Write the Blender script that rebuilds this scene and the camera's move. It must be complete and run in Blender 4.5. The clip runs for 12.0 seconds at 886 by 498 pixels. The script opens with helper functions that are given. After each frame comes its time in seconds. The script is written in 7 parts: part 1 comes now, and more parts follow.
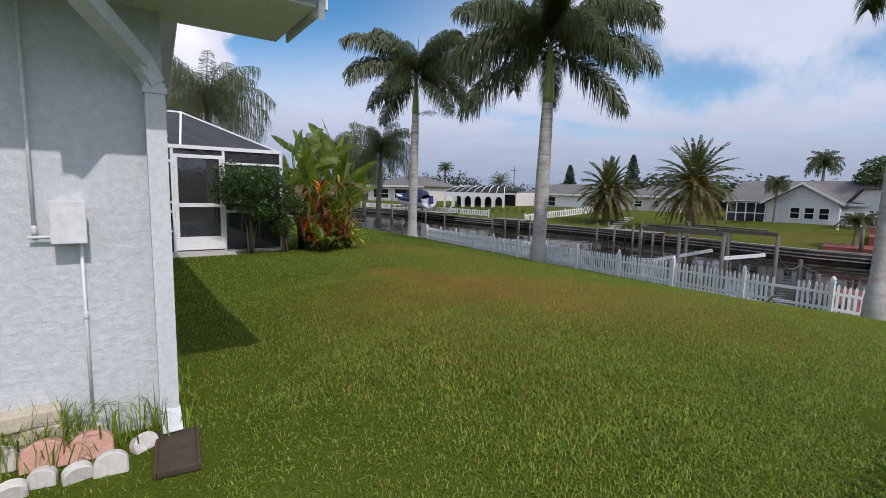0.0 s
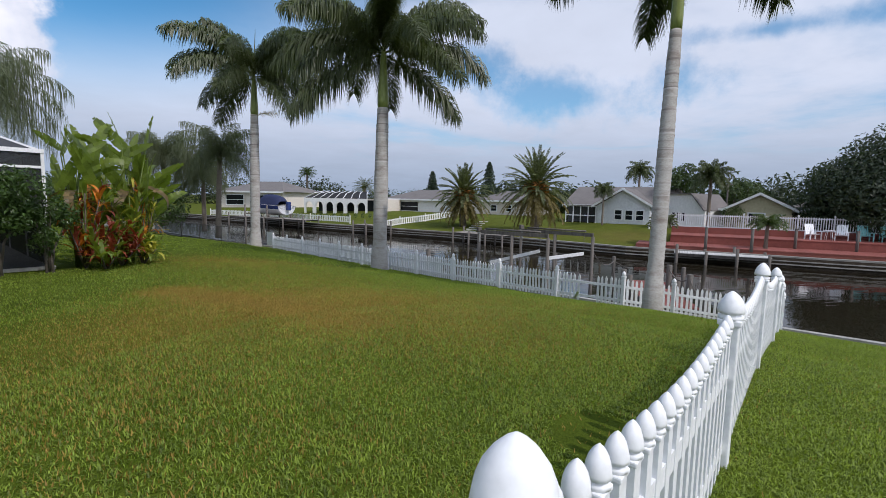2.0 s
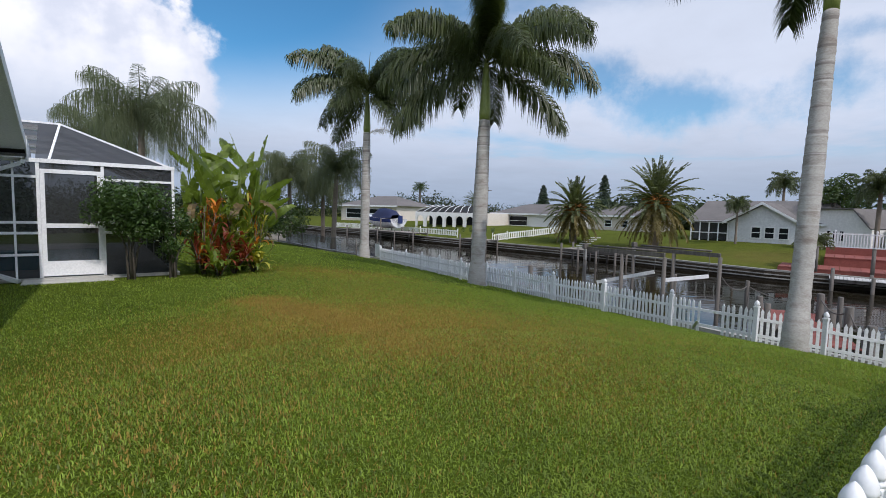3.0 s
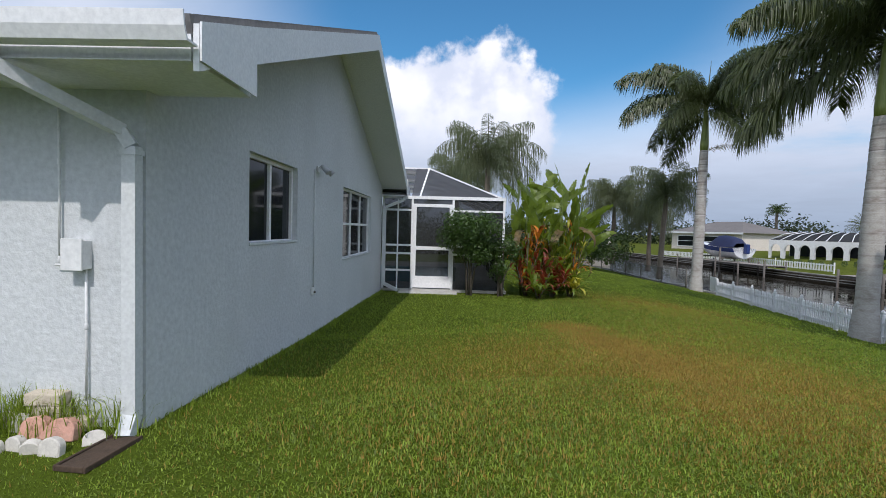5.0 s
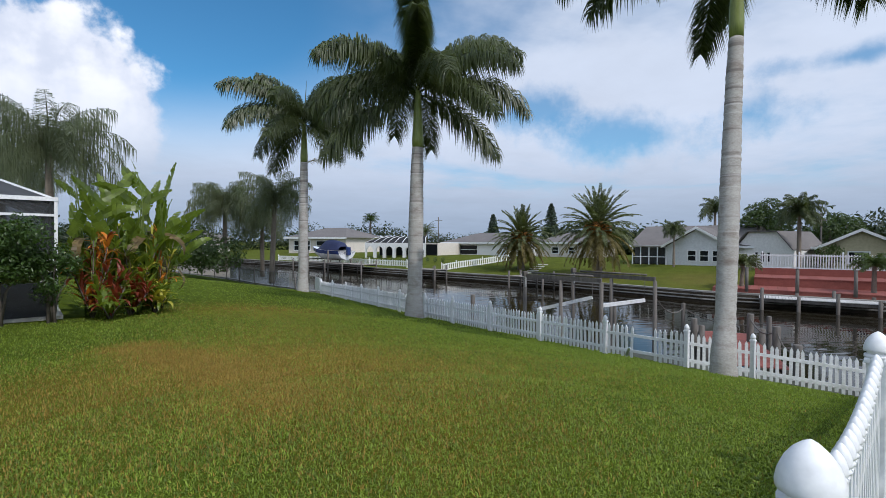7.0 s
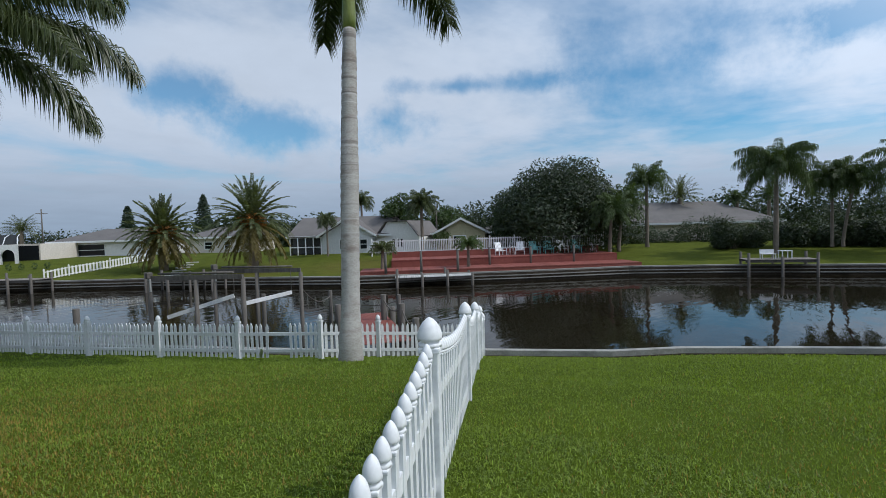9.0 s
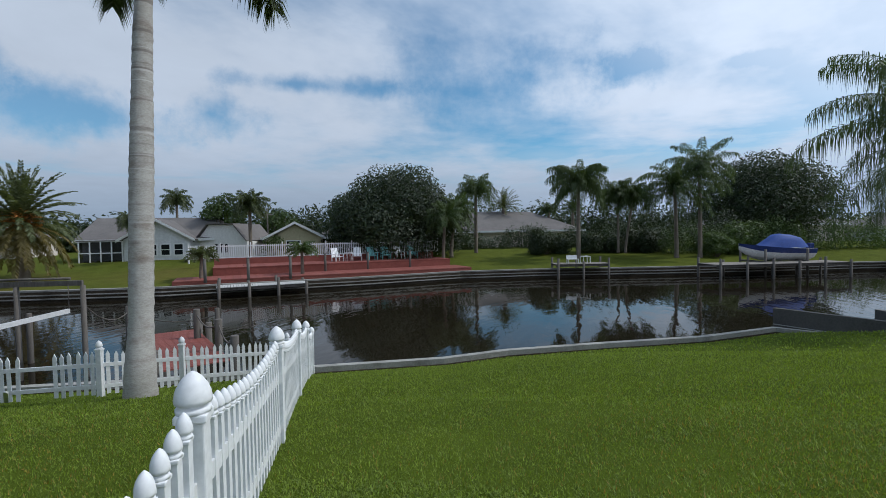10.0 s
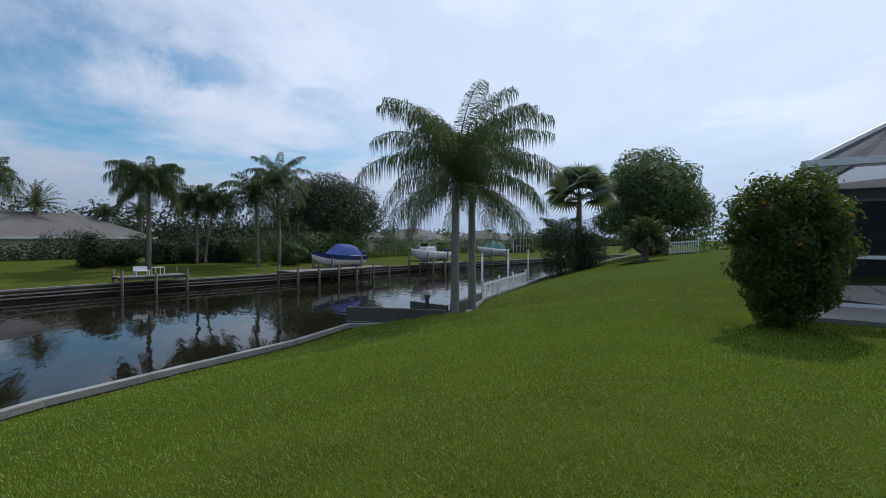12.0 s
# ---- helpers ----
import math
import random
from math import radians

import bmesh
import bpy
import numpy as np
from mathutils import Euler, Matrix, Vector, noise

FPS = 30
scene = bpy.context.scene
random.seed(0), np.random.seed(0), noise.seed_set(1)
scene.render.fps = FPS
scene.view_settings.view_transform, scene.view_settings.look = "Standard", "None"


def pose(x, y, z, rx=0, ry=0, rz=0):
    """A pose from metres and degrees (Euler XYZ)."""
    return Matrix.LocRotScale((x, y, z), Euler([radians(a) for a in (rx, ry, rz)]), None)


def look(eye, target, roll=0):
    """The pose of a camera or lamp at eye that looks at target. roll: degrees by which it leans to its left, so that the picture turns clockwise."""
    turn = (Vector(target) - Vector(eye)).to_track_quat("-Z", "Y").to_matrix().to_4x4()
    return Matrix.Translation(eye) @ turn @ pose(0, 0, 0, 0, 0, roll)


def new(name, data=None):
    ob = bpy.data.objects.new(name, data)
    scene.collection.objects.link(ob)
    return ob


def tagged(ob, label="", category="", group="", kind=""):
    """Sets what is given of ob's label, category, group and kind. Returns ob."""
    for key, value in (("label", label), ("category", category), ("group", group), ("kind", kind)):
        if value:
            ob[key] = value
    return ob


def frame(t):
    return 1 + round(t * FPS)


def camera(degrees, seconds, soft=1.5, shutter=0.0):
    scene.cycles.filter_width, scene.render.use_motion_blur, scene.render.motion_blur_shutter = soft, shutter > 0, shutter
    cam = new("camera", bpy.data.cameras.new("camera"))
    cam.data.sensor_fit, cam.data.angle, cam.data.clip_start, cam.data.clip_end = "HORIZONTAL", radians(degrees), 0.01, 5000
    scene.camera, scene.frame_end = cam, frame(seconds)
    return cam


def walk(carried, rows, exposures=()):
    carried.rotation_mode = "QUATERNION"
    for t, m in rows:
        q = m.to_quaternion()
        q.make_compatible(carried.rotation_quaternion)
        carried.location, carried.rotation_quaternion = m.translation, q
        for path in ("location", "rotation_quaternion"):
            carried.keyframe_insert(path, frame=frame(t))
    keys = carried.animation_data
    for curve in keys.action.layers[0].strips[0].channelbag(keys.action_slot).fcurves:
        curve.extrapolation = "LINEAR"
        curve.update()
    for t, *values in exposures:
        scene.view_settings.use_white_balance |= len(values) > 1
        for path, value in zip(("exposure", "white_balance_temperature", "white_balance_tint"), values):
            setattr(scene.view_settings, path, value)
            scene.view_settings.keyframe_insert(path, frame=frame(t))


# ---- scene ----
def stand(x, y, z, yaw, pitch, roll):
    """The pose of a camera that looks along yaw and pitch and leans by roll, in degrees."""
    return pose(x, y, z) @ pose(0, 0, 0, 0, 0, yaw) @ pose(0, 0, 0, 90 + pitch) @ pose(0, 0, 0, 0, 0, roll)


cam = camera(86.0, 12.0, soft=0.1)
walk(cam, [
    (0, stand(0.048, -0.058, 1.508, -7.12, -7.05, 1.44)),
    (0.5, stand(0.342, 0.080, 1.505, -4.10, -7.11, 0.55)),
    (1, stand(0.639, 0.092, 1.517, -8.72, -6.79, 1.24)),
    (1.5, stand(1.022, 0.022, 1.527, -15.62, -5.69, 0.92)),
    (2, stand(1.291, 0.112, 1.537, -22.47, -6.03, 1.20)),
    (2.5, stand(1.547, 0.205, 1.524, -21.21, -5.48, 1.63)),
    (3, stand(1.842, 0.533, 1.540, -9.15, -4.63, 1.47)),
    (3.5, stand(1.989, 0.768, 1.471, 8.40, -3.56, 1.10)),
    (3.7, stand(2.003, 0.804, 1.457, 14.86, -3.19, 0.64)),
    (4.1, stand(2.008, 0.832, 1.462, 24.84, -2.71, 0.24)),
    (4.5, stand(1.995, 0.840, 1.495, 29.43, -2.57, 0.60)),
    (4.9, stand(1.977, 0.840, 1.531, 29.32, -2.47, 1.30)),
    (5.3, stand(1.967, 0.845, 1.549, 25.17, -2.14, 1.93)),
    (5.5, stand(1.965, 0.855, 1.549, 22.20, -1.87, 2.16)),
    (6, stand(2.023, 0.890, 1.522, 10.93, -1.16, 2.18)),
    (6.5, stand(2.258, 0.954, 1.470, -2.07, -0.69, 1.20)),
    (7, stand(2.618, 1.016, 1.510, -14.51, -0.90, 0.25)),
    (7.2, stand(2.719, 1.064, 1.534, -19.03, -1.04, 0.19)),
    (7.65, stand(2.934, 1.153, 1.542, -28.48, -1.32, -0.17)),
    (8.1, stand(3.242, 1.270, 1.515, -36.92, -1.57, -0.79)),
    (8.55, stand(3.549, 1.386, 1.479, -45.00, -1.87, -1.39)),
    (9, stand(3.760, 1.471, 1.458, -53.36, -2.28, -1.70)),
    (9.5, stand(4.004, 1.583, 1.447, -63.02, -2.84, -1.77)),
    (10, stand(4.288, 1.589, 1.508, -72.63, -2.11, -0.89)),
    (10.5, stand(4.534, 1.732, 1.459, -83.58, -0.83, 0.07)),
    (11, stand(4.880, 1.772, 1.470, -95.83, -0.98, -0.68)),
    (11.5, stand(5.100, 1.724, 1.444, -110.21, -1.26, -0.79)),
    (12, stand(5.239, 1.754, 1.373, -120.51, -1.19, 0.18)),
], [(0, -0.29, 6250, 20), (3.0, -0.23, 6200, 16), (6.0, -0.18, 6150, 16), (7.2, -0.28, 6050, 13), (9.0, -0.50, 6000, 10), (10.5, -0.62, 6000, 10), (12.0, -0.66, 6000, 13)])

# ---- light ----
SUN_YAW, SUN_UP = -155.5, 49.0
sun_way = Vector((-math.sin(radians(SUN_YAW)) * math.cos(radians(SUN_UP)), math.cos(radians(SUN_YAW)) * math.cos(radians(SUN_UP)), math.sin(radians(SUN_UP))))
sun = new("sun", bpy.data.lights.new("sun", "SUN"))
sun.data.energy, sun.data.angle, sun.data.color = 3.0, radians(0.6), (1.0, 0.95, 0.86)
sun.matrix_world = look(sun_way * 60, (0, 0, 0))


def make_world():
    w = bpy.data.worlds.new("sky")
    scene.world = w
    w.use_nodes = True
    nt = w.node_tree
    nt.nodes.clear()
    n = nt.nodes.new
    out, bg, sky = n("ShaderNodeOutputWorld"), n("ShaderNodeBackground"), n("ShaderNodeTexSky")
    sky.sky_type, sky.sun_disc = "NISHITA", False
    sky.sun_elevation, sky.sun_rotation = radians(SUN_UP), radians(180 - SUN_YAW - 180)
    sky.air_density, sky.dust_density, sky.ozone_density = 1.0, 0.6, 2.0
    co = n("ShaderNodeTexCoord")
    sep = n("ShaderNodeSeparateXYZ")
    nt.links.new(co.outputs["Generated"], sep.inputs[0])

    def m(op, a, b=None, c=None, clamp=False):
        k = n("ShaderNodeMath")
        k.operation, k.use_clamp = op, clamp
        for i, v in enumerate((a, b, c)):
            if v is None:
                continue
            if isinstance(v, (int, float)):
                k.inputs[i].default_value = v
            else:
                nt.links.new(v, k.inputs[i])
        return k.outputs[0]

    def smooth(v, lo, hi):
        k = n("ShaderNodeMapRange")
        k.interpolation_type = "SMOOTHSTEP"
        nt.links.new(v, k.inputs[0])
        k.inputs[1].default_value, k.inputs[2].default_value = lo, hi
        return k.outputs[0]

    def fbm(vec, scale, detail, rough, distort=0.0):
        k = n("ShaderNodeTexNoise")
        k.inputs["Scale"].default_value, k.inputs["Detail"].default_value = scale, detail
        k.inputs["Roughness"].default_value, k.inputs["Distortion"].default_value = rough, distort
        nt.links.new(vec, k.inputs["Vector"])
        return k.outputs["Fac"]

    up = m("MAXIMUM", sep.outputs[2], 0.0)
    flat = m("ADD", up, 0.10)
    layer = n("ShaderNodeCombineXYZ")
    nt.links.new(m("DIVIDE", sep.outputs[0], flat), layer.inputs[0])
    nt.links.new(m("DIVIDE", sep.outputs[1], flat), layer.inputs[1])
    layer.inputs[2].default_value = CLOUD_SEED
    sheet = fbm(layer.outputs[0], 0.42, 7.0, 0.56, 0.35)
    thin = fbm(layer.outputs[0], 1.5, 5.0, 0.6, 0.2)
    cover = smooth(m("ADD", m("MULTIPLY", sheet, 0.85), m("MULTIPLY", thin, 0.15)), 0.30, 0.52)
    # the towering white cloud over the pool cage
    yaw = m("ARCTAN2", m("MULTIPLY", sep.outputs[0], -1.0), sep.outputs[1])
    dy = m("DIVIDE", m("SUBTRACT", yaw, radians(26.7)), radians(11.5))
    dz = m("DIVIDE", m("SUBTRACT", sep.outputs[2], 0.21), 0.15)
    r = m("SQRT", m("ADD", m("MULTIPLY", dy, dy), m("MULTIPLY", dz, dz)))
    puffs = fbm(co.outputs["Generated"], 9.0, 8.0, 0.55)
    tower = smooth(m("SUBTRACT", m("MULTIPLY", puffs, 1.5), r), -0.42, -0.20)
    # clear blue gap round it
    dg = m("DIVIDE", m("SUBTRACT", yaw, radians(21.0)), radians(42.0))
    gz = m("DIVIDE", m("SUBTRACT", sep.outputs[2], 0.41), 0.26)
    gap = smooth(m("SQRT", m("ADD", m("MULTIPLY", dg, dg), m("MULTIPLY", gz, gz))), 0.45, 1.15)
    cover = m("MULTIPLY", cover, gap)
    # smaller blue gaps: bearing and sine of the height, half widths
    ragged = m("MULTIPLY", m("SUBTRACT", fbm(co.outputs["Generated"], 5.0, 8.0, 0.62), 0.5), 4.2)
    for bearing, high, wide, tall in SKY_GAPS:
        ey = m("DIVIDE", m("SUBTRACT", yaw, radians(bearing)), radians(wide))
        ez = m("DIVIDE", m("SUBTRACT", sep.outputs[2], high), tall)
        er = m("SQRT", m("ADD", m("MULTIPLY", ey, ey), m("MULTIPLY", ez, ez)))
        cover = m("MULTIPLY", cover, m("ADD", m("MULTIPLY", smooth(m("ADD", er, ragged), 0.25, 1.5), 0.8), 0.2))
    # the cover thins out overhead
    cover = m("MULTIPLY", cover, m("SUBTRACT", 1.0, m("MULTIPLY", smooth(sep.outputs[2], 0.5, 0.85), 0.75)))
    # hazy cloud all along the horizon
    cover = m("MAXIMUM", cover, m("SUBTRACT", 1.0, smooth(m("ADD", sep.outputs[2], m("MULTIPLY", m("SUBTRACT", sheet, 0.5), 0.16)), 0.07, 0.17)))
    # brightness of the sheet: grey bellies towards the horizon, white towards the sun
    toward = n("ShaderNodeVectorMath")
    toward.operation = "DOT_PRODUCT"
    nt.links.new(co.outputs["Generated"], toward.inputs[0])
    toward.inputs[1].default_value = sun_way
    glare = smooth(toward.outputs["Value"], 0.05, 0.98)
    # thin bright veil round the sun
    cover = m("MAXIMUM", cover, m("MULTIPLY", smooth(toward.outputs["Value"], 0.38, 0.72), 0.88))
    belly = smooth(sep.outputs[2], -0.02, 0.22)
    level = m("ADD", m("MULTIPLY", belly, 3.2), 6.0)
    level = m("ADD", level, m("MULTIPLY", glare, 5.2))
    level = m("MULTIPLY", level, m("ADD", m("MULTIPLY", thin, 0.25), 0.87))
    tint = n("ShaderNodeMix")
    tint.data_type = "RGBA"
    nt.links.new(belly, tint.inputs["Factor"])
    tint.inputs["A"].default_value, tint.inputs["B"].default_value = (0.67, 0.83, 1.03, 1), (0.86, 0.95, 1.07, 1)
    white = n("ShaderNodeMix")
    white.data_type, white.blend_type = "RGBA", "MULTIPLY"
    white.inputs["Factor"].default_value = 1.0
    nt.links.new(tint.outputs["Result"], white.inputs["A"])
    nt.links.new(level, white.inputs["B"])

    def over(base, top, fac):
        k = n("ShaderNodeMix")
        k.data_type = "RGBA"
        nt.links.new(fac, k.inputs["Factor"])
        nt.links.new(base, k.inputs["A"])
        if isinstance(top, tuple):
            k.inputs["B"].default_value = top
        else:
            nt.links.new(top, k.inputs["B"])
        return k.outputs["Result"]

    tall = n("ShaderNodeMix")
    tall.data_type = "RGBA"
    nt.links.new(smooth(puffs, 0.35, 0.62), tall.inputs["Factor"])
    tall.inputs["A"].default_value, tall.inputs["B"].default_value = (8.6, 9.2, 10.2, 1), (12.5, 12.6, 12.6, 1)
    deep = n("ShaderNodeMix")
    deep.data_type, deep.blend_type = "RGBA", "MULTIPLY"
    deep.inputs["Factor"].default_value = 1.0
    nt.links.new(sky.outputs[0], deep.inputs["A"])
    deep.inputs["B"].default_value = SKY_TINT
    c = over(deep.outputs["Result"], tall.outputs["Result"], tower)
    c = over(c, white.outputs["Result"], cover)
    nt.links.new(c, bg.inputs[0])
    bg.inputs[1].default_value = SKY_STRENGTH
    nt.links.new(bg.outputs[0], out.inputs[0])


SKY_GAPS = ((-82, 0.30, 9.5, 0.08), (-94, 0.30, 4.0, 0.03), (-105, 0.28, 3.0, 0.015), (-47, 0.22, 5.0, 0.04), (-56, 0.285, 9.0, 0.018), (-37, 0.205, 9.0, 0.045), (-25, 0.26, 5.0, 0.035))
CLOUD_SEED, SKY_STRENGTH, SKY_TINT = 3.7, 0.1, (0.66, 1.35, 1.52, 1)
make_world()

# ---- materials ----
def material(name, a, b, scale=6.0, rough=0.7, fine=60.0, bump=0.15, metal=0.0, spec=0.4, stretch=(1, 1, 1), island=0.0, dirt=None, dirt_scale=1.2, random_tint=0.0, deep=0.002):
    """Two tones mixed by coarse and fine noise, with fine relief. island: how much each loose piece differs; dirt: a colour of worn or stained spots."""
    mt = bpy.data.materials.new(name)
    mt.use_nodes = True
    nt = mt.node_tree
    bs = nt.nodes["Principled BSDF"]
    n, ln = nt.nodes.new, nt.links.new
    co, mp = n("ShaderNodeTexCoord"), n("ShaderNodeMapping")
    ln(co.outputs["Object"], mp.inputs[0])
    mp.inputs["Scale"].default_value = stretch

    def noise_of(sc, detail=4.0, rgh=0.6):
        k = n("ShaderNodeTexNoise")
        k.inputs["Scale"].default_value, k.inputs["Detail"].default_value, k.inputs["Roughness"].default_value = sc, detail, rgh
        ln(mp.outputs[0], k.inputs["Vector"])
        return k.outputs["Fac"]

    def mix(fac, x, y, how="MIX"):
        k = n("ShaderNodeMix")
        k.data_type, k.blend_type = "RGBA", how
        for s, v in (("Factor", fac), ("A", x), ("B", y)):
            if isinstance(v, (int, float)):
                k.inputs[s].default_value = v
            elif isinstance(v, tuple):
                k.inputs[s].default_value = (*v, 1)
            else:
                ln(v, k.inputs[s])
        return k.outputs["Result"]

    def ramp(v, lo, hi):
        k = n("ShaderNodeMapRange")
        ln(v, k.inputs[0])
        k.inputs[1].default_value, k.inputs[2].default_value = lo, hi
        return k.outputs[0]

    coarse, grain = noise_of(scale), noise_of(fine, 3.0)
    c = mix(ramp(coarse, 0.3, 0.7), a, b)
    c = mix(0.35, c, mix(ramp(grain, 0.3, 0.7), tuple(v * 0.75 for v in a), tuple(min(1, v * 1.2) for v in b)))
    if dirt:
        c = mix(ramp(noise_of(dirt_scale, 6.0, 0.65), 0.52, 0.75), c, dirt)
    if island or random_tint:
        g = n("ShaderNodeNewGeometry") if island else n("ShaderNodeObjectInfo")
        amount = island or random_tint
        v = n("ShaderNodeMapRange")
        ln(g.outputs["Random Per Island" if island else "Random"], v.inputs[0])
        v.inputs[3].default_value, v.inputs[4].default_value = 1 - amount, 1 + amount
        hs = n("ShaderNodeHueSaturation")
        ln(v.outputs[0], hs.inputs["Value"])
        ln(c, hs.inputs["Color"])
        c = hs.outputs[0]
    ln(c, bs.inputs["Base Color"])
    bs.inputs["Metallic"].default_value, bs.inputs["Specular IOR Level"].default_value = metal, spec
    rg = n("ShaderNodeMapRange")
    ln(coarse, rg.inputs[0])
    rg.inputs[3].default_value, rg.inputs[4].default_value = max(0.02, rough - 0.08), min(1, rough + 0.08)
    ln(rg.outputs[0], bs.inputs["Roughness"])
    if bump:
        bp = n("ShaderNodeBump")
        bp.inputs["Strength"].default_value, bp.inputs["Distance"].default_value = bump, deep
        ln(grain, bp.inputs["Height"])
        ln(bp.outputs[0], bs.inputs["Normal"])
    return mt


def leaf(name, a, b, through_light=0.25, rough=0.5, island=0.35, **more):
    """A leaf: two tones, each loose piece its own, and light that shines through."""
    mt = material(name, a, b, scale=3.0, fine=30, rough=rough, bump=0.0, island=island, **more)
    nt = mt.node_tree
    bs, out = nt.nodes["Principled BSDF"], nt.nodes["Material Output"]
    tr, mx = nt.nodes.new("ShaderNodeBsdfTranslucent"), nt.nodes.new("ShaderNodeMixShader")
    tr.inputs[0].default_value = (min(1, b[0] * 1.6), min(1, b[1] * 1.7), b[2] * 0.8, 1)
    mx.inputs[0].default_value = through_light
    nt.links.new(bs.outputs[0], mx.inputs[1])
    nt.links.new(tr.outputs[0], mx.inputs[2])
    nt.links.new(mx.outputs[0], out.inputs[0])
    return mt


def glass_dark(name, colour=(0.012, 0.014, 0.016), rough=0.03):
    mt = material(name, colour, tuple(v * 1.3 for v in colour), scale=0.8, rough=rough, bump=0.0, spec=0.16)
    return mt


def screen_mesh(name, cover, colour):
    """Insect screen: fine dark cloth that lets part of the light through."""
    mt = bpy.data.materials.new(name)
    mt.use_nodes = True
    nt = mt.node_tree
    bs, out = nt.nodes["Principled BSDF"], nt.nodes["Material Output"]
    bs.inputs["Base Color"].default_value, bs.inputs["Roughness"].default_value = (*colour, 1), 0.8
    tr, mx = nt.nodes.new("ShaderNodeBsdfTransparent"), nt.nodes.new("ShaderNodeMixShader")
    mx.inputs[0].default_value = cover
    nt.links.new(tr.outputs[0], mx.inputs[1])
    nt.links.new(bs.outputs[0], mx.inputs[2])
    nt.links.new(mx.outputs[0], out.inputs[0])
    return mt


def lawn_material(name, a, b, dry, dry_places):
    """Mown grass: patches at several sizes, with some worn brownish places given as (x, y, radius, strength)."""
    mt = material(name, a, b, scale=0.9, fine=55, rough=0.9, bump=0.9, spec=0.02, deep=0.02)
    nt = mt.node_tree
    bs = nt.nodes["Principled BSDF"]
    n, ln = nt.nodes.new, nt.links.new
    c = bs.inputs["Base Color"].links[0].from_socket
    co = n("ShaderNodeTexCoord")
    blot = n("ShaderNodeTexNoise")
    blot.inputs["Scale"].default_value, blot.inputs["Detail"].default_value = 1.6, 6.0
    ln(co.outputs["Object"], blot.inputs["Vector"])
    for x, y, radius, strength in dry_places:
        d = n("ShaderNodeVectorMath")
        d.operation = "DISTANCE"
        ln(co.outputs["Object"], d.inputs[0])
        d.inputs[1].default_value = (x, y, -0.1)
        r = n("ShaderNodeMapRange")
        r.interpolation_type = "SMOOTHSTEP"
        ln(d.outputs["Value"], r.inputs[0])
        r.inputs[1].default_value, r.inputs[2].default_value, r.inputs[3].default_value, r.inputs[4].default_value = radius, radius * 0.15, 0.0, strength
        k = n("ShaderNodeMath")
        k.operation = "MULTIPLY"
        ln(r.outputs[0], k.inputs[0])
        ln(blot.outputs["Fac"], k.inputs[1])
        mx = n("ShaderNodeMix")
        mx.data_type = "RGBA"
        ln(k.outputs[0], mx.inputs["Factor"])
        ln(c, mx.inputs["A"])
        mx.inputs["B"].default_value = (*dry, 1)
        c = mx.outputs["Result"]
    ln(c, bs.inputs["Base Color"])
    return mt


def water_material():
    mt = bpy.data.materials.new("canal_water")
    mt.use_nodes = True
    nt = mt.node_tree
    bs = nt.nodes["Principled BSDF"]
    bs.inputs["Base Color"].default_value, bs.inputs["Roughness"].default_value = (0.016, 0.013, 0.008, 1), 0.035
    bs.inputs["IOR"].default_value, bs.inputs["Specular IOR Level"].default_value = 1.33, 0.25
    n, ln = nt.nodes.new, nt.links.new
    co, mp = n("ShaderNodeTexCoord"), n("ShaderNodeMapping")
    ln(co.outputs["Object"], mp.inputs[0])
    mp.inputs["Rotation"].default_value = (0, 0, radians(-40))
    mp.inputs["Scale"].default_value = (0.7, 2.2, 1)
    a, b = n("ShaderNodeTexNoise"), n("ShaderNodeTexNoise")
    for k, s, d in ((a, 0.9, 2.0), (b, 0.16, 2.0)):
        k.inputs["Scale"].default_value, k.inputs["Detail"].default_value = s, d
        ln(mp.outputs[0], k.inputs["Vector"])
    k = n("ShaderNodeMath")
    k.operation = "MULTIPLY"
    ln(a.outputs["Fac"], k.inputs[0])
    ln(b.outputs["Fac"], k.inputs[1])
    bp = n("ShaderNodeBump")
    bp.inputs["Strength"].default_value, bp.inputs["Distance"].default_value = 0.34, 0.07
    ln(k.outputs[0], bp.inputs["Height"])
    ln(bp.outputs[0], bs.inputs["Normal"])
    return mt


STUCCO = material("white_stucco", (0.53, 0.555, 0.565), (0.60, 0.62, 0.625), scale=1.2, fine=24, rough=0.85, bump=0.8, spec=0.2, deep=0.011, dirt=(0.52, 0.54, 0.54), dirt_scale=0.7)
WALL_PAINT = material("wall_white_paint", (0.58, 0.60, 0.605), (0.64, 0.66, 0.66), scale=2, fine=40, rough=0.6, bump=0.08)
SOFFIT = material("painted_trim", (0.72, 0.735, 0.735), (0.78, 0.79, 0.785), scale=2, fine=40, rough=0.55, bump=0.05)
SHINGLE = material("grey_shingle", (0.13, 0.125, 0.12), (0.20, 0.19, 0.18), scale=1.5, fine=22, rough=0.9, bump=0.8, deep=0.01)
SHINGLE_FAR = material("grey_brown_shingle", (0.12, 0.11, 0.105), (0.18, 0.165, 0.155), scale=0.8, fine=9, rough=0.9, bump=0.6, deep=0.02)
ALU = material("white_aluminium", (0.78, 0.79, 0.80), (0.84, 0.84, 0.84), scale=3, fine=30, rough=0.4, bump=0.03)
VINYL = material("white_vinyl", (0.80, 0.81, 0.82), (0.86, 0.86, 0.86), scale=2, fine=24, rough=0.5, bump=0.06, dirt=(0.66, 0.66, 0.62), dirt_scale=1.8)
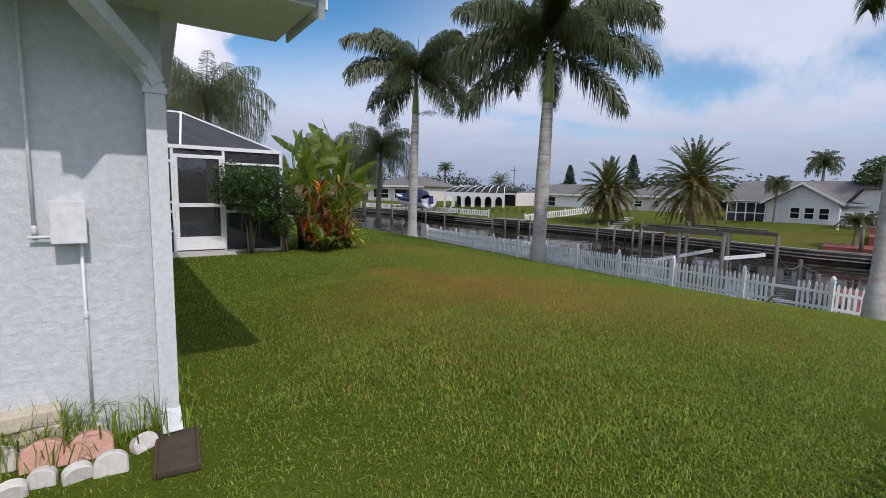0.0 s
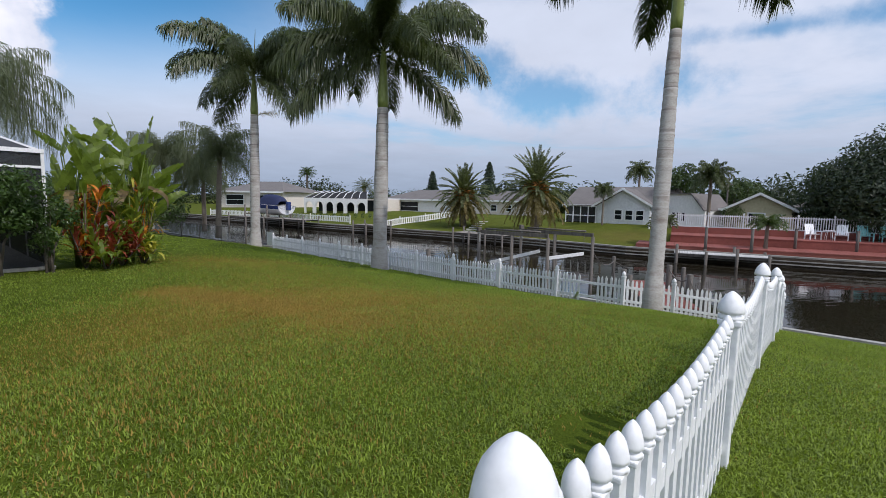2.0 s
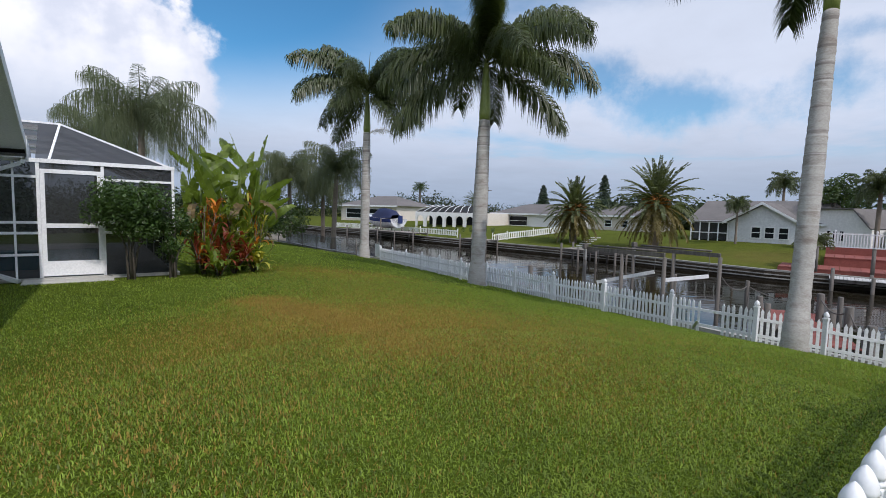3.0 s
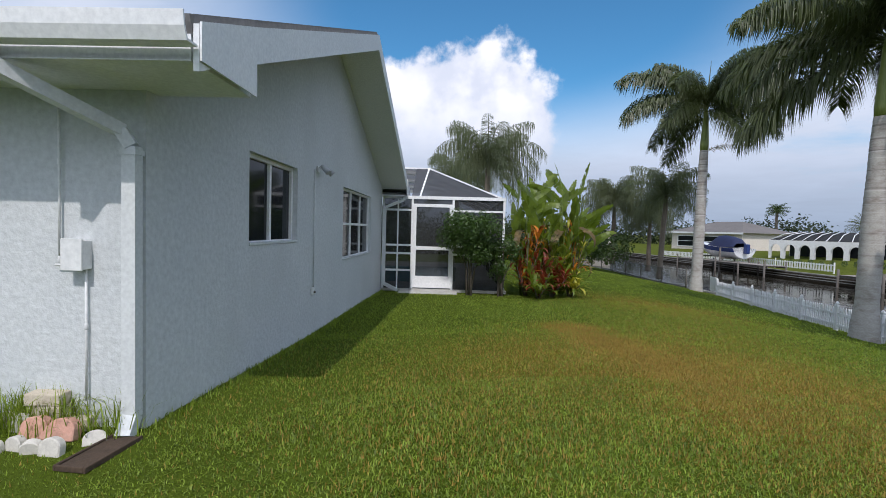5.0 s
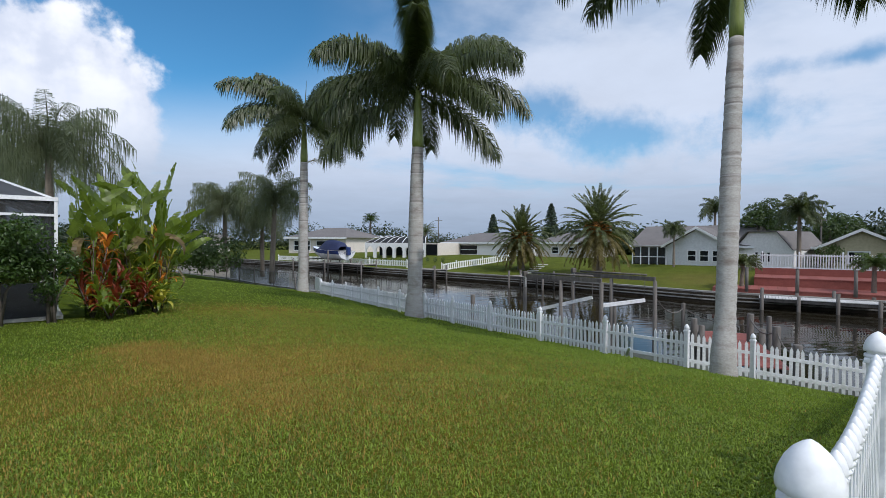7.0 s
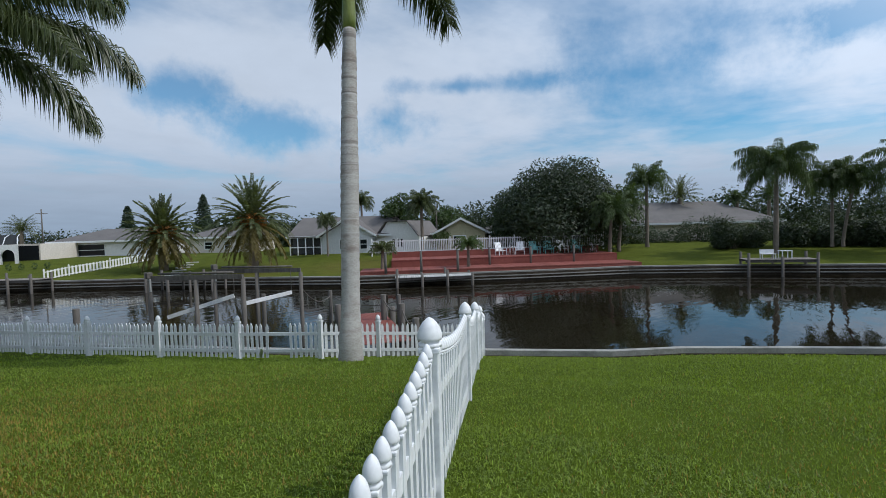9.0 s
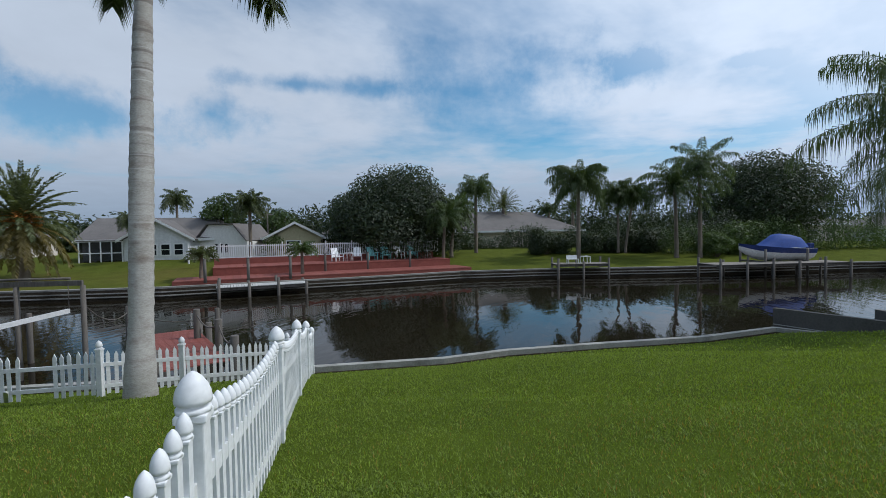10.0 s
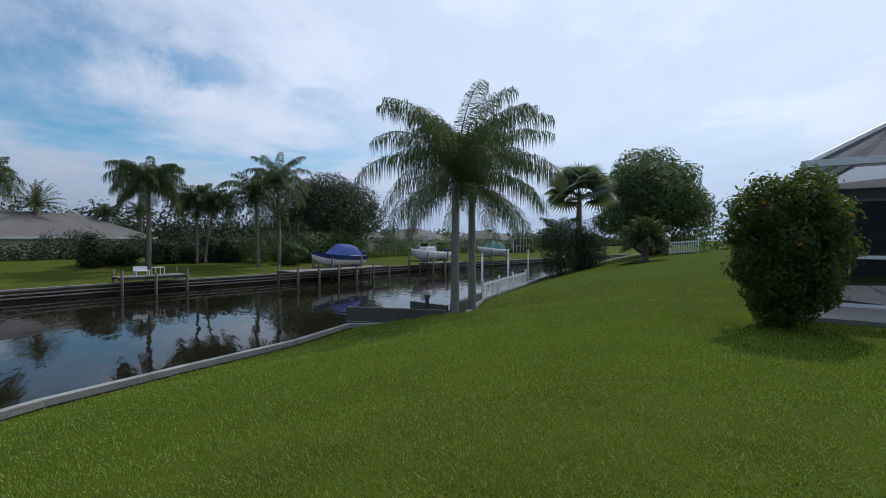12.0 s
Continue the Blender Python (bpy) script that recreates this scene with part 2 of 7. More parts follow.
VINYL_OLD = material("weathered_white_vinyl", (0.66, 0.67, 0.68), (0.78, 0.78, 0.78), scale=2, fine=20, rough=0.5, bump=0.06, dirt=(0.5, 0.5, 0.47), dirt_scale=1.5, random_tint=0.06)
GLASS = glass_dark("dark_window_glass")
SCREEN = screen_mesh("dark_insect_screen", 0.88, (0.018, 0.02, 0.022))
SCREEN_ROOF = screen_mesh("roof_insect_screen", 0.78, (0.03, 0.032, 0.036))
SCREEN_ROOF_WHITE = screen_mesh("mansard_screen", 0.84, (0.045, 0.048, 0.055))
CONCRETE = material("pale_concrete", (0.42, 0.41, 0.38), (0.55, 0.54, 0.50), scale=1.4, fine=40, rough=0.85, bump=0.3, dirt=(0.28, 0.27, 0.24), dirt_scale=1.1)
SEAWALL = material("stained_seawall", (0.03, 0.024, 0.018), (0.085, 0.068, 0.05), scale=0.7, fine=12, rough=0.9, bump=0.5, deep=0.02, dirt=(0.012, 0.010, 0.008), dirt_scale=0.5, spec=0.12)
PILING = material("grey_weathered_wood", (0.085, 0.075, 0.065), (0.17, 0.155, 0.14), scale=4, fine=40, rough=0.9, bump=0.5, stretch=(4, 4, 0.5), dirt=(0.06, 0.05, 0.04))
PLANK = material("dock_plank", (0.18, 0.16, 0.14), (0.30, 0.27, 0.24), scale=3, fine=30, rough=0.9, bump=0.4, random_tint=0.15)
PLANK_PALE = material("pale_dock_plank", (0.42, 0.41, 0.39), (0.56, 0.55, 0.53), scale=3, fine=30, rough=0.85, bump=0.3, random_tint=0.1)
REDWOOD = material("red_stained_wood", (0.19, 0.052, 0.04), (0.28, 0.085, 0.065), scale=2, fine=20, rough=0.75, bump=0.3, random_tint=0.12)
TRUNK = material("grey_palm_trunk", (0.30, 0.28, 0.25), (0.46, 0.44, 0.41), scale=3.5, fine=24, rough=0.9, bump=0.5, deep=0.01, dirt=(0.20, 0.16, 0.13), dirt_scale=2.0, stretch=(1, 1, 2.2))
TRUNK_FAR = material("brown_palm_trunk", (0.14, 0.11, 0.085), (0.24, 0.20, 0.16), scale=4, fine=18, rough=0.95, bump=0.6, deep=0.02)
TRUNK_QUEEN = material("grey_queen_palm_trunk", (0.20, 0.185, 0.17), (0.32, 0.30, 0.28), scale=4, fine=18, rough=0.95, bump=0.6, deep=0.015)
SHAFT = material("green_crownshaft", (0.17, 0.215, 0.045), (0.26, 0.30, 0.085), scale=4, fine=20, rough=0.4, bump=0.1, stretch=(3, 3, 0.4))


def ring_bands(mt, strength=0.55):
    """Leaf-scar rings: thin uneven dark and pale lines round the trunk, closer towards the top."""
    nt = mt.node_tree
    n, ln = nt.nodes.new, nt.links.new
    bs = nt.nodes["Principled BSDF"]
    c = bs.inputs["Base Color"].links[0].from_socket
    co, sep = n("ShaderNodeTexCoord"), n("ShaderNodeSeparateXYZ")
    ln(co.outputs["Object"], sep.inputs[0])
    for scale, lo, hi, tone in ((7.0, 0.60, 0.66, (0.13, 0.105, 0.095, 1)), (11.0, 0.66, 0.70, (0.62, 0.60, 0.58, 1))):
        k = n("ShaderNodeTexNoise")
        k.noise_dimensions = "1D"
        k.inputs["Scale"].default_value, k.inputs["Detail"].default_value = scale, 2.0
        ln(sep.outputs[2], k.inputs["W"])
        r, high = n("ShaderNodeMapRange"), n("ShaderNodeMapRange")
        ln(k.outputs["Fac"], r.inputs[0])
        r.inputs[1].default_value, r.inputs[2].default_value, r.inputs[4].default_value = lo, hi, strength
        ln(sep.outputs[2], high.inputs[0])
        high.inputs[1].default_value, high.inputs[2].default_value, high.inputs[3].default_value = 1.2, 5.0, 0.15
        both, mx = n("ShaderNodeMath"), n("ShaderNodeMix")
        both.operation, mx.data_type = "MULTIPLY", "RGBA"
        ln(r.outputs[0], both.inputs[0])
        ln(high.outputs[0], both.inputs[1])
        ln(both.outputs[0], mx.inputs["Factor"])
        ln(c, mx.inputs["A"])
        mx.inputs["B"].default_value = tone
        c = mx.outputs["Result"]
    ln(c, bs.inputs["Base Color"])


ring_bands(TRUNK)
BARK = material("tree_bark", (0.08, 0.065, 0.05), (0.15, 0.125, 0.10), scale=5, fine=25, rough=0.95, bump=0.6, deep=0.01)
ROYAL = leaf("royal_palm_leaf", (0.042, 0.056, 0.022), (0.095, 0.118, 0.045), rough=0.4)
QUEEN = leaf("queen_palm_leaf", (0.045, 0.07, 0.022), (0.085, 0.12, 0.04))
QUEEN_PALE = leaf("pale_queen_palm_leaf", (0.085, 0.105, 0.06), (0.15, 0.17, 0.10), through_light=0.3)
DEAD_LEAF = leaf("withered_brown_leaf", (0.085, 0.06, 0.025), (0.17, 0.12, 0.05))
DATE = leaf("date_palm_leaf", (0.06, 0.08, 0.03), (0.12, 0.135, 0.056))
DATE_LOW = leaf("olive_date_leaf", (0.105, 0.09, 0.028), (0.20, 0.155, 0.05))
DATE_OLD = leaf("dry_date_leaf", (0.26, 0.10, 0.022), (0.42, 0.18, 0.04))
OAK = leaf("dark_tree_leaf", (0.018, 0.030, 0.014), (0.042, 0.060, 0.026))
BROAD = leaf("broad_green_leaf", (0.038, 0.07, 0.02), (0.10, 0.145, 0.045))
SHRUB = leaf("glossy_shrub_leaf", (0.026, 0.055, 0.012), (0.062, 0.108, 0.022), rough=0.35)
HEDGE = leaf("hedge_leaf", (0.03, 0.055, 0.015), (0.065, 0.10, 0.028))
PINE = leaf("pine_needle", (0.03, 0.048, 0.035), (0.055, 0.078, 0.055))
BIRD = leaf("bird_of_paradise_leaf", (0.06, 0.10, 0.014), (0.17, 0.22, 0.03), through_light=0.4, rough=0.35)
TI_RED = leaf("red_croton_leaf", (0.10, 0.022, 0.015), (0.27, 0.05, 0.02), rough=0.4)
TI_ORANGE = leaf("orange_croton_leaf", (0.42, 0.11, 0.015), (0.66, 0.25, 0.03), rough=0.4)
TI_YELLOW = leaf("yellow_croton_leaf", (0.24, 0.24, 0.03), (0.46, 0.40, 0.05), rough=0.4)
BLADE = leaf("grass_blade", (0.105, 0.156, 0.014), (0.212, 0.277, 0.030), through_light=0.3, rough=0.55, island=0.6)
BLADE_DRY = leaf("dry_grass_blade", (0.22, 0.145, 0.026), (0.35, 0.235, 0.05), through_light=0.2, rough=0.7)
LAWN_FAR = lawn_material("far_lawn", (0.058, 0.074, 0.012), (0.110, 0.128, 0.022), (0.16, 0.11, 0.04), [(25, 38, 6, 0.9), (31, 31, 6, 0.7)])
LAWN = lawn_material("lawn", (0.046, 0.068, 0.008), (0.090, 0.124, 0.014), (0.24, 0.125, 0.022),
                     [(1.6, 7.0, 2.8, 0.6), (0.6, 5.6, 2.2, 0.4), (2.6, 6.4, 2.2, 0.6), (2.3, 9.6, 2.4, 0.3), (1.2, 14.0, 3.0, 0.45), (3.4, 4.6, 1.8, 0.5),
                      (0.2, 8.3, 0.8, 1.4), (0.8, 7.6, 0.8, 1.4), (1.4, 6.8, 0.8, 1.4), (1.95, 5.95, 0.8, 1.4), (2.4, 5.0, 0.8, 1.2)])
WATER = water_material()

# ---- building helpers ----
def mesh_of(name, bm, mat):
    me = bpy.data.meshes.new(name)
    bm.to_mesh(me)
    bm.free()
    for m in mat if isinstance(mat, (list, tuple)) else (mat,):
        me.materials.append(m)
    return me


def quads(name, verts, faces, mat, index=None, smooth=False):
    me = bpy.data.meshes.new(name)
    me.from_pydata([tuple(v) for v in verts], [], [tuple(int(i) for i in f) for f in faces])
    for m in mat if isinstance(mat, (list, tuple)) else (mat,):
        me.materials.append(m)
    if index is not None:
        me.polygons.foreach_set("material_index", np.asarray(index, dtype=np.int32))
    if smooth:
        me.polygons.foreach_set("use_smooth", np.ones(len(me.polygons), dtype=bool))
    me.update()
    return me


def part(name, bm, mat, parent, label="", m=None):
    """Links a bmesh, or a ready mesh, as one mesh object under a thing or a part."""
    me = bm if isinstance(bm, bpy.types.Mesh) else mesh_of(name, bm, mat)
    ob = new(name, me)
    ob.parent = parent
    if m is not None:
        ob.matrix_local = m
    if label:
        tagged(ob, label)
    return ob


def thing(name, m, label, category, group="", kind=""):
    ob = new(name)
    ob.empty_display_size = 0.2
    ob.matrix_basis = m
    return tagged(ob, label, category, group, kind)


def solid(name, bm, mat, label, category="", kind="", m=None, group=""):
    ob = new(name, bm if isinstance(bm, bpy.types.Mesh) else mesh_of(name, bm, mat))
    if m is not None:
        ob.matrix_basis = m
    return tagged(ob, label, category, group, kind)


def box(bm, x0, x1, y0, y1, z0, z1, m=None, bevel=0.0):
    got = bmesh.ops.create_cube(bm, size=1.0, matrix=Matrix.LocRotScale(((x0 + x1) / 2, (y0 + y1) / 2, (z0 + z1) / 2), None, (x1 - x0, y1 - y0, z1 - z0)))
    vs = got["verts"]
    if bevel:
        es = list({e for v in vs for e in v.link_edges})
        r = bmesh.ops.bevel(bm, geom=es, offset=bevel, segments=2, affect="EDGES", profile=0.5)
        vs = list({v for f in r["faces"] for v in f.verts} | {v for v in vs if v.is_valid})
    if m is not None:
        bmesh.ops.transform(bm, matrix=m, verts=[v for v in vs if v.is_valid])
    return vs


def tube(bm, pts, radii, seg=8, cap=True):
    """A round limb along points."""
    pts = [Vector(p) for p in pts]
    radii = radii if isinstance(radii, (list, tuple)) else [radii] * len(pts)
    rings = []
    side = None
    for i, p in enumerate(pts):
        d = (pts[min(i + 1, len(pts) - 1)] - pts[max(i - 1, 0)]).normalized()
        if side is None:
            side = d.orthogonal().normalized()
        side = (side - d * side.dot(d)).normalized()
        o = d.cross(side)
        rings.append([bm.verts.new(p + (side * math.cos(6.2832 * k / seg) + o * math.sin(6.2832 * k / seg)) * radii[i]) for k in range(seg)])
    for a, b in zip(rings, rings[1:]):
        for k in range(seg):
            f = bm.faces.new((a[k], a[(k + 1) % seg], b[(k + 1) % seg], b[k]))
            f.smooth = True
    if cap:
        bm.faces.new(rings[0][::-1])
        bm.faces.new(rings[-1])


def lathe(bm, profile, seg=12, base=(0, 0, 0)):
    """A turned piece: (radius, height) from below to above."""
    rings = [[bm.verts.new((base[0] + r * math.cos(6.2832 * k / seg), base[1] + r * math.sin(6.2832 * k / seg), base[2] + z)) for k in range(seg)] for r, z in profile]
    for a, b in zip(rings, rings[1:]):
        for k in range(seg):
            f = bm.faces.new((a[k], a[(k + 1) % seg], b[(k + 1) % seg], b[k]))
            f.smooth = True
    bm.faces.new(rings[0][::-1])
    bm.faces.new(rings[-1])


def slab(bm, outline, z0, z1):
    """An upright prism over an outline of (x, y), anticlockwise; z0, z1 numbers or functions of (x, y)."""
    at = lambda z, p: z(*p) if callable(z) else z
    lo = [bm.verts.new((*p, at(z0, p))) for p in outline]
    hi = [bm.verts.new((*p, at(z1, p))) for p in outline]
    k = len(outline)
    bm.faces.new(lo[::-1])
    bm.faces.new(hi)
    for i in range(k):
        bm.faces.new((lo[i], lo[(i + 1) % k], hi[(i + 1) % k], hi[i]))


def panel(bm, corners, thick):
    """A flat piece with thickness through its corner points."""
    cs = [Vector(c) for c in corners]
    nrm = (cs[1] - cs[0]).cross(cs[2] - cs[0]).normalized() * thick
    lo, hi = [bm.verts.new(c) for c in cs], [bm.verts.new(c + nrm) for c in cs]
    k = len(cs)
    bm.faces.new(lo[::-1])
    bm.faces.new(hi)
    for i in range(k):
        bm.faces.new((lo[i], lo[(i + 1) % k], hi[(i + 1) % k], hi[i]))


def bar(bm, a, b, w, h=None):
    """A square bar from a to b."""
    a, b = Vector(a), Vector(b)
    d = b - a
    m = Matrix.Translation(a) @ d.to_track_quat("Z", "Y").to_matrix().to_4x4()
    h = h or w
    box(bm, -w / 2, w / 2, -h / 2, h / 2, 0, d.length, m)


B = bmesh.new

# ---- ground, water, sea walls ----
ALONG, ACROSS = Vector((0.45, -0.893)).normalized(), Vector((0.893, 0.45)).normalized()
WATER_Z, CAP_Z = -2.4, -1.49
NEAR_EDGE = [(-200, 330), (-48, 120), (-24, 75), (-8, 47), (-4.4, 42), (-0.2, 34), (3, 29.5), (8, 18.3), (11.6, 10.5), (13.4, 7.5), (14.8, 4.9), (15.9, 3.6), (17.1, 1.4), (18.6, -1.3), (20.3, -3.5), (19, -5.9), (20.6, -8.4), (23.9, -11.5), (28.6, -18), (33.6, -25), (45, -42), (120, -170)]
FAR_EDGE = [(-200, 330), (-32, 122), (-12, 92), (3, 70), (8.3, 59.5), (15, 49.5), (20, 42), (27, 27), (35, 17.3), (40.6, 11.6), (43.6, 5.6), (46.8, -3.8), (50, -12), (54, -20.5), (57.5, -31), (63, -52), (120, -260)]


def skew(p):
    return Vector(p).dot(ALONG), Vector(p).dot(ACROSS)


def edge_at(line, a):
    pts = sorted(skew(p) for p in line)
    return float(np.interp(a, [p[0] for p in pts], [p[1] for p in pts]))


def land_z(x, y):
    """Height of the lawns: a gentle brow that falls to the canal on either bank."""
    a, b = skew((x, y))
    bn, bf = edge_at(NEAR_EDGE, a), edge_at(FAR_EDGE, a)
    if b < (bn + bf) / 2:
        d = bn - b
        low = -1.62
        high = float(np.interp(a, [-30, -12, -6, -2.7, 0, 9, 30], [-0.25, -0.08, 0.08, 0.24, 0.15, 0.06, 0.4]))
        u = min(1.0, max(0.0, d / 11.5))
        return low + (high - low) * (1 - (1 - u) ** 1.75) + 0.02 * noise.noise((x * 0.4, y * 0.4, 0))
    d = b - bf
    return -1.72 + 1.15 * min(1.0, max(0.0, (d - 0.5) / 13)) + 0.05 * noise.noise((x * 0.2, y * 0.2, 4))


def make_ground():
    cols = sorted({*np.arange(-36, 34.1, 0.5), *np.arange(-80, 80.1, 4.0), *[s * v for v in (110, 160, 240, 400, 700, 1200) for s in (-1, 1)]})
    back = [0, 0.25, 0.6, 1, 1.5, 2, 2.6, 3.3, 4, 5, 6, 7, 8, 9, 10, 11, 12, 14, 16, 19, 23, 28, 36, 50, 80, 150, 400, 1500]
    verts, faces, index = [], [], []
    for a in cols:
        bn, bf = edge_at(NEAR_EDGE, a), edge_at(FAR_EDGE, a)
        row = [bn - d for d in back[::-1]] + [bn + 0.02, (bn * 2 + bf) / 3, (bn + 2 * bf) / 3, bf - 0.02] + [bf + d for d in back]
        for i, b in enumerate(row):
            p = ALONG * a + ACROSS * b
            bed = len(back) <= i < len(back) + 4
            verts.append((p.x, p.y, -4.2 if bed else land_z(p.x, p.y)))
    k = 2 * len(back) + 4
    for i in range(len(cols) - 1):
        for j in range(k - 1):
            v = i * k + j
            faces.append((v, v + k, v + k + 1, v + 1))
            index.append(0 if j < len(back) - 1 else 1 if j < len(back) + 4 else 2)
    me = quads("ground", verts, faces, [LAWN, SEAWALL, LAWN_FAR], index, smooth=True)
    return tagged(new("ground", me), "mown green lawn falling gently to the canal banks", "lawn", kind="structure")


make_ground()
bm = B()
bmesh.ops.create_grid(bm, x_segments=2, y_segments=2, size=1400, matrix=Matrix.Translation((0, 0, WATER_Z)))
solid("water", bm, WATER, "dark brown still canal water with soft ripples", "canal", "structure")


def sea_wall(name, line, near, z_of, cap_w, cap_h, label, cap_mat):
    """A wall along the bank with a cap on it, following the line."""
    for nm, lo, hi, w0, w1, mat in ((name, lambda p: -4.3, lambda p: z_of(p) - cap_h, -0.12, 0.12, SEAWALL), ("trim", lambda p: z_of(p) - cap_h, z_of, -0.10, cap_w, cap_mat)):
        bm = B()
        pts = [Vector(p) for p in line]
        left, right = [], []
        for i, p in enumerate(pts):
            d = (pts[min(i + 1, len(pts) - 1)] - pts[max(i - 1, 0)]).normalized()
            nrm = Vector((-d.y, d.x))
            if nrm.dot(ACROSS) * near < 0:
                nrm = -nrm
            left.append(p + nrm * -w0)
            right.append(p - nrm * w1)
        rings = []
        for p, l, r in zip(pts, left, right):
            rings.append([bm.verts.new((*q, z)) for q, z in ((l, lo(p)), (l, hi(p)), (r, hi(p)), (r, lo(p)))])
        for a, b in zip(rings, rings[1:]):
            for k in range(4):
                bm.faces.new((a[k], a[(k + 1) % 4], b[(k + 1) % 4], b[k]))
        bmesh.ops.recalc_face_normals(bm, faces=bm.faces)
        solid(nm, bm, mat, label if nm == name else "pale weathered concrete cap along the sea wall", "sea wall" if nm == name else "wall cap", "structure")


def dense(line, step=3.0):
    out = []
    for a, b in zip(line, line[1:]):
        a, b = Vector(a), Vector(b)
        k = max(1, min(30, int((b - a).length / step)))
        out += [tuple(a.lerp(b, i / k)) for i in range(k)]
    return out + [line[-1]]


CAP_PALE = material("weathered_pale_concrete", (0.25, 0.245, 0.225), (0.39, 0.38, 0.35), scale=0.9, fine=30, rough=0.9, bump=0.4, dirt=(0.12, 0.115, 0.10), dirt_scale=1.6)
CAP_DARK = material("weathered_dark_concrete", (0.20, 0.19, 0.17), (0.33, 0.315, 0.285), scale=0.8, fine=20, rough=0.9, bump=0.3, dirt=(0.07, 0.06, 0.05), dirt_scale=0.6)
sea_wall("wall_near_bank", dense(NEAR_EDGE), 1, lambda p: land_z(p.x - ACROSS.x * 0.5, p.y - ACROSS.y * 0.5) + 0.05, 0.08, 0.12, "stained concrete sea wall of the canal", CAP_PALE)
sea_wall("wall_far_bank", dense(FAR_EDGE), -1, lambda p: CAP_Z - 0.16, 0.3, 0.10, "dark stained concrete sea wall across the canal", CAP_DARK)
for low, wide in ((0.30, 0.2), (0.52, 0.26)):
    bm = B()
    ledge = dense(FAR_EDGE, 6.0)
    for p, q in zip(ledge, ledge[1:]):
        off = ACROSS * -wide * 0.5
        bar(bm, (p[0] + off.x, p[1] + off.y, CAP_Z - 0.16 - low), (q[0] + off.x, q[1] + off.y, CAP_Z - 0.16 - low), wide, 0.07)
    solid("trim", bm, CAP_DARK, "weathered ledge along the far sea wall", "wall ledge", "structure")

# ---- the house with its screened pool cage ----
HM = pose(-1.05, 2.53, 0, 0, 0, 27.1)
WALL_LEN, EAVE, RIDGE = 9.15, 2.46, 4.46
OVER_S, OVER_Q = 0.55, 0.6


def window_unit(parent, y0, y1, z0, z1, cols, rows, x=0.0):
    """A window in the wall plane x, looking along +x: frame, mullions and panes set back in the opening."""
    w = new("window")
    w.parent = parent
    w.matrix_local = pose(x - 0.09, (y0 + y1) / 2, z0)
    hw, h, t = (y1 - y0) / 2, z1 - z0, 0.042
    bm = B()
    box(bm, -0.03, 0.03, -hw, -hw + t, 0, h)
    box(bm, -0.03, 0.03, hw - t, hw, 0, h)
    box(bm, -0.03, 0.03, -hw + t, hw - t, 0, t)
    box(bm, -0.03, 0.03, -hw + t, hw - t, h - t, h)
    part("frame", bm, ALU, w)
    bm = B()
    box(bm, 0.02, 0.102, -hw + 0.004, hw - 0.004, 0.002, 0.03, bevel=0.006)
    part("sill", bm, STUCCO, w)
    for i in range(1, cols):
        bm = B()
        y = -hw + t + (2 * hw - 2 * t) * i / cols
        box(bm, -0.02, 0.024, y - 0.025, y + 0.025, t, h - t)
        part("mullion", bm, ALU, w)
    for j in range(1, rows):
        bm = B()
        z = t + (h - 2 * t) * j / rows
        box(bm, -0.018, 0.02, -hw + t, hw - t, z - 0.022, z + 0.022)
        part("rail", bm, ALU, w)
    for i in range(cols):
        for j in range(rows):
            a, b = -hw + t + (2 * hw - 2 * t) * i / cols, -hw + t + (2 * hw - 2 * t) * (i + 1) / cols
            c, d = t + (h - 2 * t) * j / rows, t + (h - 2 * t) * (j + 1) / rows
            bm = B()
            box(bm, -0.012 + 0.004 * (i % 2), -0.004 + 0.004 * (i % 2), a, b, c, d)
            part("pane", bm, GLASS, w)
    return w


def wall_with_openings(bm, x0, x1, y0, y1, z0, z1, holes):
    """A wall slab in the y, z plane with holes (ya, yb, za, zb), which don't overlap in y."""
    y = y0
    for ya, yb, za, zb in sorted(holes):
        box(bm, x0, x1, y, ya, z0, z1)
        box(bm, x0, x1, ya, yb, z0, za)
        box(bm, x0, x1, ya, yb, zb, z1)
        y = yb
    box(bm, x0, x1, y, y1, z0, z1)


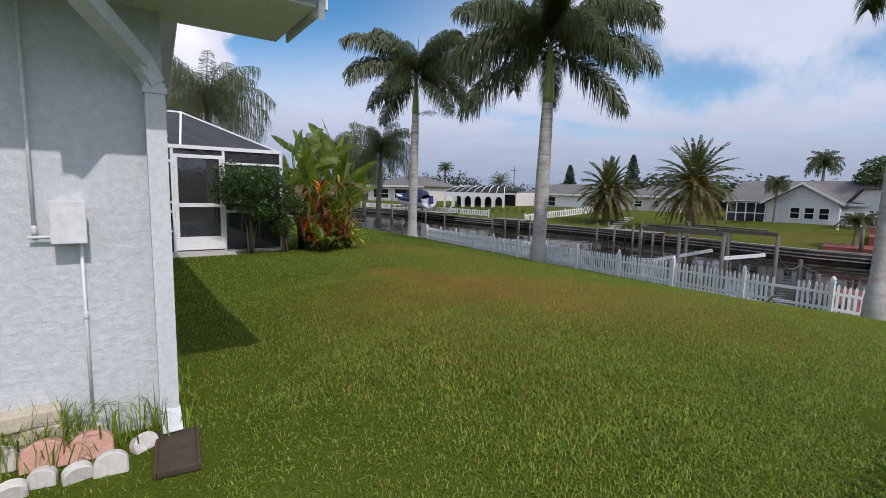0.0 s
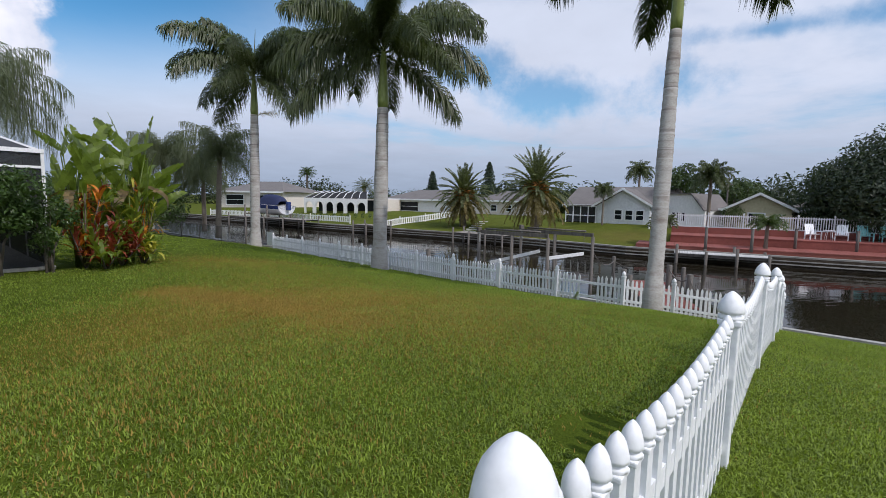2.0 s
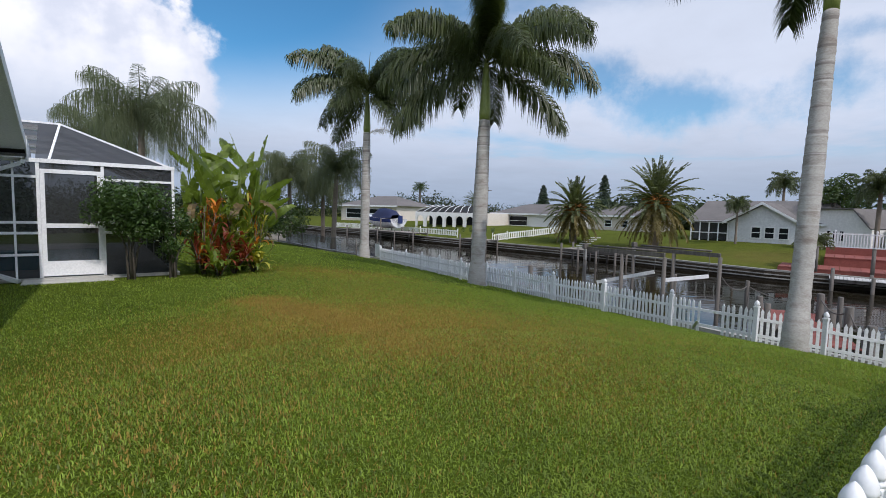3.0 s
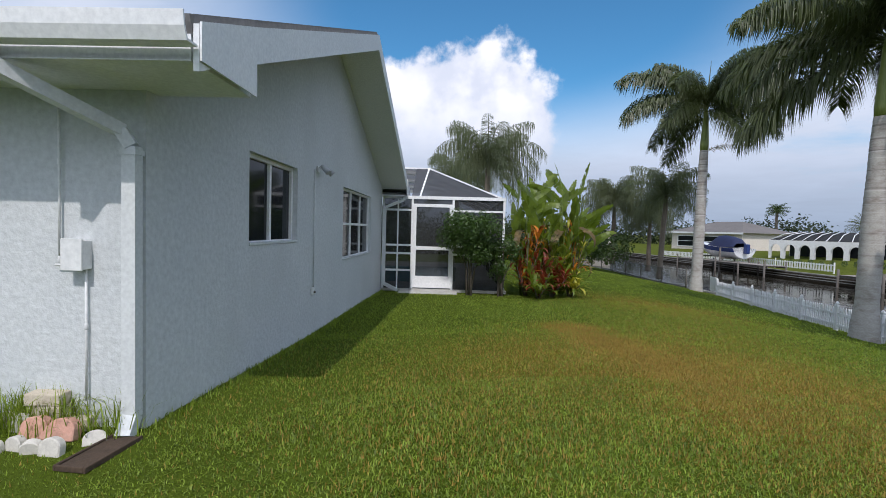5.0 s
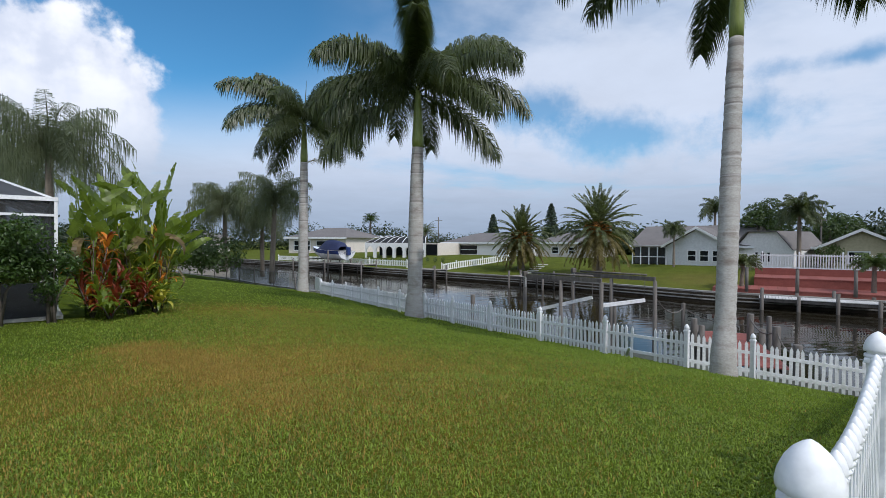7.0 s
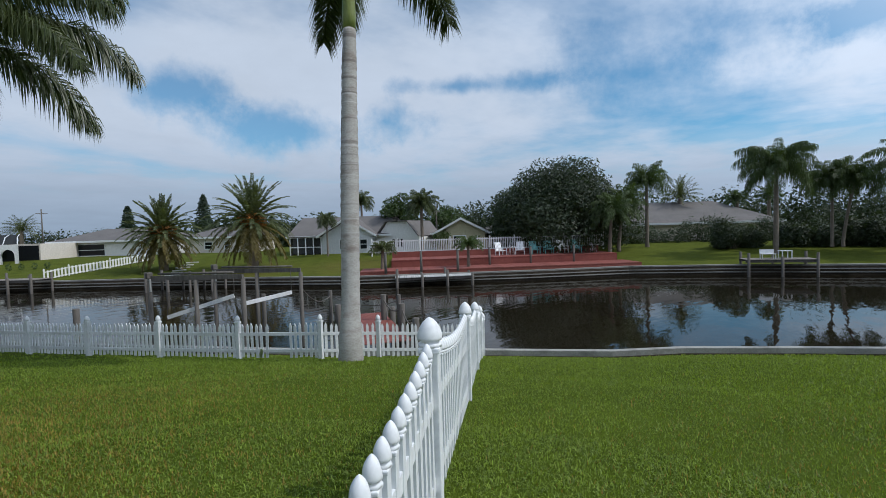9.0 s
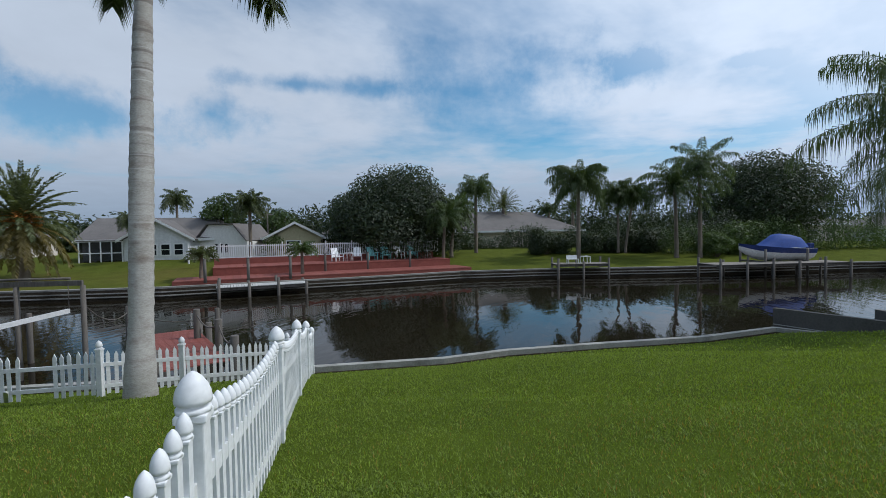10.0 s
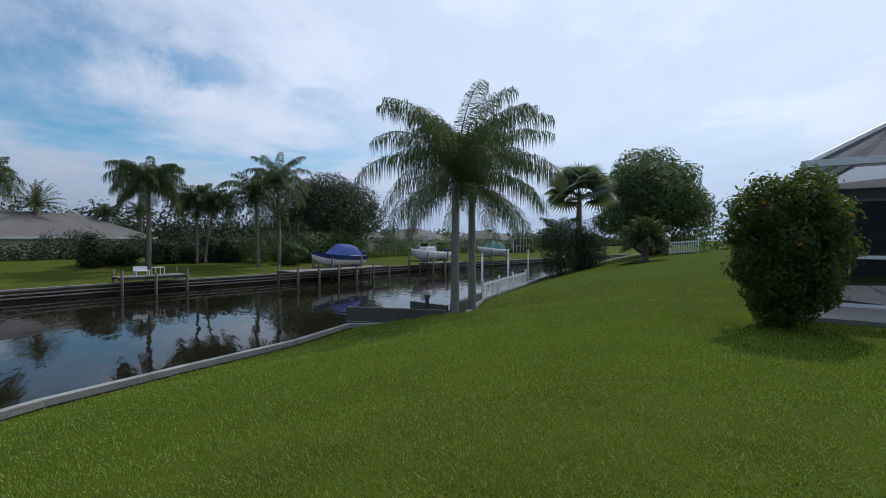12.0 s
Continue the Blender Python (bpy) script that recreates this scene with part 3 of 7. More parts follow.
def make_house():
    h = thing("house", HM, "white stucco house with gable end, grey shingles and gutters", "house")
    w1, w2 = (1.45, 2.77, 1.33, 2.21), (5.05, 7.63, 0.96, 2.2)
    bm = B()
    wall_with_openings(bm, -0.2, 0.0, 0.0, WALL_LEN, -0.4, EAVE, [w1, w2])
    mid = WALL_LEN / 2
    lo = [bm.verts.new((xx, yy, zz)) for xx in (-0.2, 0.0) for yy, zz in ((0, EAVE), (WALL_LEN, EAVE), (WALL_LEN, EAVE + 0.11), (mid, RIDGE - 0.16), (0, EAVE + 0.11))]
    bm.faces.new(lo[:5])
    bm.faces.new(lo[5:][::-1])
    for i in range(5):
        bm.faces.new((lo[i], lo[(i + 1) % 5], lo[5 + (i + 1) % 5], lo[5 + i]))
    bmesh.ops.remove_doubles(bm, verts=bm.verts, dist=0.0005)
    bmesh.ops.recalc_face_normals(bm, faces=bm.faces)
    part("wall", bm, STUCCO, h, "white stucco gable wall with a rough plaster texture")
    bm = B()
    box(bm, -14, -0.2, 0.0, 0.2, -0.4, EAVE)
    part("wall", bm, STUCCO, h)
    bm = B()
    box(bm, -14, -0.2, WALL_LEN - 0.2, WALL_LEN, -0.4, EAVE)
    part("wall", bm, STUCCO, h)
    window_unit(h, *w1, 2, 1)
    window_unit(h, *w2, 3, 2)
    # dark rooms behind the windows
    bm = B()
    box(bm, -3.2, -4.1, 0.3, WALL_LEN - 0.3, -0.2, EAVE)
    part("partition", bm, SOFFIT, h)
    rise = (RIDGE - EAVE) / (mid + OVER_S)
    for a, b in ((-OVER_S, mid), (WALL_LEN + OVER_S, mid)):
        bm = B()
        panel(bm, [(-14.5, a, EAVE), (OVER_Q, a, EAVE), (OVER_Q, b, RIDGE), (-14.5, b, RIDGE)] if a < b else [(-14.5, b, RIDGE), (OVER_Q, b, RIDGE), (OVER_Q, a, EAVE), (-14.5, a, EAVE)], 0.09)
        part("roof", bm, SHINGLE, h, "grey asphalt shingle roof slope")
        # rake board and boarded underside of the overhang
        bm = B()
        d = 0.2
        panel(bm, [(OVER_Q + 0.002, a, EAVE - d + 0.02), (OVER_Q + 0.002, a, EAVE + 0.05), (OVER_Q + 0.002, b, RIDGE + 0.05), (OVER_Q + 0.002, b, RIDGE - d + 0.02)][:: 1 if a > b else -1], 0.03)
        part("fascia", bm, SOFFIT, h, "white painted rake board")
        bm = B()
        s = 1 if a < b else -1
        panel(bm, [(0.004, a + s * OVER_S, EAVE - 0.17 + rise * OVER_S), (OVER_Q, a + s * OVER_S, EAVE - 0.17 + rise * OVER_S), (OVER_Q, b, RIDGE - 0.17), (0.004, b, RIDGE - 0.17)][::s], 0.02)
        part("soffit", bm, SOFFIT, h, "white boarded underside of the roof overhang")
        # level eave box with its closed end
        bm = B()
        y0, y1 = (a, 0.13) if s > 0 else (WALL_LEN - 0.13, a)
        box(bm, -14.4, OVER_Q - 0.01, y0, y1, EAVE - 0.125, EAVE - 0.10)
        part("soffit", bm, SOFFIT, h)
        bm = B()
        panel(bm, [(OVER_Q + 0.034, a, EAVE - 0.13), (OVER_Q + 0.034, a + s * 0.64, EAVE - 0.13), (OVER_Q + 0.034, a + s * 0.64, EAVE + 0.05 + rise * 0.64), (OVER_Q + 0.034, a, EAVE + 0.06)][::s], 0.012)
        part("eave_return", bm, SOFFIT, h, "white boxed eave end")
        bm = B()
        box(bm, -14.4, OVER_Q - 0.01, min(a, a + s * 0.02), max(a, a + s * 0.02), EAVE - 0.13, EAVE + 0.03)
        part("fascia", bm, SOFFIT, h)
        # gutter: an open trough with a rolled lip
        bm = B()
        o = -s
        prof = [(0.0, 0.0), (0.09, 0.0), (0.115, 0.06), (0.125, 0.13), (0.115, 0.13), (0.105, 0.065), (0.083, 0.012), (0.0, 0.012)]
        ends = [[bm.verts.new((x, a + o * (0.012 + p), EAVE - 0.07 + z)) for p, z in prof] for x in (-14.4, OVER_Q + 0.03)]
        for i in range(len(prof)):
            bm.faces.new((ends[0][i], ends[0][(i + 1) % len(prof)], ends[1][(i + 1) % len(prof)], ends[1][i]))
        for e in ends:
            bm.faces.new(e)
        bmesh.ops.recalc_face_normals(bm, faces=bm.faces)
        part("gutter", bm, ALU, h, "white aluminium rain gutter")
    # downspouts: ribbed square pipe with bends
    for pts, foot in ((((-0.40, -0.64, 2.40), (-0.40, -0.62, 2.30), (-0.09, -0.09, 2.07), (-0.04, -0.07, 1.98), (-0.04, -0.07, 0.34)), ((-0.04, -0.07, 0.345), (-0.035, -0.14, 0.24))),
                      (((0.56, WALL_LEN + 0.0, 2.32), (0.54, WALL_LEN - 0.01, 2.24), (0.1, WALL_LEN - 0.03, 2.05), (0.07, WALL_LEN - 0.03, 1.95), (0.07, WALL_LEN - 0.03, 0.12)), ((0.07, WALL_LEN - 0.03, 0.12), (0.45, WALL_LEN - 0.1, -0.04)))):
        bm = B()
        for p, q in zip(pts, pts[1:]):
            bar(bm, p, q, 0.085, 0.07)
        ds = part("downspout", bm, WALL_PAINT, h, "downspout painted in the wall's white")
        bm = B()
        bar(bm, *foot, 0.089, 0.074)
        part("elbow", bm, WALL_PAINT, ds)
        for z in (1.93,):
            bm = B()
            box(bm, pts[-1][0] - 0.05, pts[-1][0] + 0.05, pts[-1][1] - 0.042, pts[-1][1] + 0.042, z, z + 0.03)
            part("strap", bm, WALL_PAINT, ds)
    # lanai front behind the pool, in the shade of the roof
    bm = B()
    box(bm, -3.2, -3.0, WALL_LEN, 21.0, -0.2, 2.4)
    part("wall", bm, STUCCO, h)
    for y in (11.0, 13.6, 16.2):
        bm = B()
        box(bm, -2.998, -2.96, y, y + 2.2, 0.05, 2.1)
        part("pane", bm, GLASS, h)
    return h


def make_cage():
    """The screened pool enclosure: posts, beams, screens, a mansard roof and a door."""
    c = thing("pool_cage", HM, "white aluminium pool cage with dark screens and a mansard screen roof", "pool cage")
    f, xr, back, zb, zt = WALL_LEN + 0.1, 3.1, 19.0, 2.32, 3.2
    slab_z = -0.01
    ins, side = 1.15, 2.0

    def piece(name, mat, *bars, w=0.05):
        for a, b in bars:
            bm = B()
            bar(bm, a, b, w)
            part(name, bm, mat, c)

    for x in (0.03, 0.77, 1.81, xr):
        piece("post", ALU, ((x, f, slab_z - 0.3), (x, f, zb)), w=0.055)
    for y in np.arange(f + 2.2, back + 0.1, 2.4):
        piece("post", ALU, ((xr, y, slab_z - 0.3), (xr, y, zb)))
        piece("rafter", ALU, ((xr, y, zb), (xr - side, y, zt)), w=0.09)
        piece("rafter", ALU, ((xr - side, y, zt), (-3.0, y, zt)), w=0.12)
    for z in (1.1, 0.89):
        piece("rail", ALU, ((0.03, f, z), (0.77, f, z)), ((1.81, f, z), (xr, f, z)))
    piece("rail", ALU, ((0.03, f, 0.46), (0.77, f, 0.46)))
    piece("rail", ALU, ((xr, f, 1.1), (xr, back, 1.1)))
    piece("mullion", ALU, ((0.4, f, slab_z), (0.4, f, zb)), w=0.035)
    piece("rail", ALU, ((0.03, f, 2.0), (0.77, f, 2.0)), ((1.81, f, 2.0), (xr, f, 2.0)))
    piece("beam", ALU, ((0.0, f, zb), (xr + 0.03, f, zb)), w=0.08)
    piece("beam", ALU, ((xr, f, zb), (xr, back, zb)), w=0.08)
    for a, b in (((xr, f, zb), (xr - side, f + ins, zt)), ((xr - side, f + ins, zt), (-3.0, f + ins, zt)), ((xr - side, f + ins, zt), (xr - side, back, zt)), ((0.95, f, zb), (xr - side, f + ins, zt))):
        piece("rafter", ALU, (a, b), w=0.042)

    def cloth(corners, mat=SCREEN):
        bm = B()
        bm.faces.new([bm.verts.new(p) for p in corners])
        ob = part("screen", bm, mat, c)
        return ob

    for a, b, lo in ((0.03, 0.77, slab_z), (1.81, xr, slab_z)):
        cloth([(a, f, lo), (b, f, lo), (b, f, zb), (a, f, zb)])
    cloth([(0.77, f, 2.16), (1.81, f, 2.16), (1.81, f, zb), (0.77, f, zb)])
    ys = [f] + list(np.arange(f + 2.2, back + 0.1, 2.4))
    for a, b in zip(ys, ys[1:]):
        cloth([(xr, a, slab_z), (xr, b, slab_z), (xr, b, zb), (xr, a, zb)])
        cloth([(xr, a, zb), (xr, b, zb), (xr - side, max(b, f + ins), zt), (xr - side, max(a, f + ins), zt)], SCREEN_ROOF_WHITE)
    cloth([(xr, f, zb), (xr - side, f + ins, zt), (0.74, f + ins, zt), (0.74, f, zb)], SCREEN_ROOF_WHITE)
    cloth([(xr - side, f + ins, zt), (xr - side, back, zt), (-3.0, back, zt), (-3.0, f + ins, zt)], SCREEN_ROOF)
    # screen door
    d = new("door")
    d.parent = c
    d.matrix_local = pose(0.8, f - 0.01, slab_z + 0.03)
    for z0, z1, x0, x1 in ((0, 0.30, 0, 0.99), (2.06, 2.14, 0, 0.99), (0.97, 1.06, 0.075, 0.915), (0.30, 2.06, 0, 0.075), (0.30, 2.06, 0.915, 0.99)):
        bm = B()
        box(bm, x0, x1, -0.02, 0.02, z0, z1, bevel=0.004)
        part("stile" if x1 - x0 < 0.1 else "rail", bm, ALU, d)
    bm = B()
    bm.faces.new([bm.verts.new(p) for p in ((0.07, 0, 0.3), (0.92, 0, 0.3), (0.92, 0, 2.06), (0.07, 0, 2.06))])
    part("screen", bm, SCREEN, d)
    bm = B()
    tube(bm, [(0.95, -0.02, 1.0), (0.95, -0.07, 1.0), (0.87, -0.07, 1.0)], 0.011, 6)
    part("door_handle", bm, ALU, d)
    # tiled band of the raised pool rim, pool and deck
    bm = B()
    box(bm, -3.0, xr + 0.1, f - 0.06, back, -0.5, slab_z)
    solid("pool_deck", bm, CONCRETE, "pale concrete pool deck inside the screen cage", "pool deck", "structure", HM)
    bm = B()
    box(bm, -2.2, 1.9, f + 2.0, back - 3, slab_z + 0.004, slab_z + 0.03)
    solid("pool_water", bm, POOL, "clear turquoise swimming pool water", "pool", "structure", HM)
    bm = B()
    box(bm, -2.4, 0.6, f + 1.5, f + 1.9, slab_z, slab_z + 0.42, bevel=0.02)
    solid("spa_wall", bm, TILE, "blue tiled raised rim of the pool", "pool rim", m=HM)
    bm = B()
    box(bm, 0.5, 1.95, f - 0.6, f - 0.07, -0.4, -0.03, bevel=0.015)
    solid("door_step", bm, CONCRETE, "pale concrete step before the screen door", "step", m=HM)


POOL = material("pool_water", (0.03, 0.28, 0.33), (0.06, 0.38, 0.42), scale=1.2, fine=9, rough=0.08, bump=0.2)
TILE = material("blue_pool_tile", (0.06, 0.30, 0.36), (0.16, 0.46, 0.52), scale=9, fine=30, rough=0.25, bump=0.1)
make_house()
make_cage()

# ---- picket fences ----
def acorn(bm, r, z, seg=10, tall=1.0):
    """A turned, pointed cap."""
    prof = [(0.55, 0.0), (1.05, 0.0), (1.05, 0.3), (0.8, 0.36), (0.8, 0.5), (1.1, 0.6), (1.12, 0.85), (1.04, 1.3), (0.86, 1.75), (0.58, 2.15), (0.28, 2.42), (0.06, 2.55)]
    lathe(bm, [(a * r, z + b * r * tall) for a, b in prof], seg)


def near_picket_mesh(h):
    bm = B()
    box(bm, -0.026, 0.026, -0.018, 0.018, 0.04, h - 0.105)
    box(bm, -0.031, 0.031, -0.023, 0.023, h - 0.105, h - 0.09, bevel=0.004)
    acorn(bm, 0.026, h - 0.09, 8, 1.35)
    return mesh_of("picket", bm, VINYL)


def post_mesh(h, w, mat, cap_r, tall):
    bm = B()
    box(bm, -w / 2, w / 2, -w / 2, w / 2, -0.25, h, bevel=0.006)
    box(bm, -w * 0.62, w * 0.62, -w * 0.62, w * 0.62, h, h + 0.03, bevel=0.006)
    acorn(bm, cap_r, h + 0.03, 14, tall)
    return mesh_of("post", bm, mat)


NEAR_POSTS = [(-2.32, -1.63, 1.36), (-0.35, -0.49, 1.3), (1.63, 0.65, 1.23), (3.64, 1.80, 1.10), (5.64, 2.97, 1.03), (7.60, 4.08, 0.76), (9.51, 5.21, 0.42), (11.35, 6.30, 0.02), (13.2, 7.4, -0.5)]


def make_near_fence():
    f = thing("picket_fence", pose(0, 0, 0), "white vinyl picket fence with pointed caps down to the sea wall", "fence")
    pm = post_mesh(0.90, 0.09, VINYL, 0.058, 1.0)
    pk = near_picket_mesh(0.92)
    for x, y, top in NEAR_POSTS:
        part("post", pm, VINYL, f, m=pose(x, y, top - 1.09, 0, 0, 30))
    for (x0, y0, t0), (x1, y1, t1) in zip(NEAR_POSTS, NEAR_POSTS[1:]):
        a, b = Vector((x0, y0)), Vector((x1, y1))
        L = (b - a).length
        yaw = math.degrees(math.atan2(b.y - a.y, b.x - a.x))
        k = int(round(L / 0.115))
        for i in range(1, k):
            u = i / k
            p = a.lerp(b, u)
            dip = 0.09 * math.sin(math.pi * u)
            top = t0 + (t1 - t0) * u - 0.11 - dip
            part("picket", pk, VINYL, f, m=pose(p.x, p.y, top - 0.92, 0, 0, yaw))
        for hgt in (0.2, 0.62):
            bm = B()
            bar(bm, (*a, t0 - 1.06 + hgt), (*b, t1 - 1.06 + hgt), 0.03, 0.07)
            part("rail", bm, VINYL, f)


CANAL_POSTS = [(12.2, 7.3, -1.33), (10.75, 8.4, -1.15), (9.75, 9, -1.03), (8.95, 10.6, -1.06), (8.15, 12.3, -1.07), (7.4, 14, -1.1), (6.75, 15.7, -1.14), (6.2, 17.4, -1.19), (5.6, 19.2, -1.23), (5, 21.1, -1.28), (4.45, 23, -1.34), (3.85, 24.9, -1.39), (3.25, 26.8, -1.44), (2.66, 28.7, -1.49)]


def make_canal_fence():
    f = thing("picket_fence", pose(0, 0, 0), "low weathered white picket fence along the canal bank", "fence")
    bm = B()
    box(bm, -0.027, 0.027, -0.009, 0.009, 0.05, 0.68)
    a = [bm.verts.new((x, y, 0.68)) for x in (-0.027, 0.027) for y in (-0.009, 0.009)]
    b = [bm.verts.new((0, y, 0.74)) for y in (-0.009, 0.009)]
    for q in ((a[0], a[2], b[0]), (a[1], b[1], a[3]), (a[0], b[0], b[1], a[1]), (a[2], a[3], b[1], b[0])):
        bm.faces.new(q)
    pk = mesh_of("picket", bm, VINYL_OLD)
    pm = post_mesh(0.75, 0.085, VINYL_OLD, 0.045, 1.1)
    for x, y, z in CANAL_POSTS:
        part("post", pm, VINYL_OLD, f, m=pose(x, y, z, 0, 0, -68))
    rnd = random.Random(5)
    for (x0, y0, z0), (x1, y1, z1) in zip(CANAL_POSTS, CANAL_POSTS[1:]):
        a, b = Vector((x0, y0)), Vector((x1, y1))
        yaw = math.degrees(math.atan2(b.y - a.y, b.x - a.x))
        k = int((b - a).length / 0.1)
        for i in range(1, k):
            p = a.lerp(b, i / k)
            z = z0 + (z1 - z0) * i / k
            if (p - Vector((9.35, 9.8))).length < 0.22:
                continue
            part("picket", pk, VINYL_OLD, f, m=pose(p.x, p.y, z + rnd.uniform(-0.015, 0.01), 0, rnd.uniform(-1.5, 1.5), yaw))
        for hgt in (0.18, 0.52):
            bm = B()
            bar(bm, (*a, z0 + hgt), (*b, z1 + hgt), 0.03, 0.06)
            part("rail", bm, VINYL_OLD, f)
    bm = B()
    bar(bm, (2.35, 29.6, -0.95), (2.6, 28.85, -0.95), 0.03, 0.75)
    part("board", bm, VINYL_OLD, f, "plain white board closing the end of the fence")
    x, y = 9.0, 9.9
    solid("loose_picket", pk.copy(), VINYL_OLD, "broken white picket lying slanted beside the fence", "picket", m=pose(x, y, land_z(x, y) + 0.04, 62, 20, -40))


make_near_fence()
make_canal_fence()

# ---- plants ----
def frond_data(rnd, L, e0, droop, n, ll, width, forward=0.45, hang=0.5, fan=0.3, start=0.08, rach=0.03, curve=1.4):
    """Vertices and faces of one feather leaf that grows from the origin along +x: a rib and two rows of leaflets.
    e0: rise at the base, droop: fall towards the tip, in degrees; hang: how far the leaflets fall; fan: their unevenness."""
    steps = 14
    pts, ang = [Vector((0, 0, 0))], []
    for i in range(steps):
        t = (i + 0.5) / steps
        a = radians(e0 - droop * t ** curve)
        ang.append(a)
        pts.append(pts[-1] + Vector((math.cos(a), 0, math.sin(a))) * L / steps)

    def on(t):
        k = min(steps - 1, int(t * steps))
        return pts[k].lerp(pts[k + 1], t * steps - k), ang[k]

    v, f = [], []
    for i in range(steps):
        w0, w1 = rach * (1 - i / steps) + 0.004, rach * (1 - (i + 1) / steps) + 0.004
        o = len(v)
        p, q = pts[i], pts[i + 1]
        v += [p + Vector((0, -w0, 0)), p + Vector((0, w0, 0)), p + Vector((0, 0, -w0)), q + Vector((0, -w1, 0)), q + Vector((0, w1, 0)), q + Vector((0, 0, -w1))]
        f += [(o, o + 1, o + 4, o + 3), (o + 1, o + 2, o + 5, o + 4), (o + 2, o, o + 3, o + 5)]
    for i in range(n):
        t = start + (1 - start) * (i + rnd.random() * 0.7) / n
        p, a = on(min(t, 0.999))
        ax, nz = Vector((math.cos(a), 0, math.sin(a))), Vector((-math.sin(a), 0, math.cos(a)))
        u = (t - start) / (1 - start)
        length = ll * (0.35 + 0.65 * math.sin(math.pi * min(1, 0.12 + u * 0.82))) * rnd.uniform(0.82, 1.12)
        for side in (-1, 1):
            lift = rnd.uniform(-fan, fan)
            d = (ax * (forward + 0.35 * u) + Vector((0, side, 0)) + nz * lift).normalized()
            mid = p + d * length * 0.5 + Vector((0, 0, -hang * length * 0.16))
            tip = p + d * length * (1 - 0.25 * hang) + Vector((0, 0, -hang * length * 0.72))
            wv = (ax * 0.8 + nz * rnd.uniform(-0.6, 0.6)).normalized() * width * 0.5
            o = len(v)
            v += [p - wv * 0.5, p + wv * 0.5, mid + wv, mid - wv, tip]
            f += [(o, o + 1, o + 2, o + 3), (o + 3, o + 2, o + 4)]
    return v, f


def frond_mesh(name, mat, *args, **kw):
    v, f = frond_data(*args, **kw)
    return quads(name, v, f, mat)


def ringed_trunk(rnd, pts, radii, seg=16, ring=0.012, step=0.09):
    """A palm trunk: a smooth tapering column with leaf-scar rings."""
    pts = [Vector(p) for p in pts]
    hs = [0.0]
    for a, b in zip(pts, pts[1:]):
        hs.append(hs[-1] + (b - a).length)
    k = int(hs[-1] / step)
    bm = B()
    line, rr = [], []
    for i in range(k + 1):
        h = hs[-1] * i / k
        j = max(0, min(len(pts) - 2, int(np.searchsorted(hs, h, side="right")) - 1))
        u = (h - hs[j]) / max(1e-6, hs[j + 1] - hs[j])
        line.append(pts[j].lerp(pts[j + 1], u))
        s = u * u * (3 - 2 * u)
        rr.append(radii[j] + (radii[j + 1] - radii[j]) * s + ring * (0.5 if i % 2 else -0.5) * rnd.uniform(0.3, 1.0))
    tube(bm, line, rr, seg)
    return bm


def royal_palm(x, y, z, h_ring, h_top, r, turn, seed, lean=(0, 0), size=1.0, label=""):
    rnd = random.Random(seed)
    t = thing("royal_palm", pose(x, y, z), label or "tall royal palm with smooth grey trunk and green crownshaft", "palm tree", "royal palms along the canal")
    top = Vector((lean[0], lean[1], h_ring))
    bm = ringed_trunk(rnd, [(0, 0, -0.2), (0, 0, 0.25), (lean[0] * 0.15, lean[1] * 0.15, 1.0), (lean[0] * 0.45, lean[1] * 0.45, h_ring * 0.5), (lean[0] * 0.8, lean[1] * 0.8, h_ring * 0.85), tuple(top)],
                      [r * 1.45, r * 1.25, r * 1.0, r * 1.02, r * 0.88, r * 0.78], 20)
    part("trunk", bm, TRUNK, t)
    bm = B()
    up = top + Vector((lean[0] * 0.1, lean[1] * 0.1, h_top - h_ring))
    tube(bm, [top - Vector((0, 0, 0.02)), top.lerp(up, 0.12), top.lerp(up, 0.5), top.lerp(up, 0.85), up], [r * 0.74, r * 0.80, r * 0.62, r * 0.42, r * 0.26], 16)
    part("crownshaft", bm, SHAFT, t, "smooth olive green crownshaft")
    specs = ((70, 66), (62, 74), (54, 84), (42, 88), (28, 84), (12, 74), (-14, 48))
    for i, (e0, dr) in enumerate(specs):
        me = frond_mesh("frond", ROYAL, random.Random(seed * 10 + i), (3.2, 3.6, 3.95, 4.0, 4.0, 3.6, 3.3)[i] * size, e0, dr, 290, 0.84 * size, 0.042, 0.55, 0.95, 1.05, 0.1, 0.035, 1.3)
        count = (2, 3, 4, 4, 4, 3, 2)[i]
        for j in range(count):
            az = turn + i * 47 + j * 360 / count + rnd.uniform(-12, 12)
            ob = part("frond", me, ROYAL, t, m=pose(*(up - Vector((0, 0, 0.28 * (i / 6)))), 0, 0, az) @ Matrix.Scale(rnd.uniform(0.9, 1.08), 4))
    # the unopened spear leaf
    bm = B()
    tube(bm, [up, up + Vector((0.05, 0, 0.9)), up + Vector((0.12, 0.05, 1.9 * size))], [0.05, 0.035, 0.008], 6)
    part("spear_leaf", bm, ROYAL, t)
    return t


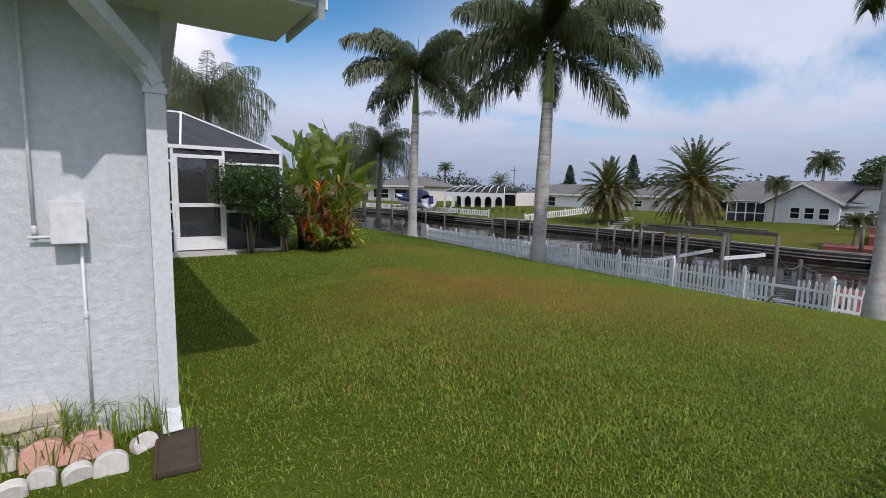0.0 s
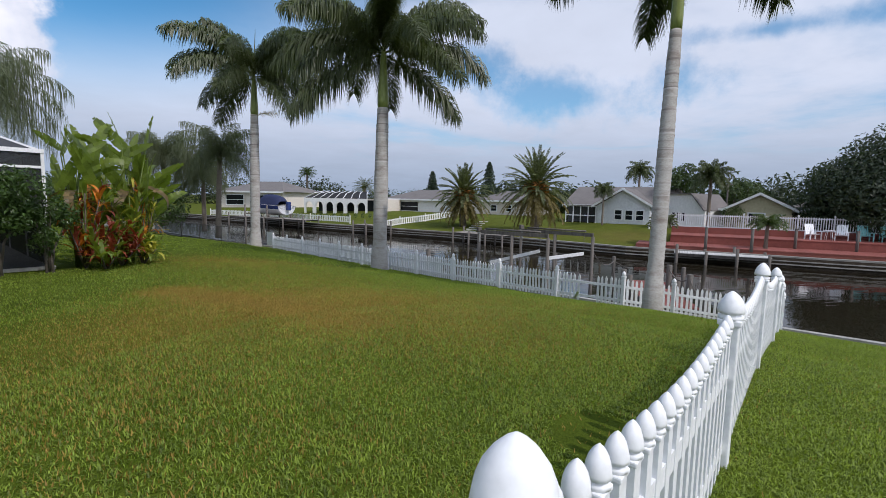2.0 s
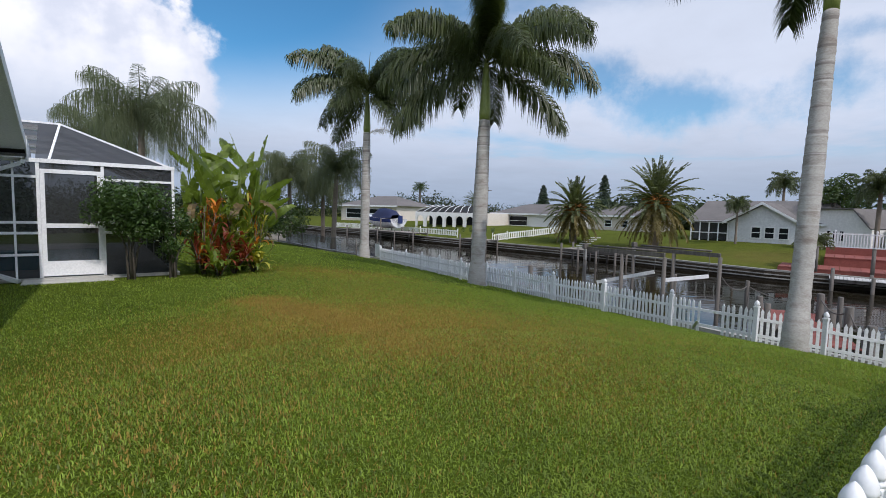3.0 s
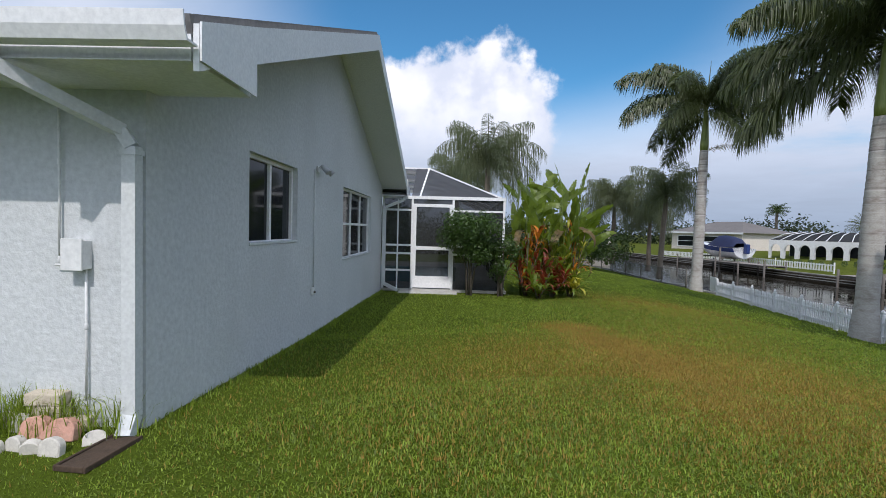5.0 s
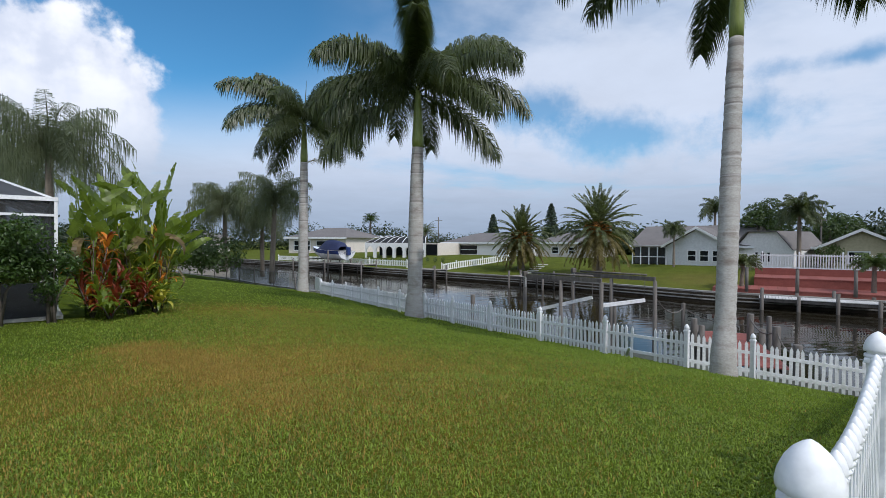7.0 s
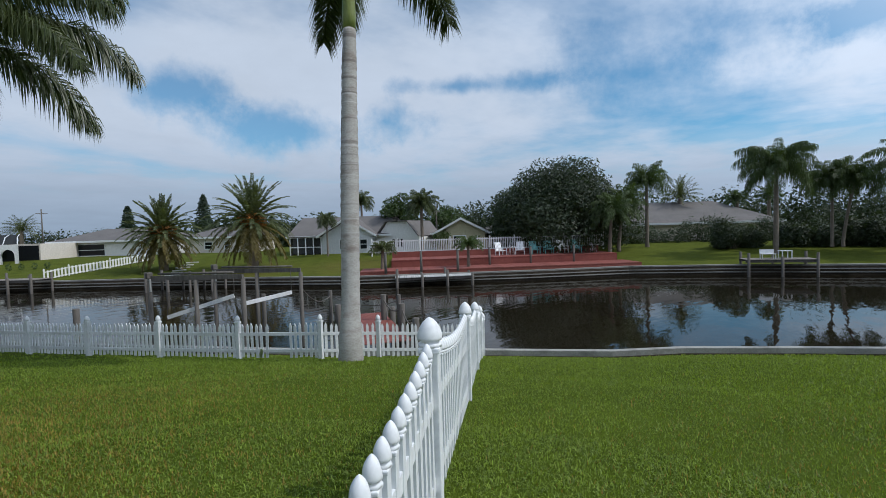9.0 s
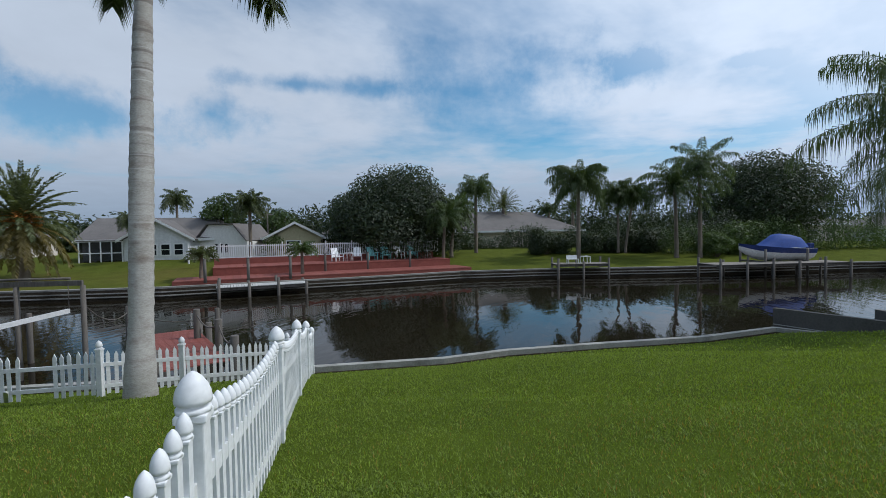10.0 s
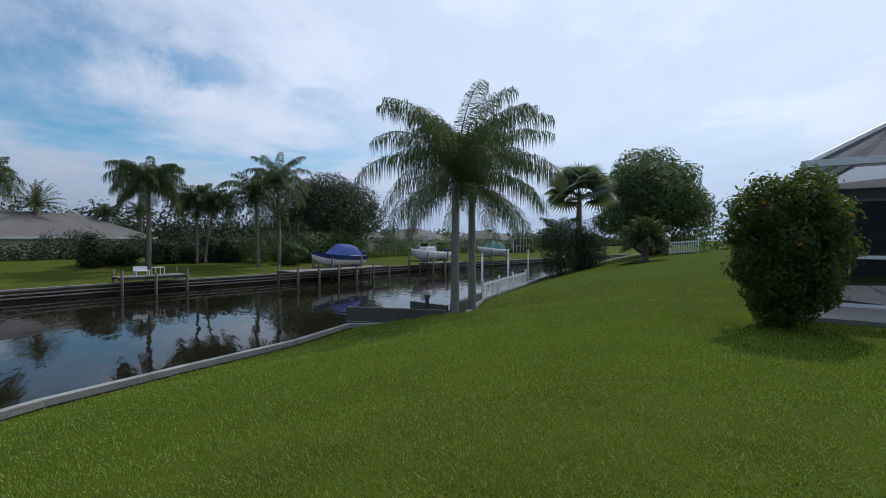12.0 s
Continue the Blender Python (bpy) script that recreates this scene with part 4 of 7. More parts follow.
def feather_palm(name, x, y, z, h, r, mat, label, category, group="", seed=1, lean=(0, 0), specs=(), count=4, leaf_len=2.5, n=60, ll=0.5, width=0.035, forward=0.4, hang=0.6, fan=0.4, split=False, trunk=TRUNK_FAR, old=None, rough_ring=0.015, size=1.0):
    """A palm with a trunk and a crown of feather leaves; split: each leaf an object of its own."""
    rnd = random.Random(seed)
    t = thing(name, pose(x, y, z) @ Matrix.Scale(size, 4), label, category, group)
    top = Vector((lean[0], lean[1], h))
    part("trunk", ringed_trunk(rnd, [(0, 0, -0.2), (0, 0, 0.3), (lean[0] * 0.4, lean[1] * 0.4, h * 0.5), tuple(top)], [r * 1.35, r * 1.1, r, r * 0.85], 10, rough_ring, 0.11), trunk, t)
    vs, fs, ix = [], [], []
    for i, (e0, dr) in enumerate(specs):
        sub = random.Random(seed * 31 + i)
        data = frond_data(sub, leaf_len, e0, dr, n, ll, width, forward, hang, fan)
        me = quads("frond", *data, mat) if split else None
        for j in range(count):
            m = pose(*top, 0, 0, i * 61 + j * 360 / count + rnd.uniform(-14, 14)) @ Matrix.Scale(rnd.uniform(0.85, 1.1), 4)
            if split:
                part("frond", me, mat, t, m=m)
            else:
                o = len(vs)
                vs += [m @ p for p in data[0]]
                fs += [tuple(k + o for k in q) for q in data[1]]
                ix += [1 if old and e0 < 0 else 0] * len(data[1])
    if not split:
        part("crown", quads("crown", vs, fs, [mat, old] if old else mat, ix), mat, t)
    return t


def leaf_cloud(rnd, blobs, count, size, shell=0.55):
    """Leaves scattered through blobs (x, y, z, rx, ry, rz), denser towards the outside, with an uneven outline."""
    v, f = [], []
    vol = np.array([b[3] * b[4] * b[5] for b in blobs]) ** 0.67
    for b, share in zip(blobs, vol / vol.sum()):
        for _ in range(int(count * share)):
            d = Vector((rnd.gauss(0, 1), rnd.gauss(0, 1), rnd.gauss(0, 1))).normalized()
            wob = 1 + 0.22 * noise.noise((d.x * 2 + b[0], d.y * 2 + b[1], d.z * 2 + b[2]))
            rr = (shell + (1 - shell) * rnd.random() ** 0.6) * wob
            p = Vector((b[0] + d.x * b[3] * rr, b[1] + d.y * b[4] * rr, b[2] + d.z * b[5] * rr))
            n = (d + Vector((rnd.gauss(0, 0.6), rnd.gauss(0, 0.6), rnd.gauss(0, 0.6) + 0.3))).normalized()
            s = n.orthogonal().normalized()
            s.rotate(Matrix.Rotation(rnd.uniform(0, 6.28), 3, n))
            q = n.cross(s)
            a, w = size * rnd.uniform(0.6, 1.3), 0.45
            o = len(v)
            v += [p - s * a * 0.5, p + q * a * w * 0.5 + n * a * 0.06, p + s * a * 0.5, p - q * a * w * 0.5 + n * a * 0.06]
            f.append((o, o + 1, o + 2, o + 3))
    return v, f


def broad_tree(name, x, y, z, h, r, mat, label, seed, leaves=5000, leaf=0.32, trunk_r=0.22, blobs=9, group="", lift=0.35, category="tree", size=1.0):
    """A broad-leaved tree: trunk, limbs to each clump, and a crown of loose leaves in clumps."""
    rnd = random.Random(seed)
    t = thing(name, pose(x, y, z) @ Matrix.Scale(size, 4), label, category, group)
    bl = []
    for i in range(blobs):
        a = i * 2.4 + rnd.uniform(-0.4, 0.4)
        q = math.sqrt((i + 0.5) / blobs)
        hz = h * (lift + 0.16 + (0.92 - lift - 0.16) * (1 - q ** 2 * 0.75) * rnd.uniform(0.75, 1.05))
        br = r * rnd.uniform(0.34, 0.5)
        bl.append((math.cos(a) * q * r * 0.68, math.sin(a) * q * r * 0.68, hz - br * 0.5, br, br, br * rnd.uniform(0.6, 0.85)))
    bm = B()
    fork = Vector((rnd.uniform(-0.1, 0.1), rnd.uniform(-0.1, 0.1), h * lift * 0.8))
    tube(bm, [(0, 0, -0.2), (0, 0, 0.2), tuple(fork)], [trunk_r * 1.4, trunk_r, trunk_r * 0.8], 9)
    part("trunk", bm, BARK, t)
    for b in bl:
        e = Vector(b[:3])
        bm = B()
        tube(bm, [tuple(fork - Vector((0, 0, 0.1))), tuple(fork.lerp(e, 0.5) + Vector((0, 0, -0.1 * h * rnd.random()))), tuple(e)], [trunk_r * 0.55, trunk_r * 0.3, 0.03], 6)
        part("limb", bm, BARK, t)
    v, f = leaf_cloud(rnd, bl, leaves, leaf)
    part("crown", quads("crown", v, f, mat), mat, t)
    return t


STALK = leaf("dry_flower_stalk", (0.30, 0.27, 0.20), (0.45, 0.40, 0.32))
PALMS = ((1.7, 28.15, -1.3, 7.1, 9.35, 0.25, 20, 3, (0.07, 0.0), 1.16), (5.72, 16.87, -1.05, 5.75, 7.85, 0.25, 75, 7, (0.12, 0.1), 1.1), (9.4, 7.75, -0.78, 6.2, 8.75, 0.165, 130, 11, (0.95, 0.75), 0.95))
for x, y, z, hr, ht, r, turn, seed, lean, size in PALMS:
    palm = royal_palm(x, y, z, hr, ht, r, turn, seed, lean, size)
    if seed == 3:
        # a dry flower stalk under the crownshaft of the farthest palm
        v, f = frond_data(random.Random(5), 1.1, 35, 60, 26, 0.42, 0.03, 0.8, 0.5, 1.2)
        part("flower_stalk", quads("flower_stalk", v, f, STALK), STALK, palm, "pale dry flower stalk", m=pose(0.2, 0, hr - 0.05, 0, 0, -15))

# ---- garden beds by the pool cage ----
def shrub(x, y, z, h, r, label, seed, mat=SHRUB, leaves=5200, leaf=0.09, stems=5, squash=1.0, low=0.15):
    """A leafy bush: bare stems below, clumps of leaves above."""
    rnd = random.Random(seed)
    t = thing("shrub", pose(x, y, z), label, "shrub")
    bl = []
    for i in range(14):
        a, q = i * 2.399, math.sqrt((i + 0.5) / 14)
        hz = h * (low + 0.2 + (0.72 - low) * rnd.random() * (1.15 - q * 0.45))
        br = r * rnd.uniform(0.34, 0.5)
        bl.append((math.cos(a) * q * r * 0.72, math.sin(a) * q * r * 0.72, min(hz, h - br * 0.7), br, br, br * 0.95 * squash))
    for i in range(stems):
        bm = B()
        e = Vector(bl[i * 2 % 14][:3])
        tube(bm, [(0.06 * math.cos(i * 2), 0.06 * math.sin(i * 2), -0.1), (e.x * 0.25, e.y * 0.25, h * 0.3), tuple(e)], [0.03, 0.022, 0.008], 6)
        part("stem", bm, BARK, t)
    v, f = leaf_cloud(rnd, bl, leaves, leaf, shell=0.35)
    part("leaves", quads("leaves", v, f, mat), mat, t)
    return t


def blade_leaf(length, width, bend, e0, steps=7, fold=0.12, ribs=0.0):
    """One long leaf from the origin along +x: a bent strip folded along its middle, pointed at the end."""
    v, f = [], []
    p = Vector((0, 0, 0))
    for i in range(steps + 1):
        u = i / steps
        a = radians(e0 - bend * u * u)
        w = width * 0.5 * (0.22 + 0.78 * math.sin(math.pi * min(1, 0.1 + u * 0.9)) ** 0.8) if i < steps else 0.004
        nz = Vector((-math.sin(a), 0, math.cos(a)))
        v += [p + Vector((0, -w, 0)) + nz * fold * w * 2, p.copy(), p + Vector((0, w, 0)) + nz * fold * w * 2]
        p = p + Vector((math.cos(a), 0, math.sin(a))) * length / steps
    for i in range(steps):
        o = i * 3
        f += [(o, o + 1, o + 4, o + 3), (o + 1, o + 2, o + 5, o + 4)]
    return v, f


def torn_leaf(rnd, length, width, bend, e0):
    """A broad paddle leaf from the origin along +x, torn between its side veins into strips."""
    v, f = [], []
    steps = 13
    p = Vector((0, 0, 0))
    for i in range(steps):
        u = (i + 0.5) / steps
        a = radians(e0 - bend * u * u)
        ax, nz = Vector((math.cos(a), 0, math.sin(a))), Vector((-math.sin(a), 0, math.cos(a)))
        q = p + ax * length / steps
        w = width * 0.5 * math.sin(math.pi * min(1, 0.16 + u * 0.84)) ** 0.6
        for s in (-1, 1):
            k = w * rnd.uniform(0.85, 1.08)
            sag, sweep = rnd.uniform(0.0, 0.12) * (1 if rnd.random() < 0.85 else 4.0), 0.2
            gap = 0.0 if rnd.random() < 0.8 else 0.2 * length / steps
            o = len(v)
            v += [p.copy(), q.copy(), q + ax * (k * sweep - gap) + Vector((0, s * k, 0)) + nz * (0.25 * k - sag * k), p + ax * k * sweep + Vector((0, s * k, 0)) + nz * (0.25 * k - sag * k)]
            f.append((o, o + 1, o + 2, o + 3) if s > 0 else (o + 3, o + 2, o + 1, o))
        p = q
    return v, f


def bird_of_paradise(x, y, z, h, seed, label):
    rnd = random.Random(seed)
    t = thing("bird_of_paradise", pose(x, y, z), label, "plant")
    kinds = [quads("blade", *torn_leaf(rnd, h * 0.33, 0.28, b, 85), BIRD) for b in (6, 14, 35, 85)]
    old = [quads("withered_blade", *torn_leaf(rnd, h * 0.26, 0.2, b, 20), DEAD_LEAF) for b in (120, 150)]
    for i in range(4):
        az = i * 91 + rnd.uniform(-15, 15)
        part("withered_blade", old[i % 2], DEAD_LEAF, t, "withered brown hanging leaf", m=pose(0.1 * math.cos(radians(az)), 0.1 * math.sin(radians(az)), h * rnd.uniform(0.3, 0.5), 0, 0, az) @ pose(0, 0, 0, rnd.uniform(-30, 30), rnd.uniform(10, 50), 0))
    for i in range(14):
        az = i * 137 + rnd.uniform(-20, 20)
        tall = h * rnd.uniform(0.22, 0.68)
        out = rnd.uniform(0.05, 0.55)
        d = Vector((math.cos(radians(az)), math.sin(radians(az)), 0))
        tip = d * out + Vector((0, 0, tall))
        bm = B()
        tube(bm, [tuple(d * 0.06), tuple(d * out * 0.4 + Vector((0, 0, tall * 0.5))), tuple(tip)], [0.03, 0.022, 0.012], 6)
        st = part("stalk", bm, BIRD, t)
        part("blade", kinds[i % 4], BIRD, st, m=pose(*tip, 0, 0, az + rnd.uniform(-30, 30)) @ pose(0, 0, 0, rnd.uniform(-75, 75), rnd.uniform(-8, 14), 0) @ Matrix.Scale(rnd.uniform(0.6, 1.1), 4))
    return t


def croton(x, y, z, h, seed, mats, label, count=46):
    """A clump of coloured strap leaves in whorls on several stems, down to the ground."""
    rnd = random.Random(seed)
    t = thing("croton", pose(x, y, z), label, "plant")
    kinds = [[quads("leaf", *blade_leaf(0.40, 0.07, b, 45, 5), m) for b in (50, 90, 130)] for m in mats]
    stems = []
    for i in range(9):
        bm = B()
        a = i * 0.7
        tip = Vector((math.cos(a) * rnd.uniform(0.1, 0.5), math.sin(a) * rnd.uniform(0.1, 0.5), h * rnd.uniform(0.4, 0.9)))
        tube(bm, [(0, 0, -0.05), tuple(tip * 0.5), tuple(tip)], [0.018, 0.015, 0.01], 5)
        stems.append(tip)
        part("stem", bm, BARK, t)
    for i in range(int(count * 2.8)):
        s = stems[i % 9]
        p = s * (rnd.uniform(0.12, 1.0) ** 0.8)
        k = kinds[(i % 9 + (rnd.random() < 0.3)) % len(kinds)]
        part("leaf", k[i % 3], mats[0], t, m=pose(*p, 0, 0, rnd.uniform(0, 360)) @ pose(0, 0, 0, 0, rnd.uniform(-45, 25), 0) @ Matrix.Scale(rnd.uniform(0.7, 1.3), 4))
    return t


def at_house(q, s, z=None):
    p = HM @ Vector((q, s, 0))
    return p.x, p.y, (land_z(p.x, p.y) if z is None else z)


shrub(*at_house(2.25, 8.65), 2.15, 0.85, "glossy green citrus bush beside the screen door", 21, leaves=6500, leaf=0.085, low=0.3)
shrub(*at_house(3.0, 8.6), 1.55, 0.55, "small green shrub beside the pool cage", 22, leaves=2200, leaf=0.08)
bird_of_paradise(*at_house(3.65, 9.4), 3.75, 31, "tall bird of paradise with broad upright green leaves")
bird_of_paradise(*at_house(4.75, 9.9), 4.15, 32, "tall bird of paradise with broad yellow-green leaves")
bird_of_paradise(*at_house(4.2, 10.5), 3.7, 33, "tall bird of paradise with broad upright green leaves")
bird_of_paradise(*at_house(5.3, 10.9), 3.4, 34, "tall bird of paradise with broad torn green leaves")
croton(*at_house(3.65, 8.9), 2.05, 41, [TI_RED, BIRD, TI_ORANGE], "red and orange croton with long strap leaves", 46)
croton(*at_house(4.3, 8.9), 1.1, 42, [TI_RED, BIRD, TI_RED], "croton with mixed dark red and green leaves", 50)
croton(*at_house(5.1, 10.0), 2.2, 43, [BIRD, TI_YELLOW, BIRD, TI_ORANGE], "yellow and green croton with long strap leaves", 50)
croton(*at_house(3.9, 8.5), 0.75, 44, [TI_RED, BIRD, BIRD], "low dark red croton at the bed's edge", 40)
croton(*at_house(4.8, 9.2), 0.8, 45, [BIRD, BIRD, TI_YELLOW], "low green and yellow croton at the bed's edge", 44)
croton(*at_house(4.5, 9.6), 2.2, 46, [BIRD, BIRD, TI_YELLOW], "tall green croton with some yellow leaves", 60)

# ---- boat lift, dock and pilings on this bank ----
def piling(x, y, z_top, r=0.11, cap=None, label="weathered round wooden piling in the canal"):
    t = thing("piling", pose(x, y, -4.1), label, "piling", "pilings")
    bm = B()
    tube(bm, [(0, 0, 0), (0, 0, z_top + 4.1 - 0.02), (0, 0, z_top + 4.1)], [r * 1.05, r, r * 0.85], 10)
    part("post", bm, PILING, t)
    return t


BENCH_GREY = material("dull_grey_paint", (0.26, 0.26, 0.25), (0.36, 0.36, 0.34), scale=3, fine=20, rough=0.7, bump=0.1)


def make_lift():
    t = thing("boat_lift", pose(0, 0, 0), "old wooden boat lift with beams on pilings and white cradle rails", "boat lift")
    a = [(10.06, 17.47), (11.64, 14.91)], [(12.4, 18.03), (13.85, 15.08)]
    for (p, q) in a:
        for x, y in (p, q, ((p[0] + q[0]) / 2, (p[1] + q[1]) / 2)):
            bm = B()
            tube(bm, [(x, y, -4.1), (x, y, 0.17)], [0.075, 0.065], 10)
            part("piling", bm, PILING, t)
        bm = B()
        bar(bm, (*p, 0.24), (*q, 0.24), 0.09, 0.14)
        part("beam", bm, PILING, t)
        bm = B()
        d = (Vector(q) - Vector(p)).normalized() * 0.3
        tube(bm, [(p[0] + d.x, p[1] + d.y, 0.37), (q[0] - d.x, q[1] - d.y, 0.37)], 0.035, 8)
        part("cable_shaft", bm, PILING, t)
    for x, y, z in ((10.05, 17.47, 0.32), (12.4, 18.03, 0.38)):
        bm = B()
        box(bm, x - 0.09, x + 0.09, y - 0.09, y + 0.09, z - 0.09, z + 0.1, bevel=0.03)
        part("motor_box", bm, PILING, t, "grey motor box")
        bm = B()
        box(bm, x - 0.03, x + 0.03, y - 0.1, y + 0.1, z - 0.5, z - 0.1, bevel=0.02)
        part("drive_plate", bm, BENCH_GREY, t, "pale drive plate")
    for p, q in (((10.29, 16.88, -0.96), (11.61, 15.39, -0.37)), ((11.9, 15.3, -0.65), (13.66, 15.37, -0.52))):
        bm = B()
        bar(bm, p, q, 0.07, 0.12)
        part("cradle_rail", bm, VINYL_OLD, t, "white aluminium cradle rail")
        for e in (p, q):
            bm = B()
            tube(bm, [e, (e[0], e[1], 0.23)], 0.012, 5)
            part("cable", bm, PILING, t)


make_lift()
for x, y, z in ((14.6, 11.18, -0.75), (15.71, 13.01, -0.72), (14.61, 14.12, -0.99), (9.02, 20.56, -0.78), (13.57, 9.76, -0.9)):
    piling(x, y, z, 0.1)


for p, q, sag in (((16.59, 16.86, -1.1), (13.9, 15.13, -0.38), 0.35), ((16.59, 16.86, -1.1), (17.55, 13.96, -1.24), 0.3), ((14.6, 11.18, -0.87), (15.7, 13.02, -0.86), 0.25), ((13.56, 9.77, -1.02), (14.6, 11.18, -0.87), 0.25)):
    a, b = Vector(p), Vector(q)
    bm = B()
    tube(bm, [tuple(a.lerp(b, u) - Vector((0, 0, sag * 4 * u * (1 - u)))) for u in np.linspace(0, 1, 9)], 0.02, 6)
    solid("rope", bm, PILING, "slack grey rope hanging between two pilings", "rope")
for x, y, z in ((16.59, 16.86, -0.89), (17.55, 13.96, -1.01), (14.46, 18.3, -0.84)):
    piling(x, y, z, 0.08)


def plank_dock(p, q, width, z, label, posts=4, mat=PLANK):
    """A dock from p to q, its boards across it, on posts."""
    a, b = Vector(p), Vector(q)
    d = (b - a).normalized()
    n = Vector((-d.y, d.x))
    L = (b - a).length
    yaw = math.degrees(math.atan2(d.y, d.x))
    t = thing("dock", pose(*a, z, 0, 0, yaw), label, "dock")
    k = max(2, int(L / 0.16))
    bm = B()
    box(bm, -0.07, 0.07, -width / 2, width / 2, -0.035, 0)
    me = mesh_of("plank", bm, mat)
    for i in range(k):
        part("plank", me, mat, t, m=pose((i + 0.5) * L / k, 0, 0))
    for s in (-1, 1):
        bm = B()
        box(bm, 0, L, s * width * 0.44 - 0.03, s * width * 0.44 + 0.03, -0.22, -0.036)
        part("joist", bm, PILING, t)
        for i in range(posts):
            bm = B()
            x = 0.15 + (L - 0.3) * i / (posts - 1)
            tube(bm, [(x, s * (width / 2 + 0.08), -4.1 - z), (x, s * (width / 2 + 0.08), 0.45 if (i + s) % 2 else 0.2)], [0.1, 0.09], 8)
            part("post", bm, PILING, t)
    return t


plank_dock((13.28, 10.61), (16.21, 14.59), 1.5, -1.6, "weathered red-brown dock beside the boat lift", 4, REDWOOD)

SLIP = material("grey_slip_concrete", (0.085, 0.078, 0.07), (0.14, 0.13, 0.115), scale=1.4, fine=20, rough=0.9, bump=0.3)
# ---- two queen palms, the neighbours' slip and their fence ----
for i, (x, y, z, h, ln) in enumerate(((19.75, -7.3, -1.45, 4.85, (-0.2, 0.1)), (21.3, -9.1, -1.45, 4.95, (0.0, 0.05)))):
    feather_palm("queen_palm", x, y, z, h, 0.15, QUEEN, "queen palm with arching feathery fronds beside the boat slip", "palm tree", "queen palms by the slip", 51 + i, ln,
                 ((-4, 76), (78, 84), (70, 94), (58, 102), (44, 106), (22, 98), (82, 88)), 4, 4.1, 140, 0.68, 0.022, 0.3, 1.6, 1.0, True, TRUNK_QUEEN, None, 0.006)
bm = B()
lathe(bm, [(1.3, 0.0), (1.15, 0.05), (0.7, 0.09), (0.1, 0.11)], 20)
MULCH = material("brown_mulch", (0.05, 0.03, 0.02), (0.11, 0.07, 0.045), scale=6, fine=30, rough=0.95, bump=0.9, deep=0.03)
bed = bm.copy()
solid("mulch_bed", bm, MULCH, "dark brown mulch bed round the queen palms", "mulch bed", m=pose(20.3, -8.3, land_z(20.3, -8.3) - 0.02) @ Matrix.Diagonal((1.4, 1.5, 1, 1)))
solid("mulch_bed", bed, MULCH, "dark brown mulch bed round the small date palm", "mulch bed", m=pose(24.29, -24.06, land_z(24.29, -24.06) - 0.02) @ Matrix.Diagonal((1.2, 1.2, 1, 1)))
for p, q, zt, nm in (((18.7, -6.3), (21.1, -3.75), -1.48, "slip_wall"), ((23.2, -7.3), (21.3, -7.9), -1.75, "slip_wall"), ((20.6, -7.7), (23.3, -10.9), -1.6, "slip_wall")):
    bm = B()
    a, b = Vector(p), Vector(q)
    bar(bm, (*a, (zt - 3.1) / 2), (*b, (zt - 3.1) / 2), 0.18, zt + 4.1)
    w = solid(nm, bm, SLIP, "brown-grey concrete wall of the neighbours' boat slip", "slip wall")
    bm = B()
    bar(bm, (*a, zt + 0.012), (*b, zt + 0.012), 0.2, 0.024)
    part("cap", bm, CONCRETE, w, "pale concrete edge")


def hibiscus(x, y, z, h, r, label, seed):
    """A dense rounded bush, leafy to the ground, with a bumpy outline."""
    rnd = random.Random(seed)
    t = thing("shrub", pose(x, y, z), label, "shrub")
    bl = [(0, 0, h * 0.57, r * 0.74, r * 0.74, h * 0.36)]
    for i in range(26):
        u, a = (i + 0.5) / 26, i * 2.399
        zz = h * (0.10 + 0.78 * u)
        q = r * 0.66 * float(np.interp(u, [0, 0.25, 0.6, 0.85, 1], [0.3, 0.7, 1.0, 0.8, 0.35]))
        bl.append((math.cos(a) * q, math.sin(a) * q, zz, r * rnd.uniform(0.28, 0.4), r * rnd.uniform(0.28, 0.4), r * rnd.uniform(0.25, 0.36)))
    for i in range(6):
        bm = B()
        e = Vector(bl[1 + i * 4][:3])
        tube(bm, [(0.05 * math.cos(i), 0.05 * math.sin(i), -0.1), (e.x * 0.3, e.y * 0.3, h * 0.3), tuple(e)], [0.03, 0.02, 0.008], 6)
        part("stem", bm, BARK, t)
    v, f = leaf_cloud(rnd, bl, 34000, 0.075, shell=0.6)
    v2, f2 = leaf_cloud(random.Random(seed + 5), [(b[0] * 1.12, b[1] * 1.12, b[2] + 0.05, b[3] * 1.12, b[4] * 1.12, b[5] * 1.12) for b in bl[1:]], 2200, 0.08, shell=0.8)
    f += [tuple(k + len(v) for k in q) for q in f2]
    v += v2
    part("leaves", quads("leaves", v, f, HIBISCUS), HIBISCUS, t)
    bm = B()
    bmesh.ops.create_icosphere(bm, subdivisions=1, radius=0.035, matrix=Matrix.Diagonal((1, 1, 0.6, 1)))
    bud = mesh_of("flower", bm, TI_ORANGE)
    for i in range(9):
        b = bl[14 + i]
        d = Vector((b[0], b[1], 0.12 * i - 0.2)).normalized()
        part("flower", bud, TI_ORANGE, t, "small orange flower", m=pose(b[0] + d.x * b[3], b[1] + d.y * b[4], b[2] + d.z * b[5], 40 * i, 30, 50 * i))


HIBISCUS = leaf("hibiscus_leaf", (0.022, 0.044, 0.009), (0.085, 0.12, 0.022), through_light=0.45, rough=0.45)
hibiscus(8.77, -6.33, land_z(8.77, -6.33), 2.42, 0.9, "dense round green hibiscus bush with a few orange flowers", 61)


